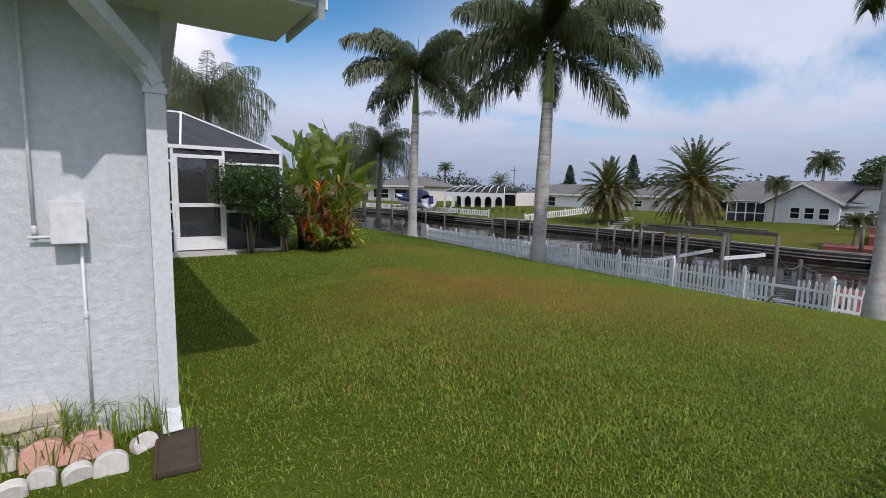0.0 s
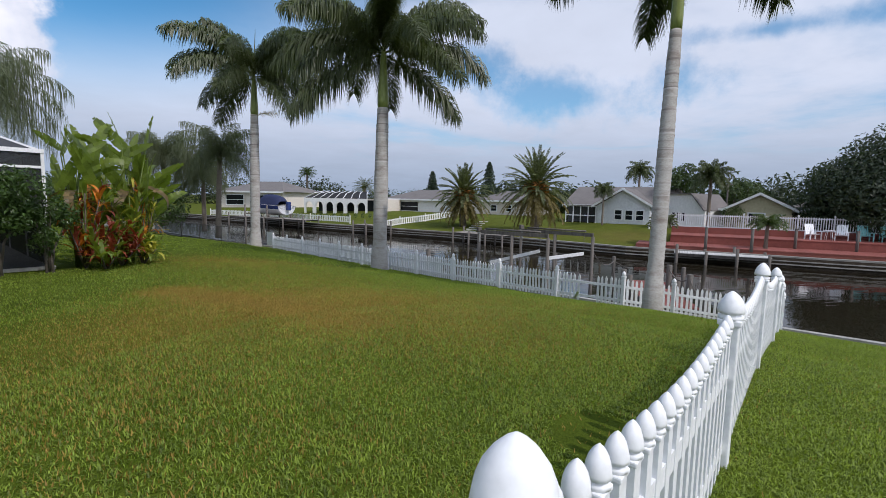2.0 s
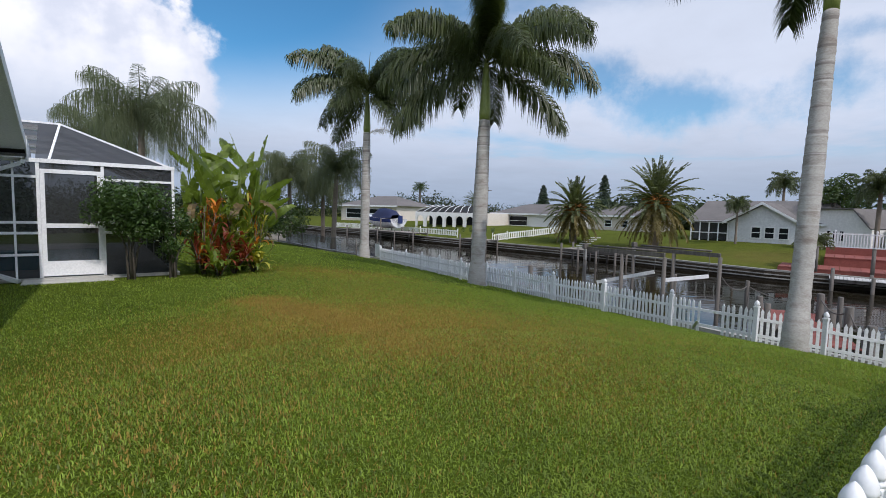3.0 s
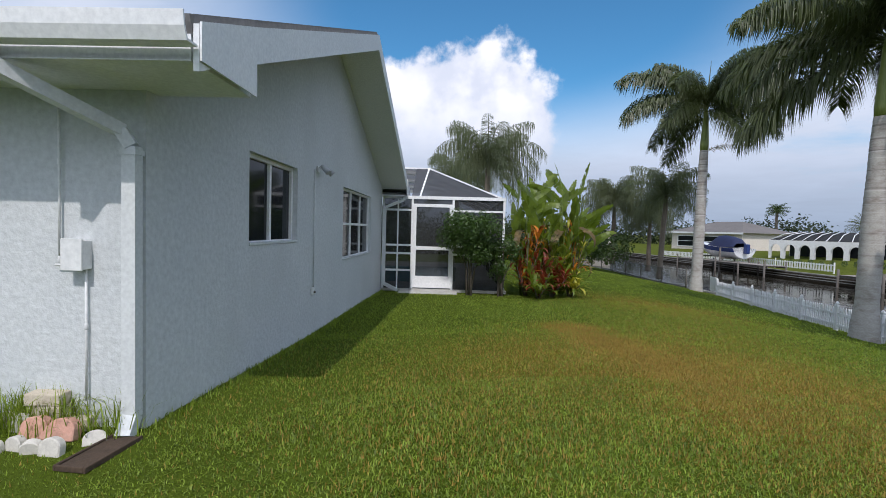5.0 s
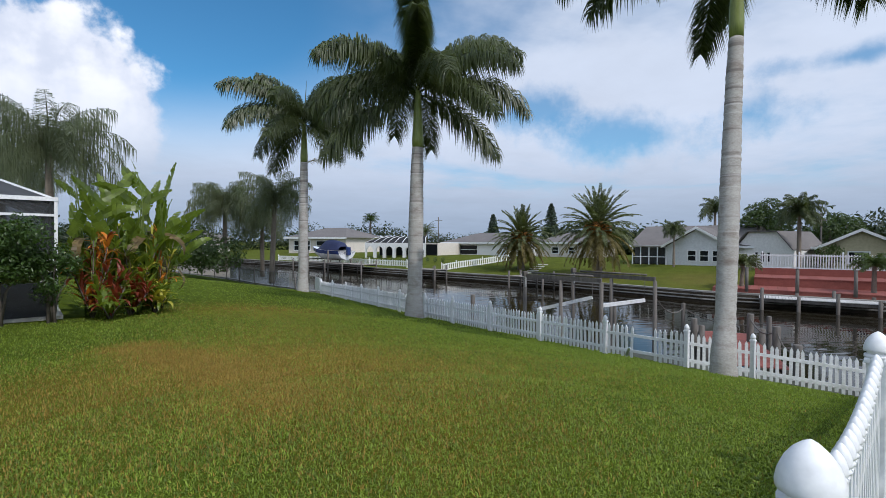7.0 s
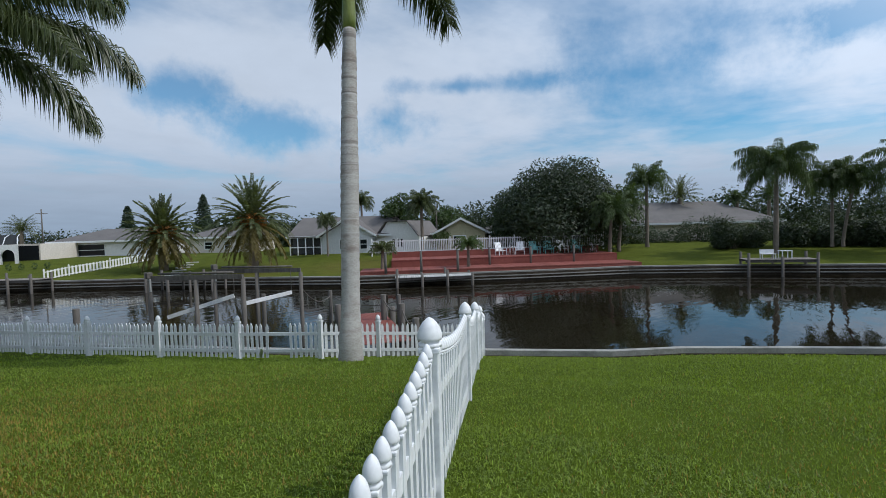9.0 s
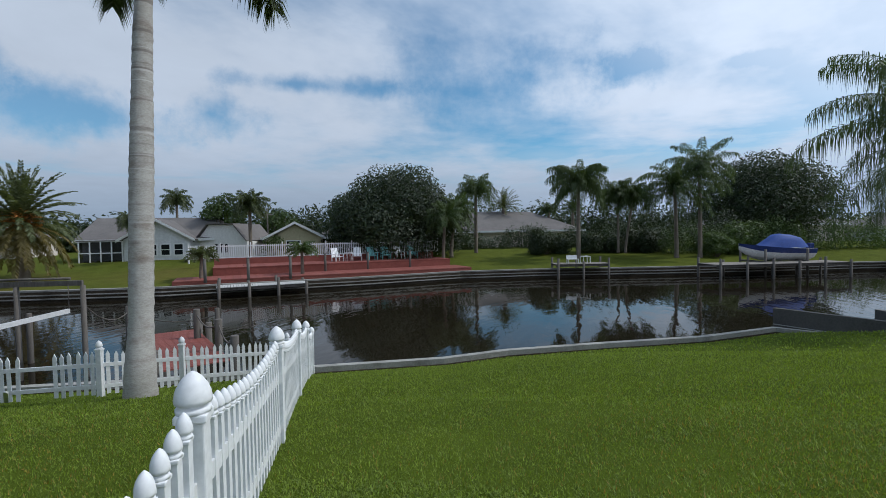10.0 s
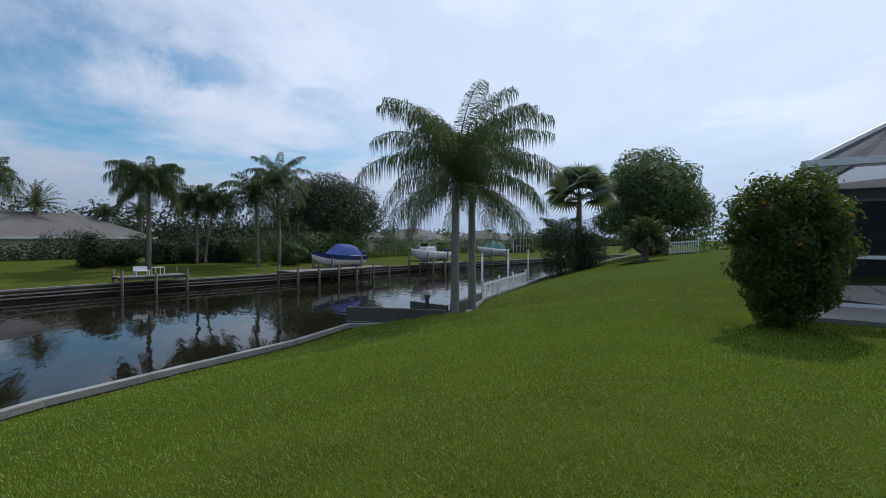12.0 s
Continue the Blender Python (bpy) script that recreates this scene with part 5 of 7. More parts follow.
def low_fence(line, z_of, label, h=0.7, gap=0.14, mat=VINYL, w=0.06):
    """A low fence with boards, rails and posts along a line."""
    f = thing("fence", pose(0, 0, 0), label, "fence")
    bm = B()
    box(bm, -w / 2, w / 2, -0.012, 0.012, 0.05, h)
    pk = mesh_of("picket", bm, mat)
    pm = post_mesh(h + 0.05, 0.1, mat, 0.055, 0.8)
    part("post", pm, mat, f, m=pose(*line[0], z_of(*line[0])))
    for p, q in zip(line, line[1:]):
        a, b = Vector(p), Vector(q)
        za, zb = z_of(*a), z_of(*b)
        yaw = math.degrees(math.atan2(b.y - a.y, b.x - a.x))
        k = max(2, int((b - a).length / gap))
        for i in range(1, k):
            part("picket", pk, mat, f, m=pose(*a.lerp(b, i / k), za + (zb - za) * i / k, 0, 0, yaw))
        for hh in (0.14, h - 0.1):
            bm = B()
            bar(bm, (*a, za + hh), (*b, zb + hh), 0.04, 0.08)
            part("rail", bm, mat, f)
        part("post", pm, mat, f, m=pose(*b, zb, 0, 0, yaw))
    return f


low_fence([(23.7, -11.3), (25.3, -13.5), (27.0, -15.8), (28.7, -18.2)], lambda x, y: -1.6, "white vinyl picket fence along the neighbours' bank", 0.9, 0.2)
for x, y, z in ((28.6, -14.0, 0.2), (32.5, -17.5, 0.4), (34.0, -21.0, 0.35), (38.5, -24.5, 0.3), (41.0, -29.0, 0.4)):
    t = thing("piling", pose(x, y, -4.1), "white capped piling beside the neighbours' docks", "piling", "white pilings")
    bm = B()
    tube(bm, [(0, 0, 0), (0, 0, z + 3.9)], [0.075, 0.07], 8)
    part("post", bm, VINYL, t)
    bm = B()
    lathe(bm, [(0.09, 0), (0.09, 0.06), (0.015, 0.2)], 8, (0, 0, z + 3.9))
    part("cap", bm, VINYL, t)


low_fence([(28.69, -33.03), (26.99, -34.12)], land_z, "white garden railing on the neighbours' lawn", 1.0, 0.16)


# ---- the neighbours' pool cage ----
def neighbour_cage():
    m = pose(9.41, -8.43, 0.08, 0, 0, -65.6) @ Matrix.Scale(1.25, 4)
    c = thing("pool_cage", m, "neighbours' pool cage with bronze screens, white frame and mansard roof", "pool cage")
    W, D, zb, zt, ins = 7.6, 6.8, 2.15, 2.95, 1.25

    def piece(name, a, b, w=0.05):
        bm = B()
        bar(bm, a, b, w)
        part(name, bm, ALU, c)

    def cloth(cs, mat):
        bm = B()
        bm.faces.new([bm.verts.new(p) for p in cs])
        part("screen", bm, mat, c)

    for i in range(5):
        piece("post", (i * W / 4, 0, -0.2), (i * W / 4, 0, zb))
        piece("post", (0, -i * D / 4, -0.2), (0, -i * D / 4, zb))
    for z in (0.12, 0.8, zb):
        piece("beam", (0, 0, z), (W, 0, z), 0.05 if z < 2 else 0.1)
        piece("beam", (0, 0, z), (0, -D, z), 0.05 if z < 2 else 0.1)
    for a, b in (((0, 0, zb), (ins, -ins, zt)), ((ins, -ins, zt), (W, -ins, zt)), ((ins, -ins, zt), (ins, -D, zt)), ((0, -ins, zb), (ins, -ins, zt)), ((0, -D / 2, zb), (ins, -D / 2, zt)), ((ins, 0, zb), (ins, -ins, zt)), ((W / 2, 0, zb), (W / 2, -ins, zt)),
                 ((0, -0.35, zb - 0.3), (0.35, 0, zb - 0.3)), ((W - 0.1, 0, zb), (W - 0.1, -ins, zt)), ((ins, -D / 2, zt), (W, -D / 2, zt))):
        piece("rafter", a, b, 0.075)
    cloth([(0, 0, 0.1), (W, 0, 0.1), (W, 0, zb), (0, 0, zb)], SCREEN)
    cloth([(0, 0, 0.1), (0, -D, 0.1), (0, -D, zb), (0, 0, zb)], SCREEN_SIDE)
    cloth([(0, 0, zb), (W, 0, zb), (W, -ins, zt), (ins, -ins, zt)], SCREEN_DARK_ROOF)
    cloth([(0, 0, zb), (0, -D, zb), (ins, -D, zt), (ins, -ins, zt)], SCREEN_DARK_ROOF)
    cloth([(ins, -ins, zt), (W, -ins, zt), (W, -D, zt), (ins, -D, zt)], SCREEN_DARK_ROOF)
    bm = B()
    box(bm, -1.2, W, -D, 0.25, -0.5, 0.06)
    solid("patio_slab", bm, material("patio_concrete", (0.20, 0.20, 0.195), (0.29, 0.285, 0.275), scale=1.2, fine=18, rough=0.85, bump=0.2), "grey concrete slab round the neighbours' pool", "patio", "structure", m)
    bm = B()
    lathe(bm, [(0.98, 0.0), (1.0, 0.012), (1.0, 0.03), (0.93, 0.03), (0.92, 0.016)], 40)
    solid("pool_coping", bm, ALU, "white curved coping round the neighbours' pool", "pool rim", m=m @ pose(2.4, -2.5, 0.065) @ Matrix.Diagonal((2.3, 2.4, 1, 1)))
    bm = B()
    lathe(bm, [(0.93, 0.0), (0.93, 0.015), (0.02, 0.016)], 40)
    solid("pool_water", bm, POOL, "clear turquoise swimming pool water", "pool", "structure", m @ pose(2.4, -2.5, 0.065) @ Matrix.Diagonal((2.3, 2.4, 1, 1)))
    h = thing("house", m, "neighbours' pale stucco house behind the pool cage", "house")
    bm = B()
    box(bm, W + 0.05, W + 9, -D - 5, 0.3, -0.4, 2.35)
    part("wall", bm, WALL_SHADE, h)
    for y0, y1, z0, z1 in ((-2.3, -0.2, 0.1, 2.05), (-4.8, -2.6, 0.1, 2.05), (-6.6, -5.2, 0.6, 1.8)):
        w = new("window")
        w.parent = h
        w.matrix_local = pose(W + 0.05, (y0 + y1) / 2, z0)
        hw, hh = (y1 - y0) / 2, z1 - z0
        bm = B()
        box(bm, -0.03, 0.01, -hw, hw, 0.0, hh)
        part("pane", bm, GLASS, w)
        for ya, yb, za, zc in ((-hw - 0.06, hw + 0.06, -0.06, 0.0), (-hw - 0.06, hw + 0.06, hh, hh + 0.06), (-hw - 0.06, -hw, 0, hh), (hw, hw + 0.06, 0, hh), (-0.03, 0.03, 0.002, hh - 0.002)):
            bm = B()
            box(bm, -0.05, 0.012, ya, yb, za, zc)
            part("frame", bm, ALU, w)
    bm = B()
    cs = [(W - 0.5, -D - 5.5, 2.35), (W + 9.5, -D - 5.5, 2.35), (W + 9.5, 0.8, 2.35), (W - 0.5, 0.8, 2.35)]
    rg = [(W + 4.5, -D - 1, 3.2), (W + 4.5, -4.2, 3.2)]
    v = [bm.verts.new(p) for p in cs + rg]
    for q in ((v[0], v[1], v[4]), (v[1], v[2], v[5], v[4]), (v[2], v[3], v[5]), (v[3], v[0], v[4], v[5]), (v[3], v[2], v[1], v[0])):
        bm.faces.new(q)
    part("roof", bm, SHINGLE, h)


SCREEN_SIDE = screen_mesh("bronze_side_screen", 0.58, (0.02, 0.021, 0.024))
SCREEN_DARK_ROOF = screen_mesh("bronze_roof_screen", 0.74, (0.05, 0.055, 0.065))
# pale stucco toned down to grey: the wall's shade is put into its colour
WALL_SHADE = material("shaded_pale_stucco", (0.36, 0.37, 0.37), (0.44, 0.45, 0.45), scale=1.0, fine=14, rough=0.85, bump=0.4, deep=0.006)
neighbour_cage()


# ---- the far bank ----
def far_house(x, y, z, yaw, W, D, eave, ridge, wall, roof, label, windows=(), gable=None, style="hip", doors=(), over=0.5, size=1.0):
    """A low house whose front faces -y in its own frame: walls, roof, windows; gable: (x0, x1, depth, apex) of a front gable."""
    t = thing("house", pose(x, y, z, 0, 0, yaw) @ Matrix.Scale(size, 4), label, "house", "houses across the canal")
    bm = B()
    box(bm, -W / 2, W / 2, 0, D, -0.8, eave)
    if style == "gable":
        for xx in (-W / 2, W / 2):
            vs = [bm.verts.new(p) for p in ((xx, 0, eave), (xx, D, eave), (xx, D / 2, ridge - 0.12))]
            bm.faces.new(vs)
    part("wall", bm, wall, t)
    bm = B()
    o = over
    ins = D / 2 if style == "hip" else -0.0
    if style == "gable":
        cs = [(-W / 2 - o, -o, eave), (W / 2 + o, -o, eave), (W / 2 + o, D + o, eave), (-W / 2 - o, D + o, eave), (-W / 2 - o, D / 2, ridge), (W / 2 + o, D / 2, ridge)]
    else:
        cs = [(-W / 2 - o, -o, eave), (W / 2 + o, -o, eave), (W / 2 + o, D + o, eave), (-W / 2 - o, D + o, eave), (-W / 2 + ins * 0.8, D / 2, ridge), (W / 2 - ins * 0.8, D / 2, ridge)]
    v = [bm.verts.new(p) for p in cs]
    for q in ((v[0], v[1], v[5], v[4]), (v[1], v[2], v[5]), (v[2], v[3], v[4], v[5]), (v[3], v[0], v[4]), (v[3], v[2], v[1], v[0])):
        bm.faces.new(q)
    bmesh.ops.recalc_face_normals(bm, faces=bm.faces)
    part("roof", bm, roof, t)
    bm = B()
    box(bm, -W / 2 - o - 0.02, W / 2 + o + 0.02, -o - 0.03, -o, eave - 0.16, eave + 0.04)
    part("fascia", bm, SOFFIT, t)
    front = 0.0
    if gable:
        x0, x1, dep, apex = gable
        front = -dep
        mid = (x0 + x1) / 2
        bm = B()
        lo = [(x0, eave), (x1, eave), (mid, apex - 0.15)]
        box(bm, x0, x1, -dep, 0.1, -0.8, eave)
        f0, f1 = [bm.verts.new((a, -dep, b)) for a, b in lo], [bm.verts.new((a, 0.1, b)) for a, b in lo]
        bm.faces.new(f0)
        bm.faces.new(f1[::-1])
        part("gable_wall", bm, wall, t)
        for s, e in ((x0 - 0.45, 1), (x1 + 0.45, -1)):
            bm = B()
            zz = eave - 0.1
            panel(bm, [(s, -dep - 0.4, zz), (mid, -dep - 0.4, apex), (mid, D / 2, apex), (s, D / 2, zz)][::e], 0.09)
            part("roof", bm, roof, t)
            bm = B()
            panel(bm, [(s, -dep - 0.42, zz - 0.12), (mid, -dep - 0.42, apex - 0.12), (mid, -dep - 0.42, apex + 0.1), (s, -dep - 0.42, zz + 0.1)][::-e], 0.03)
            part("fascia", bm, SOFFIT, t)
    for x0, x1, z0, z1, fr in windows:
        w = new("window")
        w.parent = t
        yy = front if fr else 0.0
        w.matrix_local = pose((x0 + x1) / 2, yy, z0)
        hw, h = (x1 - x0) / 2, z1 - z0
        for a, b, c, d in ((-hw, hw, 0, 0.09), (-hw, hw, h - 0.09, h), (-hw, -hw + 0.09, 0.09, h - 0.09), (hw - 0.09, hw, 0.09, h - 0.09), (-hw + 0.09, hw - 0.09, h / 2 - 0.03, h / 2 + 0.03)):
            bm = B()
            box(bm, a, b, -0.07, 0.01, c, d)
            part("frame", bm, SOFFIT, w)
        bm = B()
        box(bm, -hw + 0.05, hw - 0.05, -0.04, -0.01, 0.05, h - 0.05)
        part("pane", bm, GLASS, w)
    return t


def lanai(parent_m, x0, x1, y0, y1, h, label, cols=4):
    """A small screened porch standing before a house."""
    c = thing("screened_porch", parent_m, label, "porch")
    for i in range(cols + 1):
        x = x0 + (x1 - x0) * i / cols
        bm = B()
        bar(bm, (x, y0, -0.6), (x, y0, h), 0.09)
        part("post", bm, ALU, c)
    for z in (0.9, h):
        bm = B()
        bar(bm, (x0, y0, z), (x1, y0, z), 0.08)
        part("beam", bm, ALU, c)
    bm = B()
    bm.faces.new([bm.verts.new(p) for p in ((x0, y0 + 0.02, -0.3), (x1, y0 + 0.02, -0.3), (x1, y0 + 0.02, h), (x0, y0 + 0.02, h))])
    part("screen", bm, SCREEN_DARK, c)
    bm = B()
    box(bm, x0 - 0.1, x1 + 0.1, y0 - 0.1, y1, h + 0.02, h + 0.1)
    part("roof", bm, SHINGLE_FAR, c)
    return c


SCREEN_DARK = screen_mesh("dark_porch_screen", 0.86, (0.02, 0.02, 0.02))
PALE = material("pale_house_paint", (0.62, 0.63, 0.64), (0.70, 0.71, 0.72), scale=0.8, fine=6, rough=0.85, bump=0.2)
PINK = material("cream_pink_paint", (0.60, 0.54, 0.47), (0.68, 0.62, 0.55), scale=0.8, fine=6, rough=0.85, bump=0.2)
YELLOW = material("pale_yellow_paint", (0.42, 0.38, 0.24), (0.50, 0.45, 0.30), scale=0.8, fine=6, rough=0.85, bump=0.2)
WHITE_FAR = material("white_house_paint", (0.74, 0.73, 0.71), (0.80, 0.79, 0.77), scale=0.8, fine=6, rough=0.85, bump=0.2)
FY, FS, FZ = -48.6, 1.117, -0.90
FM = pose(32.19, 21, FZ, 0, 0, FY) @ Matrix.Scale(FS, 4)


def bank(k, off, z=0.0):
    p = FM @ Vector((k, off, z))
    return p.x, p.y


# white house behind the date palms
far_house(36.95, 39.49, -0.83, -57.03, 9.6, 9.0, 1.95, 3.95, PALE, SHINGLE_FAR, "pale grey house with a grey shingle roof and front gable", [(0.3 + i * 1.0, 1.1 + i * 1.0, 0.55, 1.6, 1) for i in range(3)], (-1.4, 3.6, 1.2, 3.6), "gable", size=1.04)
lanai(pose(36.95, 39.49, -0.83, 0, 0, -57.03) @ Matrix.Scale(1.04, 4), -4.6, -1.5, -1.2, 0, 1.85, "white framed screened porch of the pale house", 4)
# its end wall with a clipped gable and three small windows
t = thing("house", pose(39.75, 33.93, -0.88, 0, 0, -76.03) @ Matrix.Scale(1.04, 4), "white end wall with three narrow windows and clipped gable roof", "house", "houses across the canal")
bm = B()
vs = [(-2.3, -0.8), (2.3, -0.8), (2.3, 1.7), (1.1, 3.2), (-1.1, 3.2), (-2.3, 1.7)]
f0, f1 = [bm.verts.new((a, 0, b)) for a, b in vs], [bm.verts.new((a, 5.0, b)) for a, b in vs]
bm.faces.new(f0)
bm.faces.new(f1[::-1])
for i in range(6):
    bm.faces.new((f0[i], f1[i], f1[(i + 1) % 6], f0[(i + 1) % 6]))
bmesh.ops.recalc_face_normals(bm, faces=bm.faces)
part("wall", bm, WHITE_FAR, t)
for i in range(5):
    if i in (0,):
        continue
    a, b = vs[i], vs[(i + 1) % 6]
    bm = B()
    panel(bm, [(a[0] * 1.03, -0.3, a[1] + 0.03), (a[0] * 1.03, 5.2, a[1] + 0.03), (b[0] * 1.03, 5.2, b[1] + 0.03), (b[0] * 1.03, -0.3, b[1] + 0.03)], 0.07) if i > 1 else box(bm, 2.3, 2.35, 0, 5, -0.8, 1.7)
    part("roof" if i > 1 else "wall", bm, SHINGLE_FAR if i > 1 else WHITE_FAR, t)
for x in (-0.45, 0.0, 0.45):
    bm = B()
    box(bm, x - 0.11, x + 0.11, -0.03, 0.02, 0.75, 1.5)
    part("window", bm, GLASS, t)
# yellow house
far_house(44.26, 29.2, -0.94, -56.06, 5.0, 7.0, 2.0, 3.4, YELLOW, SHINGLE_FAR, "pale yellow house with a gable front and one window", [(-0.8, 0.5, 0.75, 1.75, 1)], (-2.3, 2.3, 1.0, 3.35), "hip", size=1.05)
far_house(50.75, 24.42, -0.94, -57.72, 9.5, 8.0, 2.05, 3.75, YELLOW, SHINGLE_FAR, "long wing of the yellow house with a grey roof", [], None, "hip", size=1.07)
lanai(pose(49.45, 24.57, -0.94, 0, 0, -57.61) @ Matrix.Scale(1.06, 4), -2.4, 2.4, -0.6, 1, 1.9, "dark screened porch with a white door frame", 5)
# brown roofed house behind the hedge
far_house(64.0, 11.0, -1.13, -61.06, 16, 10, 2.3, 4.6, PINK, SHINGLE_FAR, "brown roofed house half hidden behind a tall hedge", [], None, "hip", size=1.13)
# low long houses to the left
far_house(27.06, 71.41, -0.91, -55.01, 13, 8, 2.0, 3.4, WHITE_FAR, SHINGLE_FAR, "long low white house with a pale roof", [(-4.6, -0.6, 0.3, 1.7, 0)], None, "hip", size=1.14)
far_house(34.95, 60.2, -0.68, -56.48, 7.5, 7, 1.9, 3.2, PINK, SHINGLE_FAR, "small cream house with a grey hip roof", [(-1.5, -0.5, 0.5, 1.4, 0), (0.8, 1.6, 0.5, 1.4, 0)], None, "hip", size=1.11)
far_house(1.94, 92.36, -0.63, -42.24, 10, 8, 2.0, 3.4, PINK, SHINGLE_FAR, "low cream house with a wide grey roof", [(-4, -1, 0.2, 1.6, 0), (0, 3.5, 0.2, 1.6, 0)], None, "hip", size=1.39)
far_house(-26.89, 105.53, -0.79, -33.26, 9, 7, 2.0, 3.2, PINK, SHINGLE_FAR, "low cream house far along the canal", [(-3, -0.5, 0.3, 1.6, 0)], None, "hip", size=1.44)
far_house(78.26, -24.12, -0.91, -66.14, 13, 9, 2.4, 4.6, PINK, SHINGLE_FAR, "low pale house behind palms", [(-3, -1, 0.5, 1.7, 0), (1, 3, 0.5, 1.7, 0)], None, "hip", size=1.12)
far_house(77.23, -38.81, -1.14, -67.95, 9, 8, 2.2, 3.9, WHITE_FAR, SHINGLE_FAR, "low white house with a grey hip roof behind the boats", [(-3, -1.4, 0.5, 1.7, 0), (0.8, 3.2, 0.5, 1.7, 0)], None, "hip", size=1.14)
far_house(77.36, -53.81, -0.87, -69.06, 8, 8, 2.1, 3.5, WHITE_FAR, SHINGLE_FAR, "low white house behind a white framed porch", [(-2, -0.5, 0.5, 1.7, 0)], None, "hip", size=1.12)
lanai(pose(73.68, -54.37, -0.79, 0, 0, -69.31) @ Matrix.Scale(1.11, 4), -3.2, 3.2, -1.2, 0.6, 2.1, "white framed screened porch of the far house", 6)


def arch_porch():
    """The white arcade with a domed screen roof."""
    t = thing("arcade", pose(13.19, 70.91, -1.1, 0, 0, -44.28) @ Matrix.Scale(1.21, 4), "white arcade with arched openings and a domed screen roof", "arcade")
    W, n = 9.0, 6
    for i in range(n):
        x0, x1 = -W / 2 + i * W / n, -W / 2 + (i + 1) * W / n
        bm = B()
        mid, r = (x0 + x1) / 2, W / n * 0.36
        pts = [(mid + r * math.cos(a), 1.0 + r * math.sin(a)) for a in np.linspace(0, math.pi, 9)]
        outer = [(x1, 0.0), (x1, 1.95), (x0, 1.95), (x0, 0.0)]
        ring = [(mid - r, 0.0), *pts[::-1], (mid + r, 0.0)]
        for y in (0.0, 0.2):
            left = [bm.verts.new((a, y, b)) for a, b in ((x0, 0.0), (x0, 1.95))]
            right = [bm.verts.new((a, y, b)) for a, b in ((x1, 0.0), (x1, 1.95))]
            arc = [bm.verts.new((a, y, b)) for a, b in ring]
            topv = bm.verts.new((mid, y, 1.95))
            h = len(arc) // 2
            bm.faces.new([left[0], *arc[: h + 1], topv, left[1]])
            bm.faces.new([right[1], topv, *arc[h:], right[0]])
        part("arch", bm, WHITE_FAR, t)
    for i in range(9):
        x = -W / 2 + W * i / 8
        bm = B()
        tube(bm, [(x, 0.1, 1.95), (x * 0.85, 1.2, 2.6), (x * 0.72, 2.4, 2.85)], 0.04, 5)
        part("rib", bm, ALU, t)
    bm = B()
    panel(bm, [(-W / 2, 0.12, 1.97), (W / 2, 0.12, 1.97), (W * 0.36, 2.4, 2.83), (-W * 0.36, 2.4, 2.83)], 0.01)
    part("screen", bm, SCREEN_DARK, t)
    bm = B()
    box(bm, -W / 2, W / 2, 3.0, 9.0, -0.6, 1.95)
    part("wall", bm, PINK, t)
    bm = B()
    box(bm, -W / 2 + 0.1, W / 2 - 0.1, 2.9, 2.98, -0.3, 1.8)
    part("pane", bm, GLASS, t)


arch_porch()
low_fence([(-3.86, 81.28), (3.64, 71.91), (8.69, 61.98), (12.54, 56.3)], lambda x, y: land_z(x, y) + 0.1, "white board fence along the far bank", 0.75, 0.3, WHITE_FAR, 0.16)
low_fence([(15.23, 50.24), (17.2, 51.44), (20.68, 52.68), (25.17, 54.79)], lambda x, y: land_z(x, y), "white board fence running up from the far bank", 0.8, 0.3, WHITE_FAR, 0.16)

# ---- the red deck across the canal ----
def deck_tier(name, k0, k1, o0, o1, z, label, step=0.45):
    t = thing(name, FM, label, "deck")
    n = int((k1 - k0) / step)
    bm = B()
    w = (k1 - k0) / n
    box(bm, -w / 2 + 0.008, w / 2 - 0.008, 0, o1 - o0, -0.05, 0)
    me = mesh_of("plank", bm, REDWOOD)
    for i in range(n):
        part("plank", me, REDWOOD, t, m=pose(k0 + (i + 0.5) * w, o0, z))
    bm = B()
    box(bm, k0, k1, o0 + 0.02, o0 + 0.06, z - 0.55, z - 0.052)
    part("riser", bm, REDWOOD, t)
    return t


deck_tier("wooden_deck", -6.6, 12.4, 0.35, 3.2, -0.45, "red stained plank deck along the sea wall")
deck_tier("wooden_deck", -4.6, 12.0, 3.2, 6.6, 0.06, "upper red stained plank deck with chairs")
bm = B()
box(bm, -4.6, 12.0, 6.6, 6.7, -0.1, 0.5)
solid("retaining_wall", bm, REDWOOD, "red stained retaining boards behind the deck", "wall", m=FM)
low_fence([bank(k, 7.0) for k in (-6.2, -4.2, -2.2, 0.0, 2.2, 3.2, 5.2, 7.2, 9.2, 11.0, 12.6)], lambda x, y: FZ + 0.40 * FS, "white balustrade above the red deck", 1.15, 0.15, VINYL_OLD, 0.06)
plank_dock(bank(-4.3, -0.9), bank(0.6, -0.9), 1.7, FZ - 0.72 * FS, "pale plank dock below the red deck", 4, PLANK_PALE)


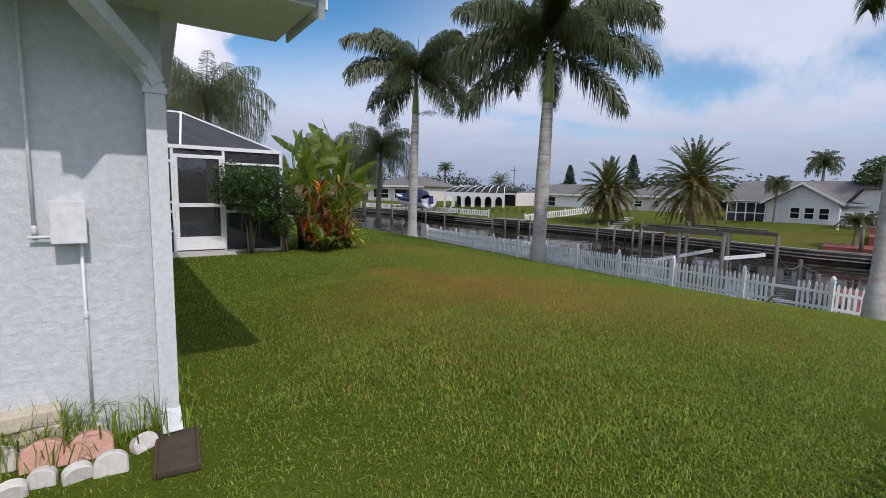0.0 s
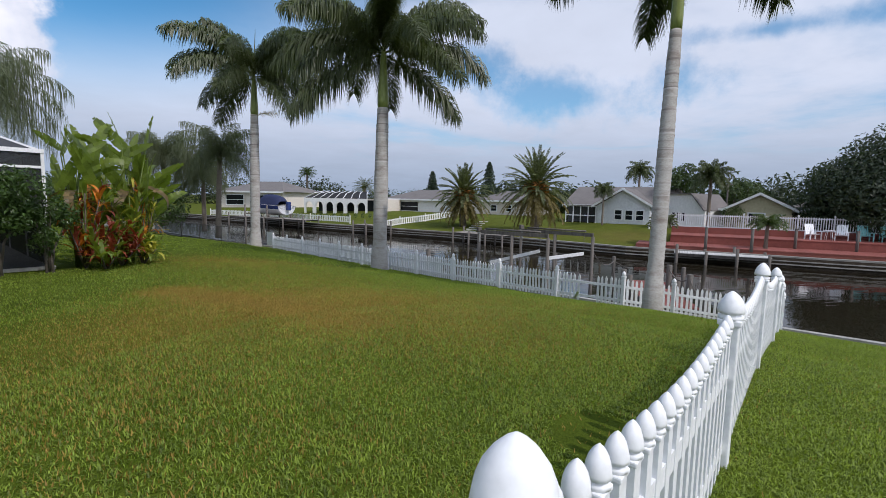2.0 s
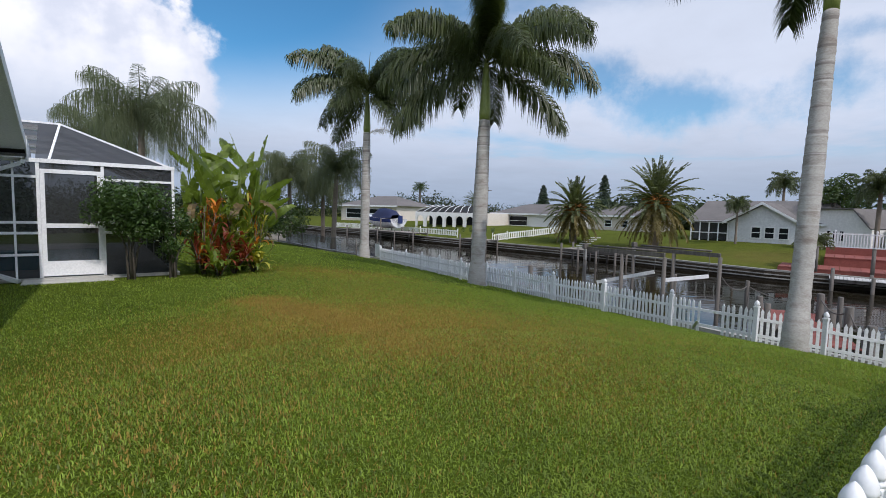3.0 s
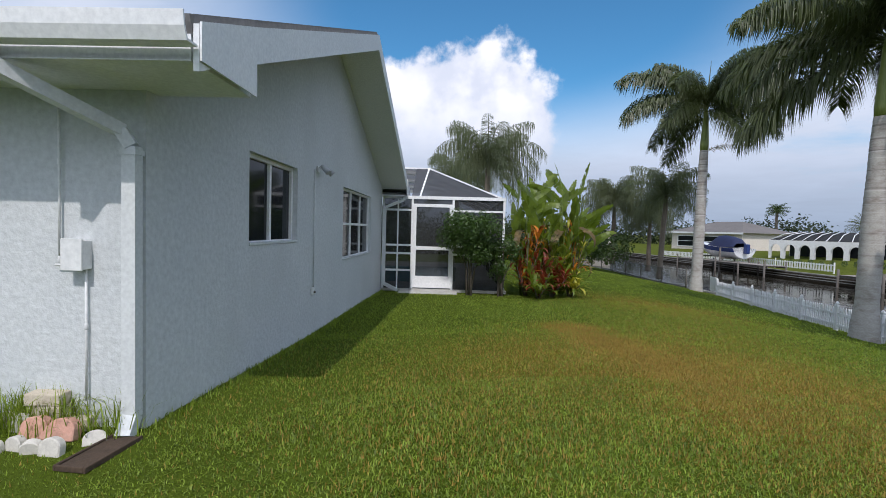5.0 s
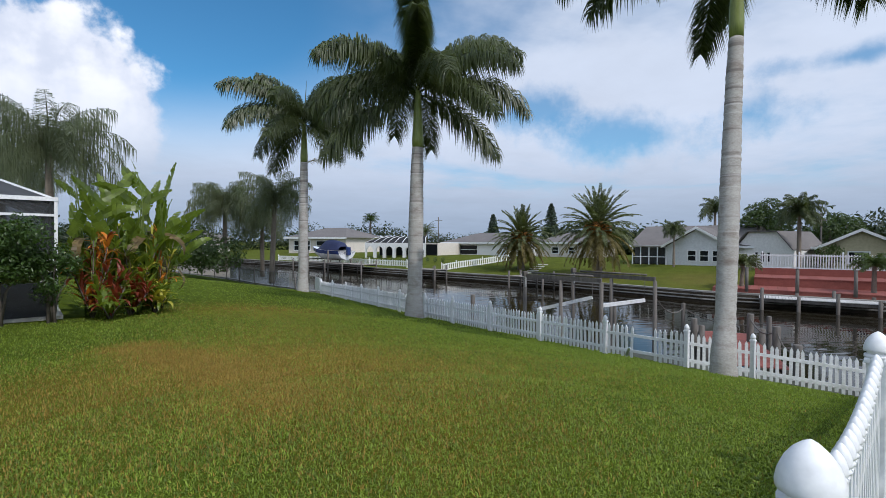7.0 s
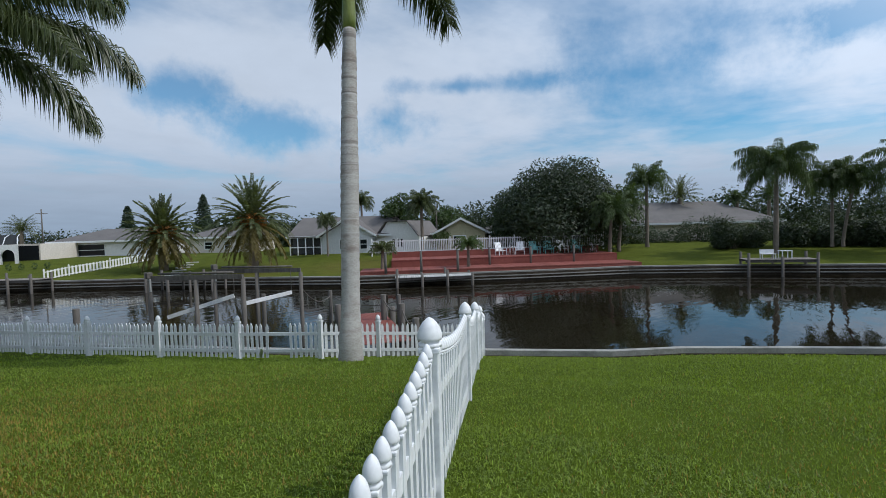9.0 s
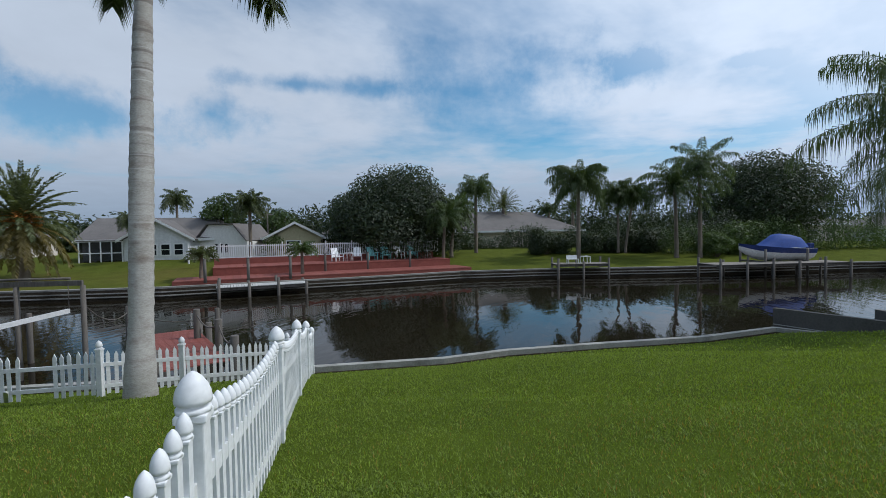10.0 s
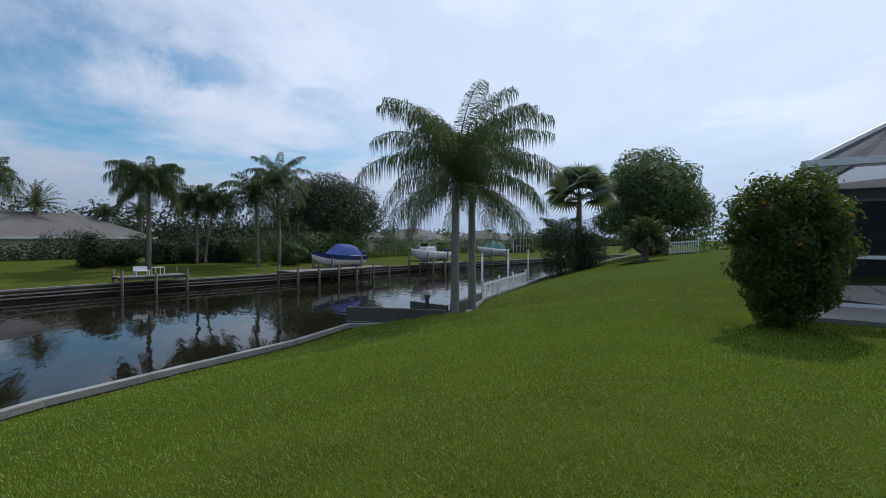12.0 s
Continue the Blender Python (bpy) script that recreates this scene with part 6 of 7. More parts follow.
def deck_chair(k, off, z, turn, mat, label):
    """A slatted garden chair with a sloping back and broad arms."""
    x, y = bank(k, off)
    t = thing("deck_chair", pose(x, y, FZ + z * FS, 0, 0, FY + turn) @ Matrix.Scale(0.98 * FS, 4), label, "chair", "deck chairs")
    for i in range(5):
        bm = B()
        box(bm, -0.28 + i * 0.115, -0.185 + i * 0.115, -0.012, 0.012, 0, 0.78, pose(0, 0.22, 0.28, -22))
        part("back_slat", bm, mat, t)
    bm = B()
    box(bm, -0.29, 0.29, -0.3, 0.25, -0.02, 0.02, pose(0, 0, 0.33, -8))
    part("seat", bm, mat, t)
    for s in (-1, 1):
        bm = B()
        box(bm, s * 0.36 - 0.06, s * 0.36 + 0.06, -0.38, 0.36, 0.54, 0.565, bevel=0.008)
        part("arm", bm, mat, t)
        for yy in (-0.33, 0.25):
            bm = B()
            box(bm, s * 0.33 - 0.025, s * 0.33 + 0.025, yy - 0.04, yy + 0.04, 0, 0.54)
            part("leg", bm, mat, t)
    return t


TEAL = material("teal_plastic", (0.17, 0.44, 0.44), (0.24, 0.53, 0.53), scale=4, fine=20, rough=0.5, bump=0.05)
for i, k in enumerate((6.4, 7.5, 8.6, 9.7)):
    deck_chair(k, 5.4, 0.06, (4, -3, 6, -5)[i], VINYL if i == 2 else TEAL, "white slatted deck chair on the red deck" if i == 2 else "teal slatted deck chair on the red deck")
for k, tn in ((3.7, 20), (5.2, -15)):
    deck_chair(k, 5.2, 0.06, tn, VINYL, "white plastic garden chair on the red deck")
for k, off, z in ((4.5, 5.0, 0.06), (11.0, 5.2, 0.06)):
    x, y = bank(k, off)
    t = thing("garden_table", pose(x, y, FZ + z * FS), "small white round garden table on the red deck", "table")
    bm = B()
    lathe(bm, [(0.36, 0.66), (0.38, 0.68), (0.38, 0.70), (0.05, 0.705)], 16)
    part("tabletop", bm, VINYL, t)
    for i in range(4):
        bm = B()
        tube(bm, [(0.28 * math.cos(i * 1.57), 0.28 * math.sin(i * 1.57), 0), (0.18 * math.cos(i * 1.57), 0.18 * math.sin(i * 1.57), 0.67)], 0.02, 6)
        part("leg", bm, VINYL, t)
for k in (-4.9, -2.6, -0.2, 2.4, 5.4, 8.6):
    x, y = bank(k, 2.9 if k > 0 else 0.2)
    t = thing("post", pose(x, y, FZ - 0.6 * FS), "dark weathered post on the red deck", "post", "deck posts")
    bm = B()
    tube(bm, [(0, 0, 0), (0, 0, 1.5)], [0.1, 0.09], 8)
    part("post", bm, PILING, t)
    bm = B()
    lathe(bm, [(0.11, 0), (0.11, 0.03), (0.02, 0.06)], 8, (0, 0, 1.5))
    part("cap", bm, PILING, t)

# ---- docks and boats across the canal ----
t = plank_dock((43.46, 4.53), (44.82, 0.45), 1.8, -1.21, "small grey dock with a white bench", 3)
t = thing("dock_bench", pose(44.02, 2.73, -1.21, 0, 0, -61.96) @ Matrix.Scale(0.85, 4), "white bench and table on the small dock", "bench")
for x0, x1, y0, y1, z0, z1, nm in ((-0.9, 0.2, -0.1, 0.35, 0.36, 0.41, "seat"), (-0.9, 0.2, 0.33, 0.38, 0.41, 0.75, "backrest"), (0.5, 1.3, -0.3, 0.4, 0.6, 0.65, "tabletop")):
    bm = B()
    box(bm, x0, x1, y0, y1, z0, z1, bevel=0.01)
    part(nm, bm, VINYL_OLD, t)
for x, y, h in ((-0.85, -0.05, 0.36), (0.15, -0.05, 0.36), (-0.85, 0.3, 0.36), (0.15, 0.3, 0.36), (0.55, -0.25, 0.6), (1.25, -0.25, 0.6), (0.55, 0.35, 0.6), (1.25, 0.35, 0.6)):
    bm = B()
    box(bm, x - 0.03, x + 0.03, y - 0.03, y + 0.03, 0, h)
    part("leg", bm, VINYL_OLD, t)
plank_dock((44.72, -6.82), (49.01, -16.8), 2.43, -1.27, "grey plank dock on dark pilings", 6)
plank_dock((51.38, -23.22), (53.19, -28.94), 1.83, -1.26, "grey plank dock on dark pilings", 4)
plank_dock((-0.04, 69.04), (8.32, 57.57), 2.21, -1.24, "grey plank dock with white piles on the far bank", 5)
plank_dock((12.38, 51.17), (14.62, 47.86), 1.65, -1.36, "short grey dock on the far bank", 3)
HULL = material("white_gelcoat", (0.60, 0.61, 0.63), (0.70, 0.71, 0.72), scale=1, fine=8, rough=0.25, bump=0.0)
HULL_BLUE = material("blue_hull_stripe", (0.02, 0.035, 0.12), (0.03, 0.05, 0.17), scale=1, fine=8, rough=0.25, bump=0.0)
TARP = material("blue_boat_cover", (0.015, 0.05, 0.22), (0.03, 0.08, 0.32), scale=3, fine=14, rough=0.7, bump=0.4, deep=0.02)
NAVY = material("navy_canvas", (0.012, 0.016, 0.05), (0.02, 0.028, 0.08), scale=3, fine=14, rough=0.7, bump=0.4, deep=0.02)
TARP_GREEN = material("green_boat_cover", (0.02, 0.10, 0.10), (0.03, 0.15, 0.15), scale=3, fine=14, rough=0.7, bump=0.4, deep=0.02)


def boat(x, y, z, yaw, L, label, cover=None, cabin=True, lift=True, stripe=True, size=1.0):
    """A motor boat on lift posts: lofted hull, stripe, deck, windscreen, cover."""
    t = thing("motor_boat", pose(x, y, z, 0, 0, yaw) @ Matrix.Scale(size, 4), label, "boat", "boats on lifts")
    st = 11

    def section(u, grow=0.0):
        w = L * 0.155 * (1 - max(0, (u - 0.45) / 0.55) ** 2.2) + 0.02
        keel, sheer = 0.85 * max(0, (u - 0.55) / 0.45) ** 2.2, 0.88 + 0.42 * u * u
        return [(w * 0.08, keel), (w * 0.7, keel + (sheer - keel) * 0.28), (w * 0.95 + grow, keel + (sheer - keel) * 0.62), (w * 1.05 + grow, sheer)]

    def loft(lo, hi, grow=0.0):
        bm = B()
        rows = []
        for i in range(st):
            u = i / (st - 1)
            s = section(u, grow)[lo:hi]
            rows.append([bm.verts.new((-L / 2 + u * L, -w, h)) for w, h in s[::-1]] + [bm.verts.new((-L / 2 + u * L, w, h)) for w, h in s])
        k = len(rows[0])
        for a, b in zip(rows, rows[1:]):
            for j in range(k - 1):
                if hi - lo == 2 and j == 1:
                    continue
                bm.faces.new((a[j], b[j], b[j + 1], a[j + 1])).smooth = True
        bm.faces.new(rows[0])
        return bm, rows

    bm, rows = loft(0, 4)
    k = len(rows[0])
    for a, b in zip(rows, rows[1:]):
        bm.faces.new((a[0], a[k - 1], b[k - 1], b[0]))
    part("hull", bm, HULL, t)
    if stripe:
        bm, _ = loft(2, 4, 0.012)
        part("stripe", bm, HULL_BLUE, t, "dark blue hull stripe")
    if cabin and not cover:
        bm = B()
        box(bm, -L * 0.12, L * 0.2, -L * 0.09, L * 0.09, 0.95, 1.45, bevel=0.12)
        part("cabin", bm, HULL, t)
        bm = B()
        panel(bm, [(L * 0.2, -L * 0.085, 1.1), (L * 0.2, L * 0.085, 1.1), (L * 0.12, L * 0.075, 1.75), (L * 0.12, -L * 0.075, 1.75)], 0.02)
        part("windscreen", bm, GLASS, t)
    if cover:
        bm = B()
        rr = []
        for i in range(11):
            u = i / 10
            w = L * 0.15 * math.sin(math.pi * (0.16 + 0.68 * u)) ** 0.4
            h = float(np.interp(u, [0, 0.1, 0.35, 0.55, 0.62, 0.85, 1], [0.35, 0.75, 0.95, 1.0, 0.95, 0.3, 0.05]))
            rr.append([bm.verts.new((-L * 0.42 + u * L * 0.68, q * w, 0.95 + h * (1 - abs(q) ** 3.5) + 0.04 * noise.noise((u * 9, q * 4, L)))) for q in np.linspace(-1, 1, 11)])
        for a, b in zip(rr, rr[1:]):
            for j in range(10):
                bm.faces.new((a[j], b[j], b[j + 1], a[j + 1])).smooth = True
        part("cover", bm, cover, t)
    bm = B()
    box(bm, -L / 2 - 0.45, -L / 2 - 0.05, -0.17, 0.17, 0.45, 1.25, bevel=0.06)
    part("outboard", bm, HULL_BLUE, t)
    if lift:
        for sx in (-0.3, 0.3):
            for sy in (-1, 1):
                bm = B()
                tube(bm, [(sx * L, sy * L * 0.22, -4.1 - z), (sx * L, sy * L * 0.22, 0.9)], [0.09, 0.08], 8)
                part("lift_post", bm, PILING, t)
            bm = B()
            bar(bm, (sx * L, -L * 0.22, 0.02), (sx * L, L * 0.22, 0.02), 0.12)
            part("lift_beam", bm, PILING, t)
    return t


boat(48.83, -12.41, -1.27, 114.06, 5.4, "dark blue and white motor boat with blue canvas on a lift", TARP, True, True, True, size=1.12)
boat(53.81, -24.94, -1.15, 112.12, 5.5, "white cabin motor boat at a far dock", None, True, True, False, size=1.14)
boat(59.68, -38.15, -1.05, 111.13, 6.0, "motor boat under a green cover on a far lift", TARP_GREEN, True, True, False, size=1.12)
boat(3.81, 65.85, -0.9, 122, 6.0, "white motor boat with a dark blue canvas on a lift", NAVY, True, size=1.32)

# ---- trees across the canal and round about ----
DATE_SPECS = ((84, 25), (72, 40), (60, 55), (48, 65), (36, 70), (22, 70), (8, 65), (-8, 60), (-26, 50), (-46, 35))
for x, y, z, h, L, sd in ((26, 37.6, -1.5, 3.95, 3.95, 71), (22.6, 46.2, -1.41, 3.2, 3.4, 72)):
    t = feather_palm("date_palm", x, y, z, h, 0.34, DATE, "stout date palm with a dense round crown on the far bank", "palm tree", "date palms", sd, (0, 0), DATE_SPECS, 12, L, 50, 0.42, 0.095, 0.8, 0.3, 0.3, False, TRUNK_FAR, DATE_LOW, 0.05)
    rnd = random.Random(sd)
    v, f = leaf_cloud(rnd, [(0, 0, h + 0.25, 1.25, 1.25, 0.75)], 1500, 0.2)
    part("fruit_cluster", quads("fruit_cluster", v, f, DATE_OLD), DATE_OLD, t, "orange fruit cluster")
broad_tree("oak_tree", 48.09, 20.32, -1.3, 8.7, 6.3, OAK, "large dense dark green tree behind the red deck", 81, 70000, 0.26, 0.35, 34, lift=0.08, size=1.14)
broad_tree("tree", 67.09, -17.25, -0.68, 9.6, 6.6, OAK, "tall dark broad-leaved tree behind the boat dock", 82, 42000, 0.27, 0.35, 26, lift=0.15, size=1.2)
broad_tree("tree", 42.92, 36.46, -0.36, 6.3, 2.6, HEDGE, "open leafy tree behind the white house", 83, 3200, 0.3, 0.14, 9, lift=0.3, size=1.04)
broad_tree("tree", 49.95, 35.41, -0.36, 5.0, 2.6, HEDGE, "open leafy tree between the houses", 84, 2600, 0.3, 0.12, 8, lift=0.3, size=1.04)
broad_tree("tree", 42.13, 30.1, -0.88, 2.6, 1.2, BROAD, "young yellow-green tree beside the yellow house", 85, 1500, 0.16, 0.06, 7, lift=0.15, size=1.04)
broad_tree("tree", 32.91, -36.74, -0.19, 5.9, 2.9, BROAD, "round leafy green tree on the neighbours' lawn", 86, 52000, 0.15, 0.16, 30, lift=0.0, size=1.88)
broad_tree("shrub", 54.79, -9.75, land_z(54.79, -9.75), 2.9, 1.5, BROAD, "large yellow-green bush beside the boat dock", 87, 5000, 0.2, 0.08, 12, lift=0.0, category="shrub")
broad_tree("shrub", 53.09, 6.03, land_z(53.09, 6.03), 2.3, 1.9, OAK, "low spreading dark bush on the far lawn", 88, 5000, 0.2, 0.08, 12, lift=0.0, category="shrub")
FAN = ((70, 60), (45, 70), (20, 60), (-10, 40))
QWISP = ((76, 86), (68, 94), (52, 106), (36, 112), (16, 102), (-8, 78))
QSPEC = ((80, 70), (64, 96), (46, 108), (26, 104), (-6, 74))
COCO = ((78, 75), (58, 95), (38, 105), (16, 95), (-14, 60))
def far_palm(nm, x, y, z, h, r, L, mat, specs, n, ll, hang, sd, lean, lb, size=1.0):
    feather_palm(nm, x, y, z, h, r, mat, lb, "palm tree", "", sd, lean, specs, 6, L, int(n * 1.5), ll, 0.024 if mat is QUEEN_PALE else 0.03 if nm == "queen_palm" else 0.045, 0.4, hang, 0.9, size=size)


far_palm("queen_palm", 50.6, 2.75, -1.03, 6.0, 0.16, 3.0, QUEEN, QWISP, 80, 0.75, 1.6, 91, (0, 0), "weeping palm with hanging fronds on the far bank", size=1.12)
far_palm("queen_palm", 53.6, -0.9, -0.63, 4.7, 0.10, 2.0, QUEEN, QSPEC, 60, 0.7, 1.6, 92, (0.5, 0), "queen palm with drooping fronds on the far bank", size=1.12)
far_palm("queen_palm", 54.0, -1.6, -0.67, 4.6, 0.10, 1.9, QUEEN, QSPEC, 45, 0.6, 1.4, 93, (-0.5, -0.6), "slender queen palm with drooping fronds", size=1.12)
far_palm("coconut_palm", 53.05, -6.0, -1.12, 5.6, 0.15, 3.5, QUEEN, COCO, 60, 0.7, 0.9, 94, (-0.3, 0.2), "coconut palm with long arching fronds", size=1.11)
far_palm("coconut_palm", 53.79, -8.1, -1.12, 7.2, 0.16, 3.5, QUEEN, COCO, 60, 0.7, 0.9, 95, (0.3, 0.0), "tall coconut palm with long arching fronds", size=1.1)
far_palm("coconut_palm", 46.9, 14.1, -0.7, 3.6, 0.13, 2.1, QUEEN, COCO, 45, 0.5, 1.0, 96, (0.4, -0.3), "leaning palm at the end of the red deck", size=1.12)
far_palm("coconut_palm", 45.0, 14.3, -0.83, 3.2, 0.12, 1.9, QUEEN, COCO, 45, 0.5, 1.0, 97, (-0.3, -0.3), "leaning palm at the end of the red deck", size=1.12)
far_palm("queen_palm", 52.3, 13.0, -0.62, 5.5, 0.15, 2.2, QUEEN, QSPEC, 50, 0.6, 1.3, 98, (0, 0), "queen palm with feathery fronds behind the lawn", size=1.12)
far_palm("royal_palm", 39.29, 30.34, -1.17, 5.0, 0.15, 1.9, ROYAL, COCO, 50, 0.5, 1.0, 99, (0, 0), "slim pale palm between the far houses", size=1.04)
far_palm("queen_palm", 34.2, 38.1, -1.08, 3.6, 0.09, 1.1, ROYAL, COCO, 35, 0.35, 0.8, 100, (0, 0), "slender small palm before the white house", size=1.05)
far_palm("pygmy_palm", 30.06, 26.86, -1.49, 1.5, 0.12, 1.1, DATE, DATE_SPECS[2:7], 30, 0.25, 0.4, 101, (0.1, 0), "small date palm at the corner of the red deck", size=1.04)
far_palm("pygmy_palm", 34.26, 21.74, -1.39, 1.55, 0.11, 1.15, BROAD, DATE_SPECS[2:7], 30, 0.25, 0.4, 102, (0, 0), "small bright green palm on the red deck", size=1.05)
far_palm("date_palm", 68.82, 13, -0.68, 4.6, 0.3, 2.6, DATE, DATE_SPECS[:7], 30, 0.3, 0.3, 103, (0, 0), "date palm standing behind the brown roof", size=1.13)
far_palm("fan_palm", 71.12, 7.16, -0.68, 4.4, 0.2, 1.3, HEDGE, FAN, 26, 0.5, 0.5, 104, (0, 0), "cabbage palm with a round dark crown", size=1.12)
far_palm("fan_palm", 72.33, 4.03, -0.68, 4.6, 0.2, 1.5, HEDGE, FAN, 26, 0.5, 0.5, 105, (0, 0), "cabbage palm with a round dark crown", size=1.12)
far_palm("queen_palm", -0.42, 33.75, -1.06, 5.2, 0.16, 2.9, QUEEN_PALE, QWISP, 60, 0.75, 1.6, 106, (0.2, 0), "queen palm with drooping fronds by the canal", size=0.99)
far_palm("queen_palm", -3.74, 36.53, -0.44, 4.3, 0.15, 2.7, QUEEN_PALE, QWISP, 60, 0.85, 1.8, 107, (0, 0), "queen palm with hanging fronds by the canal", size=0.99)
far_palm("queen_palm", -1.63, 39.36, -1.02, 4.0, 0.15, 2.1, QUEEN_PALE, QWISP, 50, 0.7, 1.7, 108, (0, 0), "queen palm with hanging fronds by the canal", size=0.99)
far_palm("queen_palm", -8.44, 24.61, -0.11, 5.4, 0.16, 3.3, QUEEN_PALE, QWISP, 60, 0.85, 1.9, 109, (0, 0), "queen palm with feathery crown behind the pool cage", size=0.99)
far_palm("queen_palm", -13.36, 30.62, -0.13, 5.2, 0.16, 3.1, QUEEN_PALE, QWISP, 55, 0.85, 1.9, 110, (0, 0), "queen palm with feathery crown behind the pool cage", size=0.99)
far_palm("queen_palm", 31.78, -24.18, -1.31, 1.6, 0.12, 1.2, HEDGE, FAN, 30, 0.45, 0.8, 112, (0, 0), "low dark palm on the neighbours' bank", size=1.79)
far_palm("pygmy_palm", 24.29, -24.06, -0.05, 0.7, 0.1, 0.95, DATE, DATE_SPECS[:7], 34, 0.25, 0.5, 118, (0, 0), "small date palm in a bed on the neighbours' lawn", size=1.79)
far_palm("date_palm", 24.81, 101.92, -0.57, 3.4, 0.3, 2.6, DATE, DATE_SPECS[1:8], 26, 0.35, 0.3, 113, (0, 0), "date palm far behind the low houses", size=1.18)
far_palm("fan_palm", 13.15, 104.29, -0.57, 5.6, 0.2, 1.6, HEDGE, FAN, 24, 0.5, 0.4, 114, (0, 0), "tall palm far behind the low houses", size=1.24)
far_palm("coconut_palm", 44.62, 44.09, -0.36, 5.4, 0.14, 1.9, ROYAL, COCO, 36, 0.5, 0.9, 115, (0, 0), "palm standing behind the pale house", size=1.03)


def pine(x, y, z, h, r, seed, size=1.0):
    """A narrow conifer with tiers of drooping branches."""
    rnd = random.Random(seed)
    t = thing("pine_tree", pose(x, y, z) @ Matrix.Scale(size, 4), "tall narrow dark pine with tiered branches", "tree", "pine trees")
    bm = B()
    tube(bm, [(0, 0, -0.2), (0, 0, h)], [0.25, 0.03], 7)
    part("trunk", bm, BARK, t)
    v, f = [], []
    for i in range(26):
        u = i / 26
        zz, rr = h * (0.18 + 0.82 * u), r * (1 - u) ** 0.7 * rnd.uniform(0.8, 1.15)
        for j in range(10):
            a = j * 0.628 + i
            for s in np.linspace(0.25, 1, 5):
                p = Vector((math.cos(a) * rr * s, math.sin(a) * rr * s, zz + 0.25 * rr * s - 0.2 * s))
                q = Vector((rnd.uniform(-1, 1), rnd.uniform(-1, 1), rnd.uniform(-0.5, 0.5))).normalized() * 0.3
                w = Vector((rnd.uniform(-1, 1), rnd.uniform(-1, 1), rnd.uniform(-1, 1))).normalized() * 0.16
                o = len(v)
                v += [p - q, p + w, p + q, p - w]
                f.append((o, o + 1, o + 2, o + 3))
    part("crown", quads("crown", v, f, PINE), PINE, t)


pine(44.24, 81.6, -0.35, 8.2, 1.7, 121, size=1.12)
pine(36.35, 91.24, -0.34, 6.6, 1.4, 122, size=1.14)
pine(47.29, 86.87, -0.35, 6.0, 1.6, 123, size=1.12)


def hedge_row(line, z, h, depth, label, seed, mat=HEDGE, leaves=2500, leaf=0.3):
    """A hedge or thicket along a line: one loose mass of leaves with an uneven top."""
    rnd = random.Random(seed)
    bl = []
    pts = dense(line, 1.6)
    for x, y in pts:
        hh = h * rnd.uniform(0.65, 1.15)
        bl.append((x + rnd.uniform(-0.5, 0.5), y + rnd.uniform(-0.5, 0.5), z + hh * 0.42, depth * rnd.uniform(0.8, 1.2), depth * rnd.uniform(0.8, 1.2), hh * 0.6))
    v, f = leaf_cloud(rnd, bl, int(leaves * 2.6), leaf * 0.88, shell=0.4)
    return solid("hedge", quads("hedge", v, f, mat), mat, label, "hedge", "stuff")


hedge_row([(52.21, 19.03), (57.97, 13.41), (63.01, 1.37), (65.57, -6.75)], -1.01, 2.89, 1.45, "tall dark hedge across the far lawns", 131, OAK, 11000, 0.24)
hedge_row([(56.26, -6.63), (60.5, -15.51), (62.77, -19.91)], -0.92, 3.01, 1.78, "thicket of mixed green shrubs on the far bank", 132, HEDGE, 6500, 0.22)
hedge_row([(57.64, -12.27), (60.03, -17.11)], -1, 3.57, 1.56, "yellow-green bamboo thicket on the far bank", 133, BROAD, 2600)
hedge_row([(85.37, -27.58), (93.7, -60.23), (102.1, -105.75), (119.83, -184.37)], -0.79, 3.99, 4.44, "distant trees along the canal", 134, OAK, 8000, 0.89)
hedge_row([(52.7, 39.88), (62.35, 30.92), (76.17, 18.63), (86.4, -2.38), (94.45, -24.66)], -0.35, 6.4, 3.27, "dark trees behind the far houses", 135, OAK, 8000, 0.65)
hedge_row([(-59.92, 94.17), (-30.75, 123.32), (2.67, 114.11), (19.05, 101.76)], -0.29, 5.69, 3.88, "distant dark trees behind the low houses", 136, OAK, 6000, 0.78)
hedge_row([(26.07, 106.83), (46.8, 87.11), (55.99, 60.18)], -0.68, 4, 3.34, "distant dark trees behind the low houses", 137, OAK, 5000, 0.67)
hedge_row([(-3.15, 32.95), (-6.95, 36.11), (-12, 41.21), (-19.34, 46.31)], -0.15, 2.58, 1.49, "green thicket along the canal bank", 138, HEDGE, 5500, 0.28)
hedge_row([(-21.28, 22.47), (-16.9, 28.62), (-10.65, 34.22)], -0.26, 3.18, 1.59, "dark trees behind the pool cage", 139, OAK, 5000, 0.35)
hedge_row([(30.11, -21.76), (30.44, -24.68), (31.4, -27.14)], -1.11, 3.81, 1.38, "dark shrubs on the neighbours' bank", 140, OAK, 6500, 0.17)
hedge_row([(32.59, -46.04), (34.11, -61.34), (37.47, -85.98), (43.51, -134.96)], -0.08, 4.5, 3.12, "green shrubs along the neighbours' lawns", 141, HEDGE, 5000, 0.45)
hedge_row([(57.04, -1.42), (58.23, -4.49)], -0.98, 2.22, 1.33, "dark shrubs under the coconut palms", 142, OAK, 2000, 0.28)
hedge_row([(-156.3, 152.78), (-91.66, 117.79), (-59.92, 94.17)], 0.77, 6.92, 5.77, "distant trees along the canal", 143, OAK, 5000, 1.04)
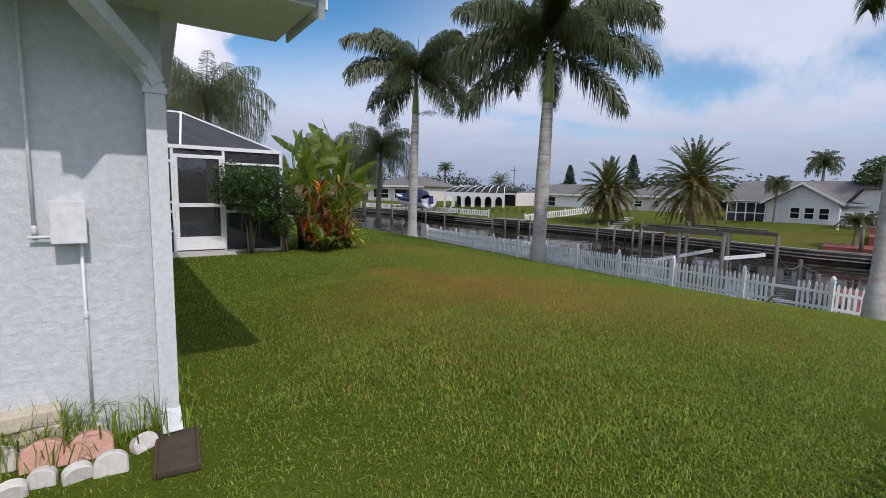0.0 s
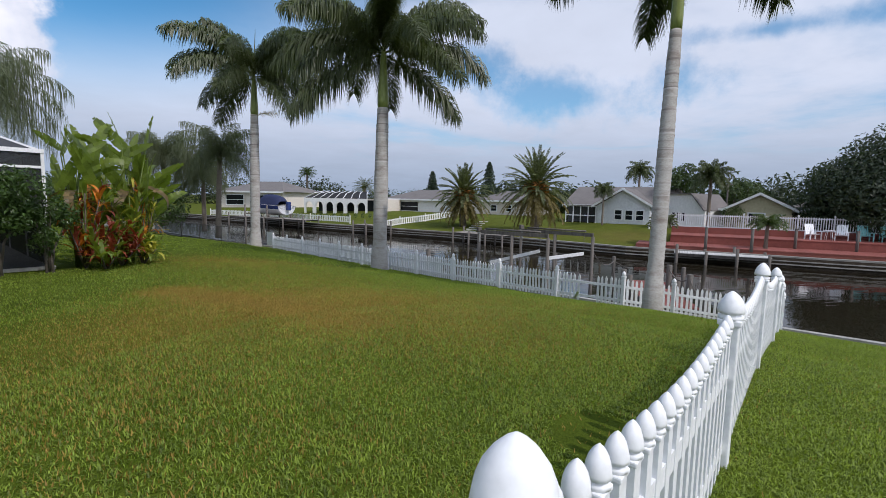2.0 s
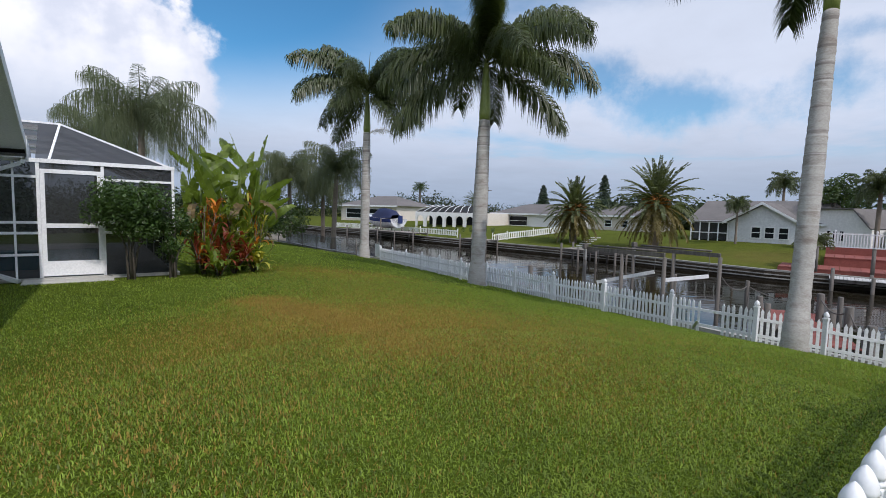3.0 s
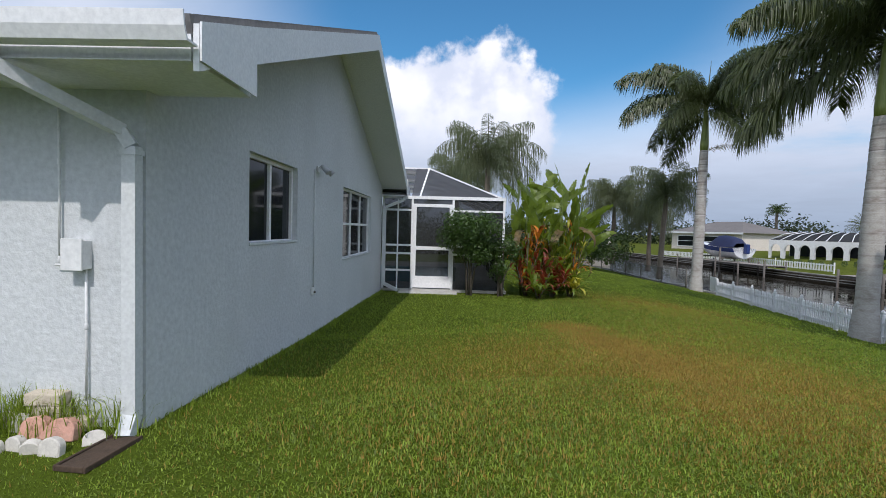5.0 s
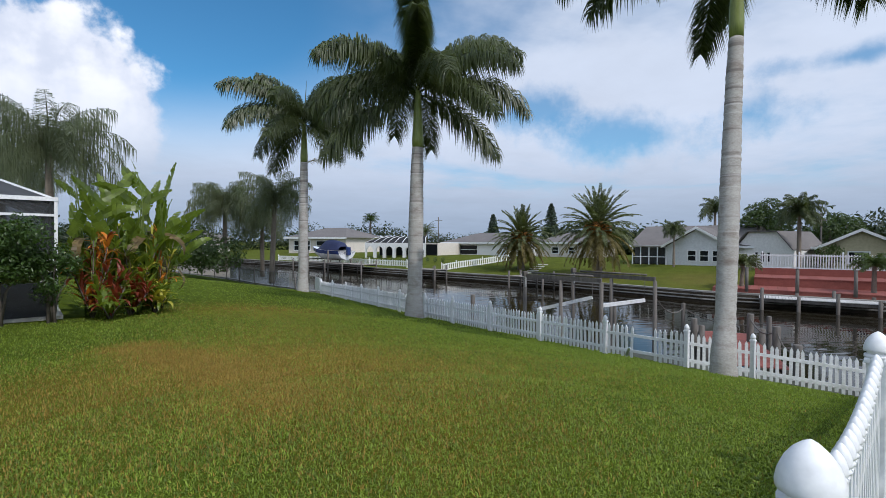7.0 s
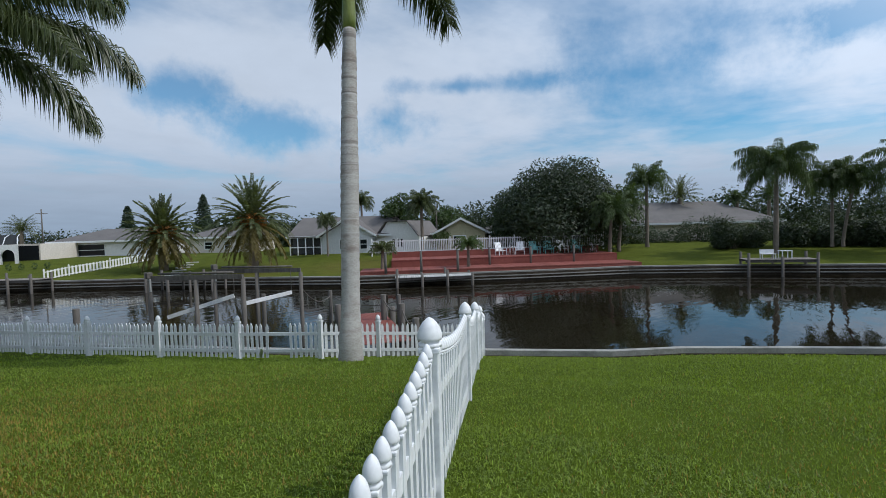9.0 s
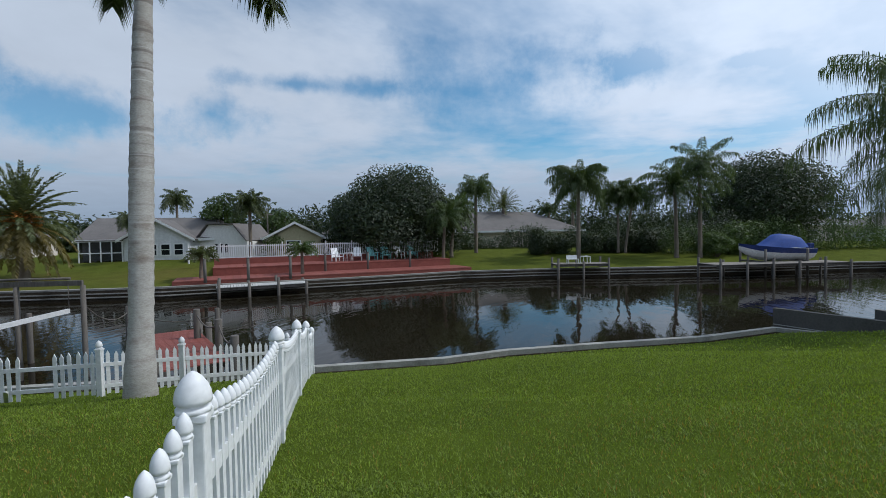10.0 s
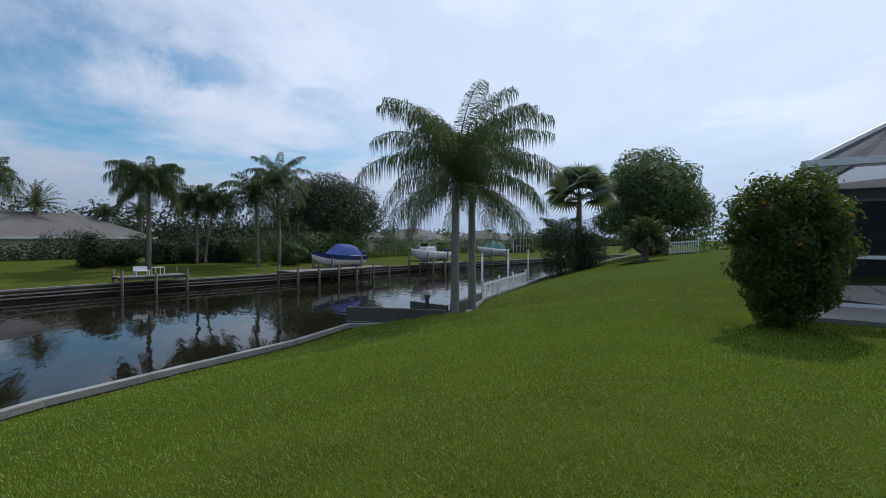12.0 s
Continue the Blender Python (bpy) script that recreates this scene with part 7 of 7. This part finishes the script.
hedge_row([(38.98, 75.16), (72.32, 66.73), (129.85, 13.62), (148.25, -48.32)], -0.57, 5.51, 5.51, "distant line of dark trees", 144, OAK, 9000, 1.1)
hedge_row([(52.67, 6.4), (55.16, 2.65), (56.94, -3.88)], -0.93, 2.46, 1.12, "dark leafy thicket under the far palms", 145, OAK, 5200, 0.31)
hedge_row([(60.16, -9.7), (64.5, -19.16)], -0.9, 4, 2.22, "tall dark thicket behind the boat dock", 146, OAK, 4200, 0.31)
hedge_row([(64.1, -22.41), (66.87, -28.91), (69.42, -32.49), (70.98, -41.37), (72.13, -49.34), (73.41, -58.46)], -1.05, 3.3, 1.5, "green shrubs before the far houses", 147, BROAD, 6000, 0.3)


def fan_palm(x, y, z, h, spread, label, seed, size=1.0):
    """A palm whose leaves are round pleated fans on long stalks."""
    rnd = random.Random(seed)
    t = thing("fan_palm", pose(x, y, z) @ Matrix.Scale(size, 4), label, "palm tree")
    part("trunk", ringed_trunk(rnd, [(0, 0, -0.2), (0, 0, 0.3), (0, 0, h * 0.6), (0, 0, h)], [0.17, 0.14, 0.12, 0.11], 10, 0.02, 0.1), TRUNK_FAR, t)
    v, f = [], []
    n = 26
    for i in range(n):
        a0 = radians(-125 + 250 * i / n)
        a1 = radians(-125 + 250 * (i + 1) / n)
        am, rr = (a0 + a1) / 2, spread * (0.75 + 0.25 * math.cos((a0 + a1) / 4)) * rnd.uniform(0.92, 1.05)
        k = spread * 0.62
        o = len(v)
        v += [Vector((0, 0, 0)), Vector((k * math.cos(a0), k * math.sin(a0), 0.05 * spread)), Vector((rr * math.cos(am), rr * math.sin(am), -0.14 * spread)), Vector((k * math.cos(a1), k * math.sin(a1), 0.05 * spread)), Vector((k * math.cos(am), k * math.sin(am), 0.11 * spread))]
        f += [(o, o + 1, o + 4), (o, o + 4, o + 3), (o + 1, o + 2, o + 4), (o + 4, o + 2, o + 3)]
    me = quads("leaf", v, f, FANLEAF)
    for i in range(22):
        az, e = i * 137.5, 84 - i * 4.4
        d = Vector((math.cos(radians(az)) * math.cos(radians(e)), math.sin(radians(az)) * math.cos(radians(e)), math.sin(radians(e))))
        tip = Vector((0, 0, h)) + d * spread * rnd.uniform(0.75, 1.0)
        bm = B()
        tube(bm, [(0, 0, h - 0.05), tuple(tip)], [0.025, 0.012], 5)
        st = part("stalk", bm, FANLEAF, t)
        part("leaf", me, FANLEAF, st, m=pose(*tip, 0, 0, az) @ pose(0, 0, 0, rnd.uniform(-35, 35), 8 - e * 0.85, 0) @ Matrix.Scale(rnd.uniform(0.85, 1.1), 4))


FANLEAF = leaf("blue_green_fan_leaf", (0.08, 0.11, 0.085), (0.16, 0.20, 0.16), rough=0.45)
fan_palm(32.59, -27.03, -1, 3.2, 0.95, "blue-green fan palm on the neighbours' bank", 151, size=1.79)
# path, dock and chairs below the date palms
for i, (x, y) in enumerate(((20.99, 41.58), (21.69, 42.58), (22.42, 43.69), (23.24, 44.75), (24.08, 45.91), (25.02, 47.03), (26.09, 48.31))):
    bm = B()
    box(bm, -0.55, 0.55, -0.28, 0.28, -0.06, 0.05, bevel=0.02)
    solid("stepping_stone", bm, CONCRETE, "pale concrete stepping stone in the far lawn", "stepping stone", m=pose(x, y, land_z(x, y) + 0.02, 0, 0, -20 + 9 * math.sin(i * 2)), group="stepping stones")
plank_dock((18.91, 39.46), (21.71, 35), 1.59, -1.4, "small grey dock below the date palms", 4)
for i in range(11):
    x, y = 9.67 + i * 0.79, 66.55 + i * -0.77
    rnd = random.Random(300 + i)
    v, f = leaf_cloud(rnd, [(0, 0, 0.3, 0.26, 0.26, 0.36)], 90, 0.16)
    solid("shrub", quads("shrub", v, f, HEDGE), HEDGE, "small clipped shrub in a row on the far lawn", "shrub", m=pose(x, y, land_z(x, y)), group="row of small shrubs")


def chain_fence(line, label):
    t = thing("wire_fence", pose(0, 0, 0), label, "fence")
    for x, y in dense(line, 2.4):
        bm = B()
        z = land_z(x, y)
        tube(bm, [(x, y, z - 0.3), (x, y, z + 1.05)], 0.035, 6)
        part("post", bm, PILING, t)
    pts = dense(line, 2.4)
    for p, q in zip(pts, pts[1:]):
        za, zb = land_z(*p), land_z(*q)
        for hh in (0.12, 1.0):
            bm = B()
            tube(bm, [(*p, za + hh), (*q, zb + hh)], 0.022, 5)
            part("rail", bm, PILING, t)
        bm = B()
        bm.faces.new([bm.verts.new(c) for c in ((*p, za + 0.1), (*q, zb + 0.1), (*q, zb + 1.0), (*p, za + 1.0))])
        part("mesh", bm, WIRE, t)


WIRE = screen_mesh("grey_wire_mesh", 0.35, (0.10, 0.10, 0.10))
chain_fence([(1.2, 30.2), (-1.6, 34.6), (-5.4, 41.6), (-10, 49.5)], "old grey wire fence along the canal bank")
# utility pole far behind the houses
for x, y, h in ((47.61, 34.93, 4.31), (24.62, 89.57, 6.22)):
    bm = B()
    tube(bm, [(x, y, 0), (x, y, h)], [0.1, 0.08], 7)
    box(bm, x - 0.7, x + 0.7, y - 0.05, y + 0.05, h - 0.7, h - 0.6)
    solid("utility_pole", bm, PILING, "grey wooden utility pole behind the houses", "pole")

bm = B()
lathe(bm, [(0.05, 0), (0.045, 0.32), (0.075, 0.36), (0.075, 0.42), (0.02, 0.46)], 10)
t = solid("hose_post", bm, PILING, "short brown hose post with a coiled white hose by the slip", "hose post", m=pose(21.1, -6.9, -1.4) @ Matrix.Scale(1.5, 4))
bm = B()
tube(bm, [(0.11 * math.cos(k * 0.5), 0.11 * math.sin(k * 0.5), 0.44 + 0.004 * k) for k in range(30)], 0.012, 5)
part("hose", bm, VINYL_OLD, t, "white coiled hose")

# ---- small things on and by the house ----
METER = material("grey_white_enamel", (0.66, 0.67, 0.67), (0.74, 0.74, 0.73), scale=3, fine=20, rough=0.5, bump=0.05)


LAMP_GREY = material("grey_lamp_enamel", (0.36, 0.37, 0.38), (0.46, 0.47, 0.48), scale=4, fine=24, rough=0.5, bump=0.05)


def make_meter_box():
    t = thing("junction_box", HM @ pose(-0.40, -0.001, 1.23) @ Matrix.Scale(0.75, 4), "white electrical box with conduits on the stucco wall", "electrical box")
    bm = B()
    box(bm, -0.08, 0.08, -0.11, 0.0, 0.0, 0.24, bevel=0.008)
    part("box", bm, METER, t)
    bm = B()
    box(bm, -0.088, 0.088, -0.125, -0.108, -0.006, 0.252, bevel=0.004)
    part("cover", bm, METER, t)
    for pts in ([(-0.17, -0.03, 1.42), (-0.17, -0.03, 0.05)], [(0.05, -0.03, 0.0), (0.05, -0.03, -1.1)], [(-0.20, -0.04, 0.03), (-0.06, -0.04, 0.03)]):
        bm = B()
        tube(bm, pts, 0.010, 8)
        part("conduit", bm, METER, t)
    for x, z in ((-0.17, 0.85), (-0.17, 0.05), (0.05, -0.5)):
        bm = B()
        lathe(bm, [(0.012, 0), (0.015, 0.01), (0.015, 0.04), (0.012, 0.05)], 8, (x, -0.03, z))
        part("coupling", bm, METER, t)


def make_floodlight():
    t = thing("floodlight", HM @ pose(0.001, 3.55, 2.30) @ Matrix.Scale(0.72, 4), "white twin floodlight on the gable wall", "lamp")
    bm = B()
    box(bm, 0.0, 0.04, -0.06, 0.06, -0.06, 0.06, bevel=0.012)
    part("mounting_box", bm, METER, t)
    for s in (-1, 1):
        bm = B()
        tube(bm, [(0.04, s * 0.03, 0.02), (0.09, s * 0.07, 0.05), (0.13, s * 0.10, 0.02)], 0.012, 6)
        arm = part("arm", bm, METER, t)
        bm = B()
        tube(bm, [(0.11, s * 0.10, 0.06), (0.15, s * 0.115, 0.02), (0.24, s * 0.14, -0.06), (0.26, s * 0.145, -0.08)], [0.025, 0.045, 0.06, 0.062], 10)
        part("lamp_head", bm, LAMP_GREY, arm)
    bm = B()
    tube(bm, [(0.02, -0.2, -0.02), (0.02, -0.2, -2.25)], 0.013, 6)
    part("conduit", bm, WALL_PAINT, t)
    t = thing("outlet_box", HM @ pose(0.001, 3.36, 0.62), "small white outlet cover on the gable wall", "outlet")
    bm = B()
    box(bm, 0, 0.035, -0.04, 0.04, 0, 0.09, bevel=0.008)
    part("box", bm, METER, t)
    bm = B()
    lathe(bm, [(0.018, 0), (0.018, 0.02), (0.01, 0.03)], 8, (0.045, 0, 0.02))
    part("plug", bm, PILING, t)


make_meter_box()
make_floodlight()

STONE = material("cream_edging_stone", (0.50, 0.47, 0.42), (0.66, 0.63, 0.57), scale=9, fine=60, rough=0.9, bump=0.5, dirt=(0.34, 0.31, 0.26), dirt_scale=7, random_tint=0.1)
PINK_STONE = material("pink_edging_brick", (0.52, 0.27, 0.20), (0.62, 0.36, 0.28), scale=9, fine=60, rough=0.9, bump=0.5, dirt=(0.42, 0.30, 0.24), dirt_scale=6)
TAN = material("tan_brick", (0.50, 0.43, 0.33), (0.62, 0.55, 0.44), scale=9, fine=60, rough=0.9, bump=0.5, dirt=(0.36, 0.30, 0.22), dirt_scale=6, random_tint=0.08)
SOIL = material("brown_soil", (0.045, 0.03, 0.02), (0.09, 0.06, 0.04), scale=14, fine=70, rough=0.95, bump=0.8, deep=0.006)


def scallop(lobes, w, h, d):
    """An edging stone with a scalloped top."""
    bm = B()
    out = [(-w / 2, 0.0)]
    for i in range(lobes):
        c, r = -w / 2 + w * (i + 0.5) / lobes, w / lobes / 2
        out += [(c - r * math.cos(a), h - r * 0.75 + r * 0.75 * math.sin(a)) for a in np.linspace(0.15, math.pi - 0.15, 7)]
    out.append((w / 2, 0.0))
    lo, hi = [bm.verts.new((x, -d / 2, z)) for x, z in out], [bm.verts.new((x, d / 2, z)) for x, z in out]
    bm.faces.new(lo)
    bm.faces.new(hi[::-1])
    k = len(out)
    for i in range(k):
        bm.faces.new((lo[i], hi[i], hi[(i + 1) % k], lo[(i + 1) % k]))
    bmesh.ops.recalc_face_normals(bm, faces=bm.faces)
    bmesh.ops.bevel(bm, geom=list(bm.edges), offset=0.006, segments=1, affect="EDGES")
    return bm


def stone(name, bm, mat, x, y, dz, yaw, label, tip=0.0):
    ob = solid(name, bm, mat, label, "edging stone", m=pose(x, y, land_z(x, y) + dz, tip, 0, yaw), group="edging stones by the wall")
    return ob


for q, d, yaw, w, h, tip in ((-0.80, -0.42, 33, 0.20, 0.09, 12), (-0.66, -0.38, 20, 0.10, 0.09, -6), (-0.54, -0.40, 40, 0.11, 0.09, 9), (-0.42, -0.42, 24, 0.13, 0.11, -10), (-0.28, -0.28, 60, 0.12, 0.09, -30), (-0.83, -0.17, 15, 0.13, 0.12, -18), (-1.0, -0.12, 40, 0.2, 0.11, 14), (-0.66, -0.12, 24, 0.15, 0.14, -22), (-1.02, -0.32, 35, 0.12, 0.09, 8)):
    stone("edging_stone", scallop(1 + (w > 0.18), w, h, 0.05), STONE, *at_house(q + 0.13, d + 0.05)[:2], -0.012, yaw, "cream scalloped edging stone in the grass by the wall", tip)
stone("edging_brick", scallop(2, 0.34, 0.13, 0.07), PINK_STONE, *at_house(-0.45, -0.2)[:2], 0.0, 25, "pink scalloped edging brick in the grass", -14)
for q, d, dz, yaw in ((-0.84, -0.09, -0.01, 24), (-0.56, -0.08, -0.01, 32), (-0.71, -0.085, 0.07, 22), (-0.72, -0.09, 0.145, 30)):
    bm = B()
    box(bm, -0.11, 0.11, -0.055, 0.055, 0, 0.075, bevel=0.007)
    stone("brick", bm, TAN, *at_house(q + 0.13, d + 0.05)[:2], dz, yaw, "tan brick in a small stack by the wall")
TROUGH = at_house(-0.03, -0.34)
t = thing("splash_block", pose(TROUGH[0], TROUGH[1], TROUGH[2], 0, 0, 22), "shallow trough of brown soil below the downspout", "splash block")
for x0, x1, y0, y1 in ((-0.095, -0.08, -0.2, 0.2), (0.08, 0.095, -0.2, 0.2), (-0.08, 0.08, -0.2, -0.185)):
    bm = B()
    box(bm, x0, x1, y0, y1, 0, 0.032, bevel=0.005)
    part("rim", bm, SOIL, t)
bm = B()
box(bm, -0.08, 0.08, -0.185, 0.2, 0, 0.02)
part("soil", bm, SOIL, t)


# ---- grass ----
GX, GY = np.arange(-20.0, 30.1, 0.25), np.arange(-16.0, 32.1, 0.25)
GZ = np.array([[land_z(float(x), float(y)) for y in GY] for x in GX])


def heights(xy):
    """Ground height at many places, read between the points of a fine grid."""
    u, v = np.clip((xy[:, 0] - GX[0]) / 0.25, 0, len(GX) - 1.01), np.clip((xy[:, 1] - GY[0]) / 0.25, 0, len(GY) - 1.01)
    i, j = u.astype(int), v.astype(int)
    a, b = u - i, v - j
    return GZ[i, j] * (1 - a) * (1 - b) + GZ[i + 1, j] * a * (1 - b) + GZ[i, j + 1] * (1 - a) * b + GZ[i + 1, j + 1] * a * b


def blades(name, rng, xy, height, width, mat, label, lean=0.6, plain=False):
    """Grass blades on the lawn, in one mesh: bent, tapering strips, or plain pointed ones."""
    n = len(xy)
    z = heights(xy) - 0.008
    az, ln = rng.uniform(0, 2 * np.pi, n), rng.uniform(0.1, 1.0, n) * lean
    h, w = height * rng.uniform(0.55, 1.35, n), width * rng.uniform(0.7, 1.3, n)
    d = np.stack([np.cos(az), np.sin(az)], 1)
    s = np.stack([-np.sin(az + rng.uniform(-0.8, 0.8, n)), np.cos(az)], 1)
    base = np.column_stack([xy, z])
    mid = np.column_stack([xy + d * (h * ln * 0.35)[:, None], z + h * 0.6])
    tip = np.column_stack([xy + d * (h * ln)[:, None], z + h * (1 - 0.4 * ln)])
    sw = np.column_stack([s * (w / 2)[:, None], np.zeros(n)])
    if plain:
        v, k, cut = np.stack([base - sw, base + sw, tip], 1), 3, ([0, 1, 2],)
    else:
        v, k, cut = np.stack([base - sw, base + sw, mid + sw * 0.8, mid - sw * 0.8, tip], 1), 5, ([0, 1, 2, 3], [3, 2, 4])
    me = bpy.data.meshes.new(name)
    me.vertices.add(k * n)
    me.vertices.foreach_set("co", v.reshape(-1, 3).astype(np.float32).ravel())
    o = (np.arange(n) * k)[:, None]
    loops = np.concatenate([o + c for c in cut], 1)
    per = loops.shape[1]
    me.loops.add(per * n)
    me.loops.foreach_set("vertex_index", loops.ravel().astype(np.int32))
    me.polygons.add(len(cut) * n)
    st = np.stack([np.arange(n) * per + q for q in ((0,) if plain else (0, 4))], 1).ravel()
    me.polygons.foreach_set("loop_start", st.astype(np.int32))
    me.update(calc_edges=True)
    me.materials.append(mat)
    return tagged(new(name, me), label, "grass", kind="stuff")


def on_lawn(xy):
    """Keep what lies on the open near lawn: off the house, the beds, the trough and the water."""
    hm = np.array(HM.inverted())
    loc = xy @ hm[:2, :2].T + hm[:2, 3]
    keep = ~((loc[:, 0] < 0.0) & (loc[:, 1] > 0.0)) & ~((loc[:, 0] < 3.6) & (loc[:, 1] > 8.9))
    keep &= ~((np.abs((xy[:, 0] - TROUGH[0]) * 0.927 + (xy[:, 1] - TROUGH[1]) * 0.375) < 0.10) & (np.abs((xy[:, 1] - TROUGH[1]) * 0.927 - (xy[:, 0] - TROUGH[0]) * 0.375) < 0.21))
    keep &= (xy[:, 1] > -0.5) | ((xy[:, 0] > 3.0) & (xy[:, 1] > -14))
    sk = xy @ np.array([[ALONG.x, ACROSS.x], [ALONG.y, ACROSS.y]])
    pts = sorted(skew(p) for p in NEAR_EDGE)
    keep &= sk[:, 1] < np.interp(sk[:, 0], [p[0] for p in pts], [p[1] for p in pts]) - 0.25
    return xy[keep]


def lawn_points(rng, count, near, far, power=0.62, cx=3.2, cy=2.2):
    """Places on the near lawns, in a ring about the middle of the walk."""
    r = near + (far - near) * rng.random(count) ** power
    a = rng.uniform(0, 2 * np.pi, count)
    return on_lawn(np.stack([cx + r * np.cos(a), cy + r * np.sin(a)], 1))


rng = np.random.default_rng(12)
blades("grass", rng, lawn_points(rng, 230000, 0.3, 3.9, 0.7), 0.030, 0.0065, BLADE, "dense mown blades of green lawn grass", 1.5)
blades("grass", rng, lawn_points(rng, 330000, 3.6, 6.6, 0.95), 0.032, 0.008, BLADE, "dense mown blades of green lawn grass", 1.2, True)
blades("grass", rng, lawn_points(rng, 380000, 6.2, 11.5, 0.95), 0.038, 0.0125, BLADE, "dense mown blades of green lawn grass", 0.9, True)
blades("grass", rng, lawn_points(rng, 250000, 10.8, 31.0, 0.85), 0.045, 0.028, BLADE, "dense mown blades of green lawn grass", 0.8, True)
streak = [(0.2, 8.3), (0.55, 7.95), (0.9, 7.5), (1.2, 7.1), (1.5, 6.65), (1.8, 6.2), (2.05, 5.75), (2.3, 5.2)]
patches = [(1.6, 7.0, 2.4, 20000), (0.6, 5.6, 2.2, 13000), (2.6, 6.4, 2.0, 20000), (2.3, 9.6, 2.4, 9000), (3.4, 4.6, 1.8, 16000), (0.8, 3.6, 2.4, 14000), (4.6, 6.5, 3.0, 16000), (7.0, 0.0, 3.0, 9000), (1.2, 13.0, 2.8, 14000)] + [(x, y, 0.5, 4200) for x, y in streak]
dry = on_lawn(np.concatenate([rng.normal((x, y), r * 0.5, (k, 2)) for x, y, r, k in patches]))
blades("dry_grass", rng, dry, 0.036, 0.0085, BLADE_DRY, "dry straw-coloured blades in the lawn", 0.8, True)
tuft = np.concatenate([rng.normal(at_house(q, d)[:2], r, (k, 2)) for q, d, r, k in ((-0.76, -0.05, 0.08, 330), (-0.5, -0.05, 0.09, 300), (-0.95, -0.12, 0.07, 110), (-0.25, -0.05, 0.09, 70), (-0.08, -0.1, 0.05, 40))])
blades("grass_tuft", rng, tuft, 0.26, 0.006, BLADE, "tall uncut grass tufts against the wall", 0.9)
s_along = rng.uniform(0, 9.1, 1500)
edge_tuft = np.array([tuple((HM @ Vector((0.03 + abs(q), float(s), 0)))[:2]) for s, q in zip(s_along, rng.normal(0, 0.05, 1500))])
blades("grass_edge", rng, edge_tuft, 0.065, 0.007, BLADE, "longer grass along the foot of the wall", 0.7)
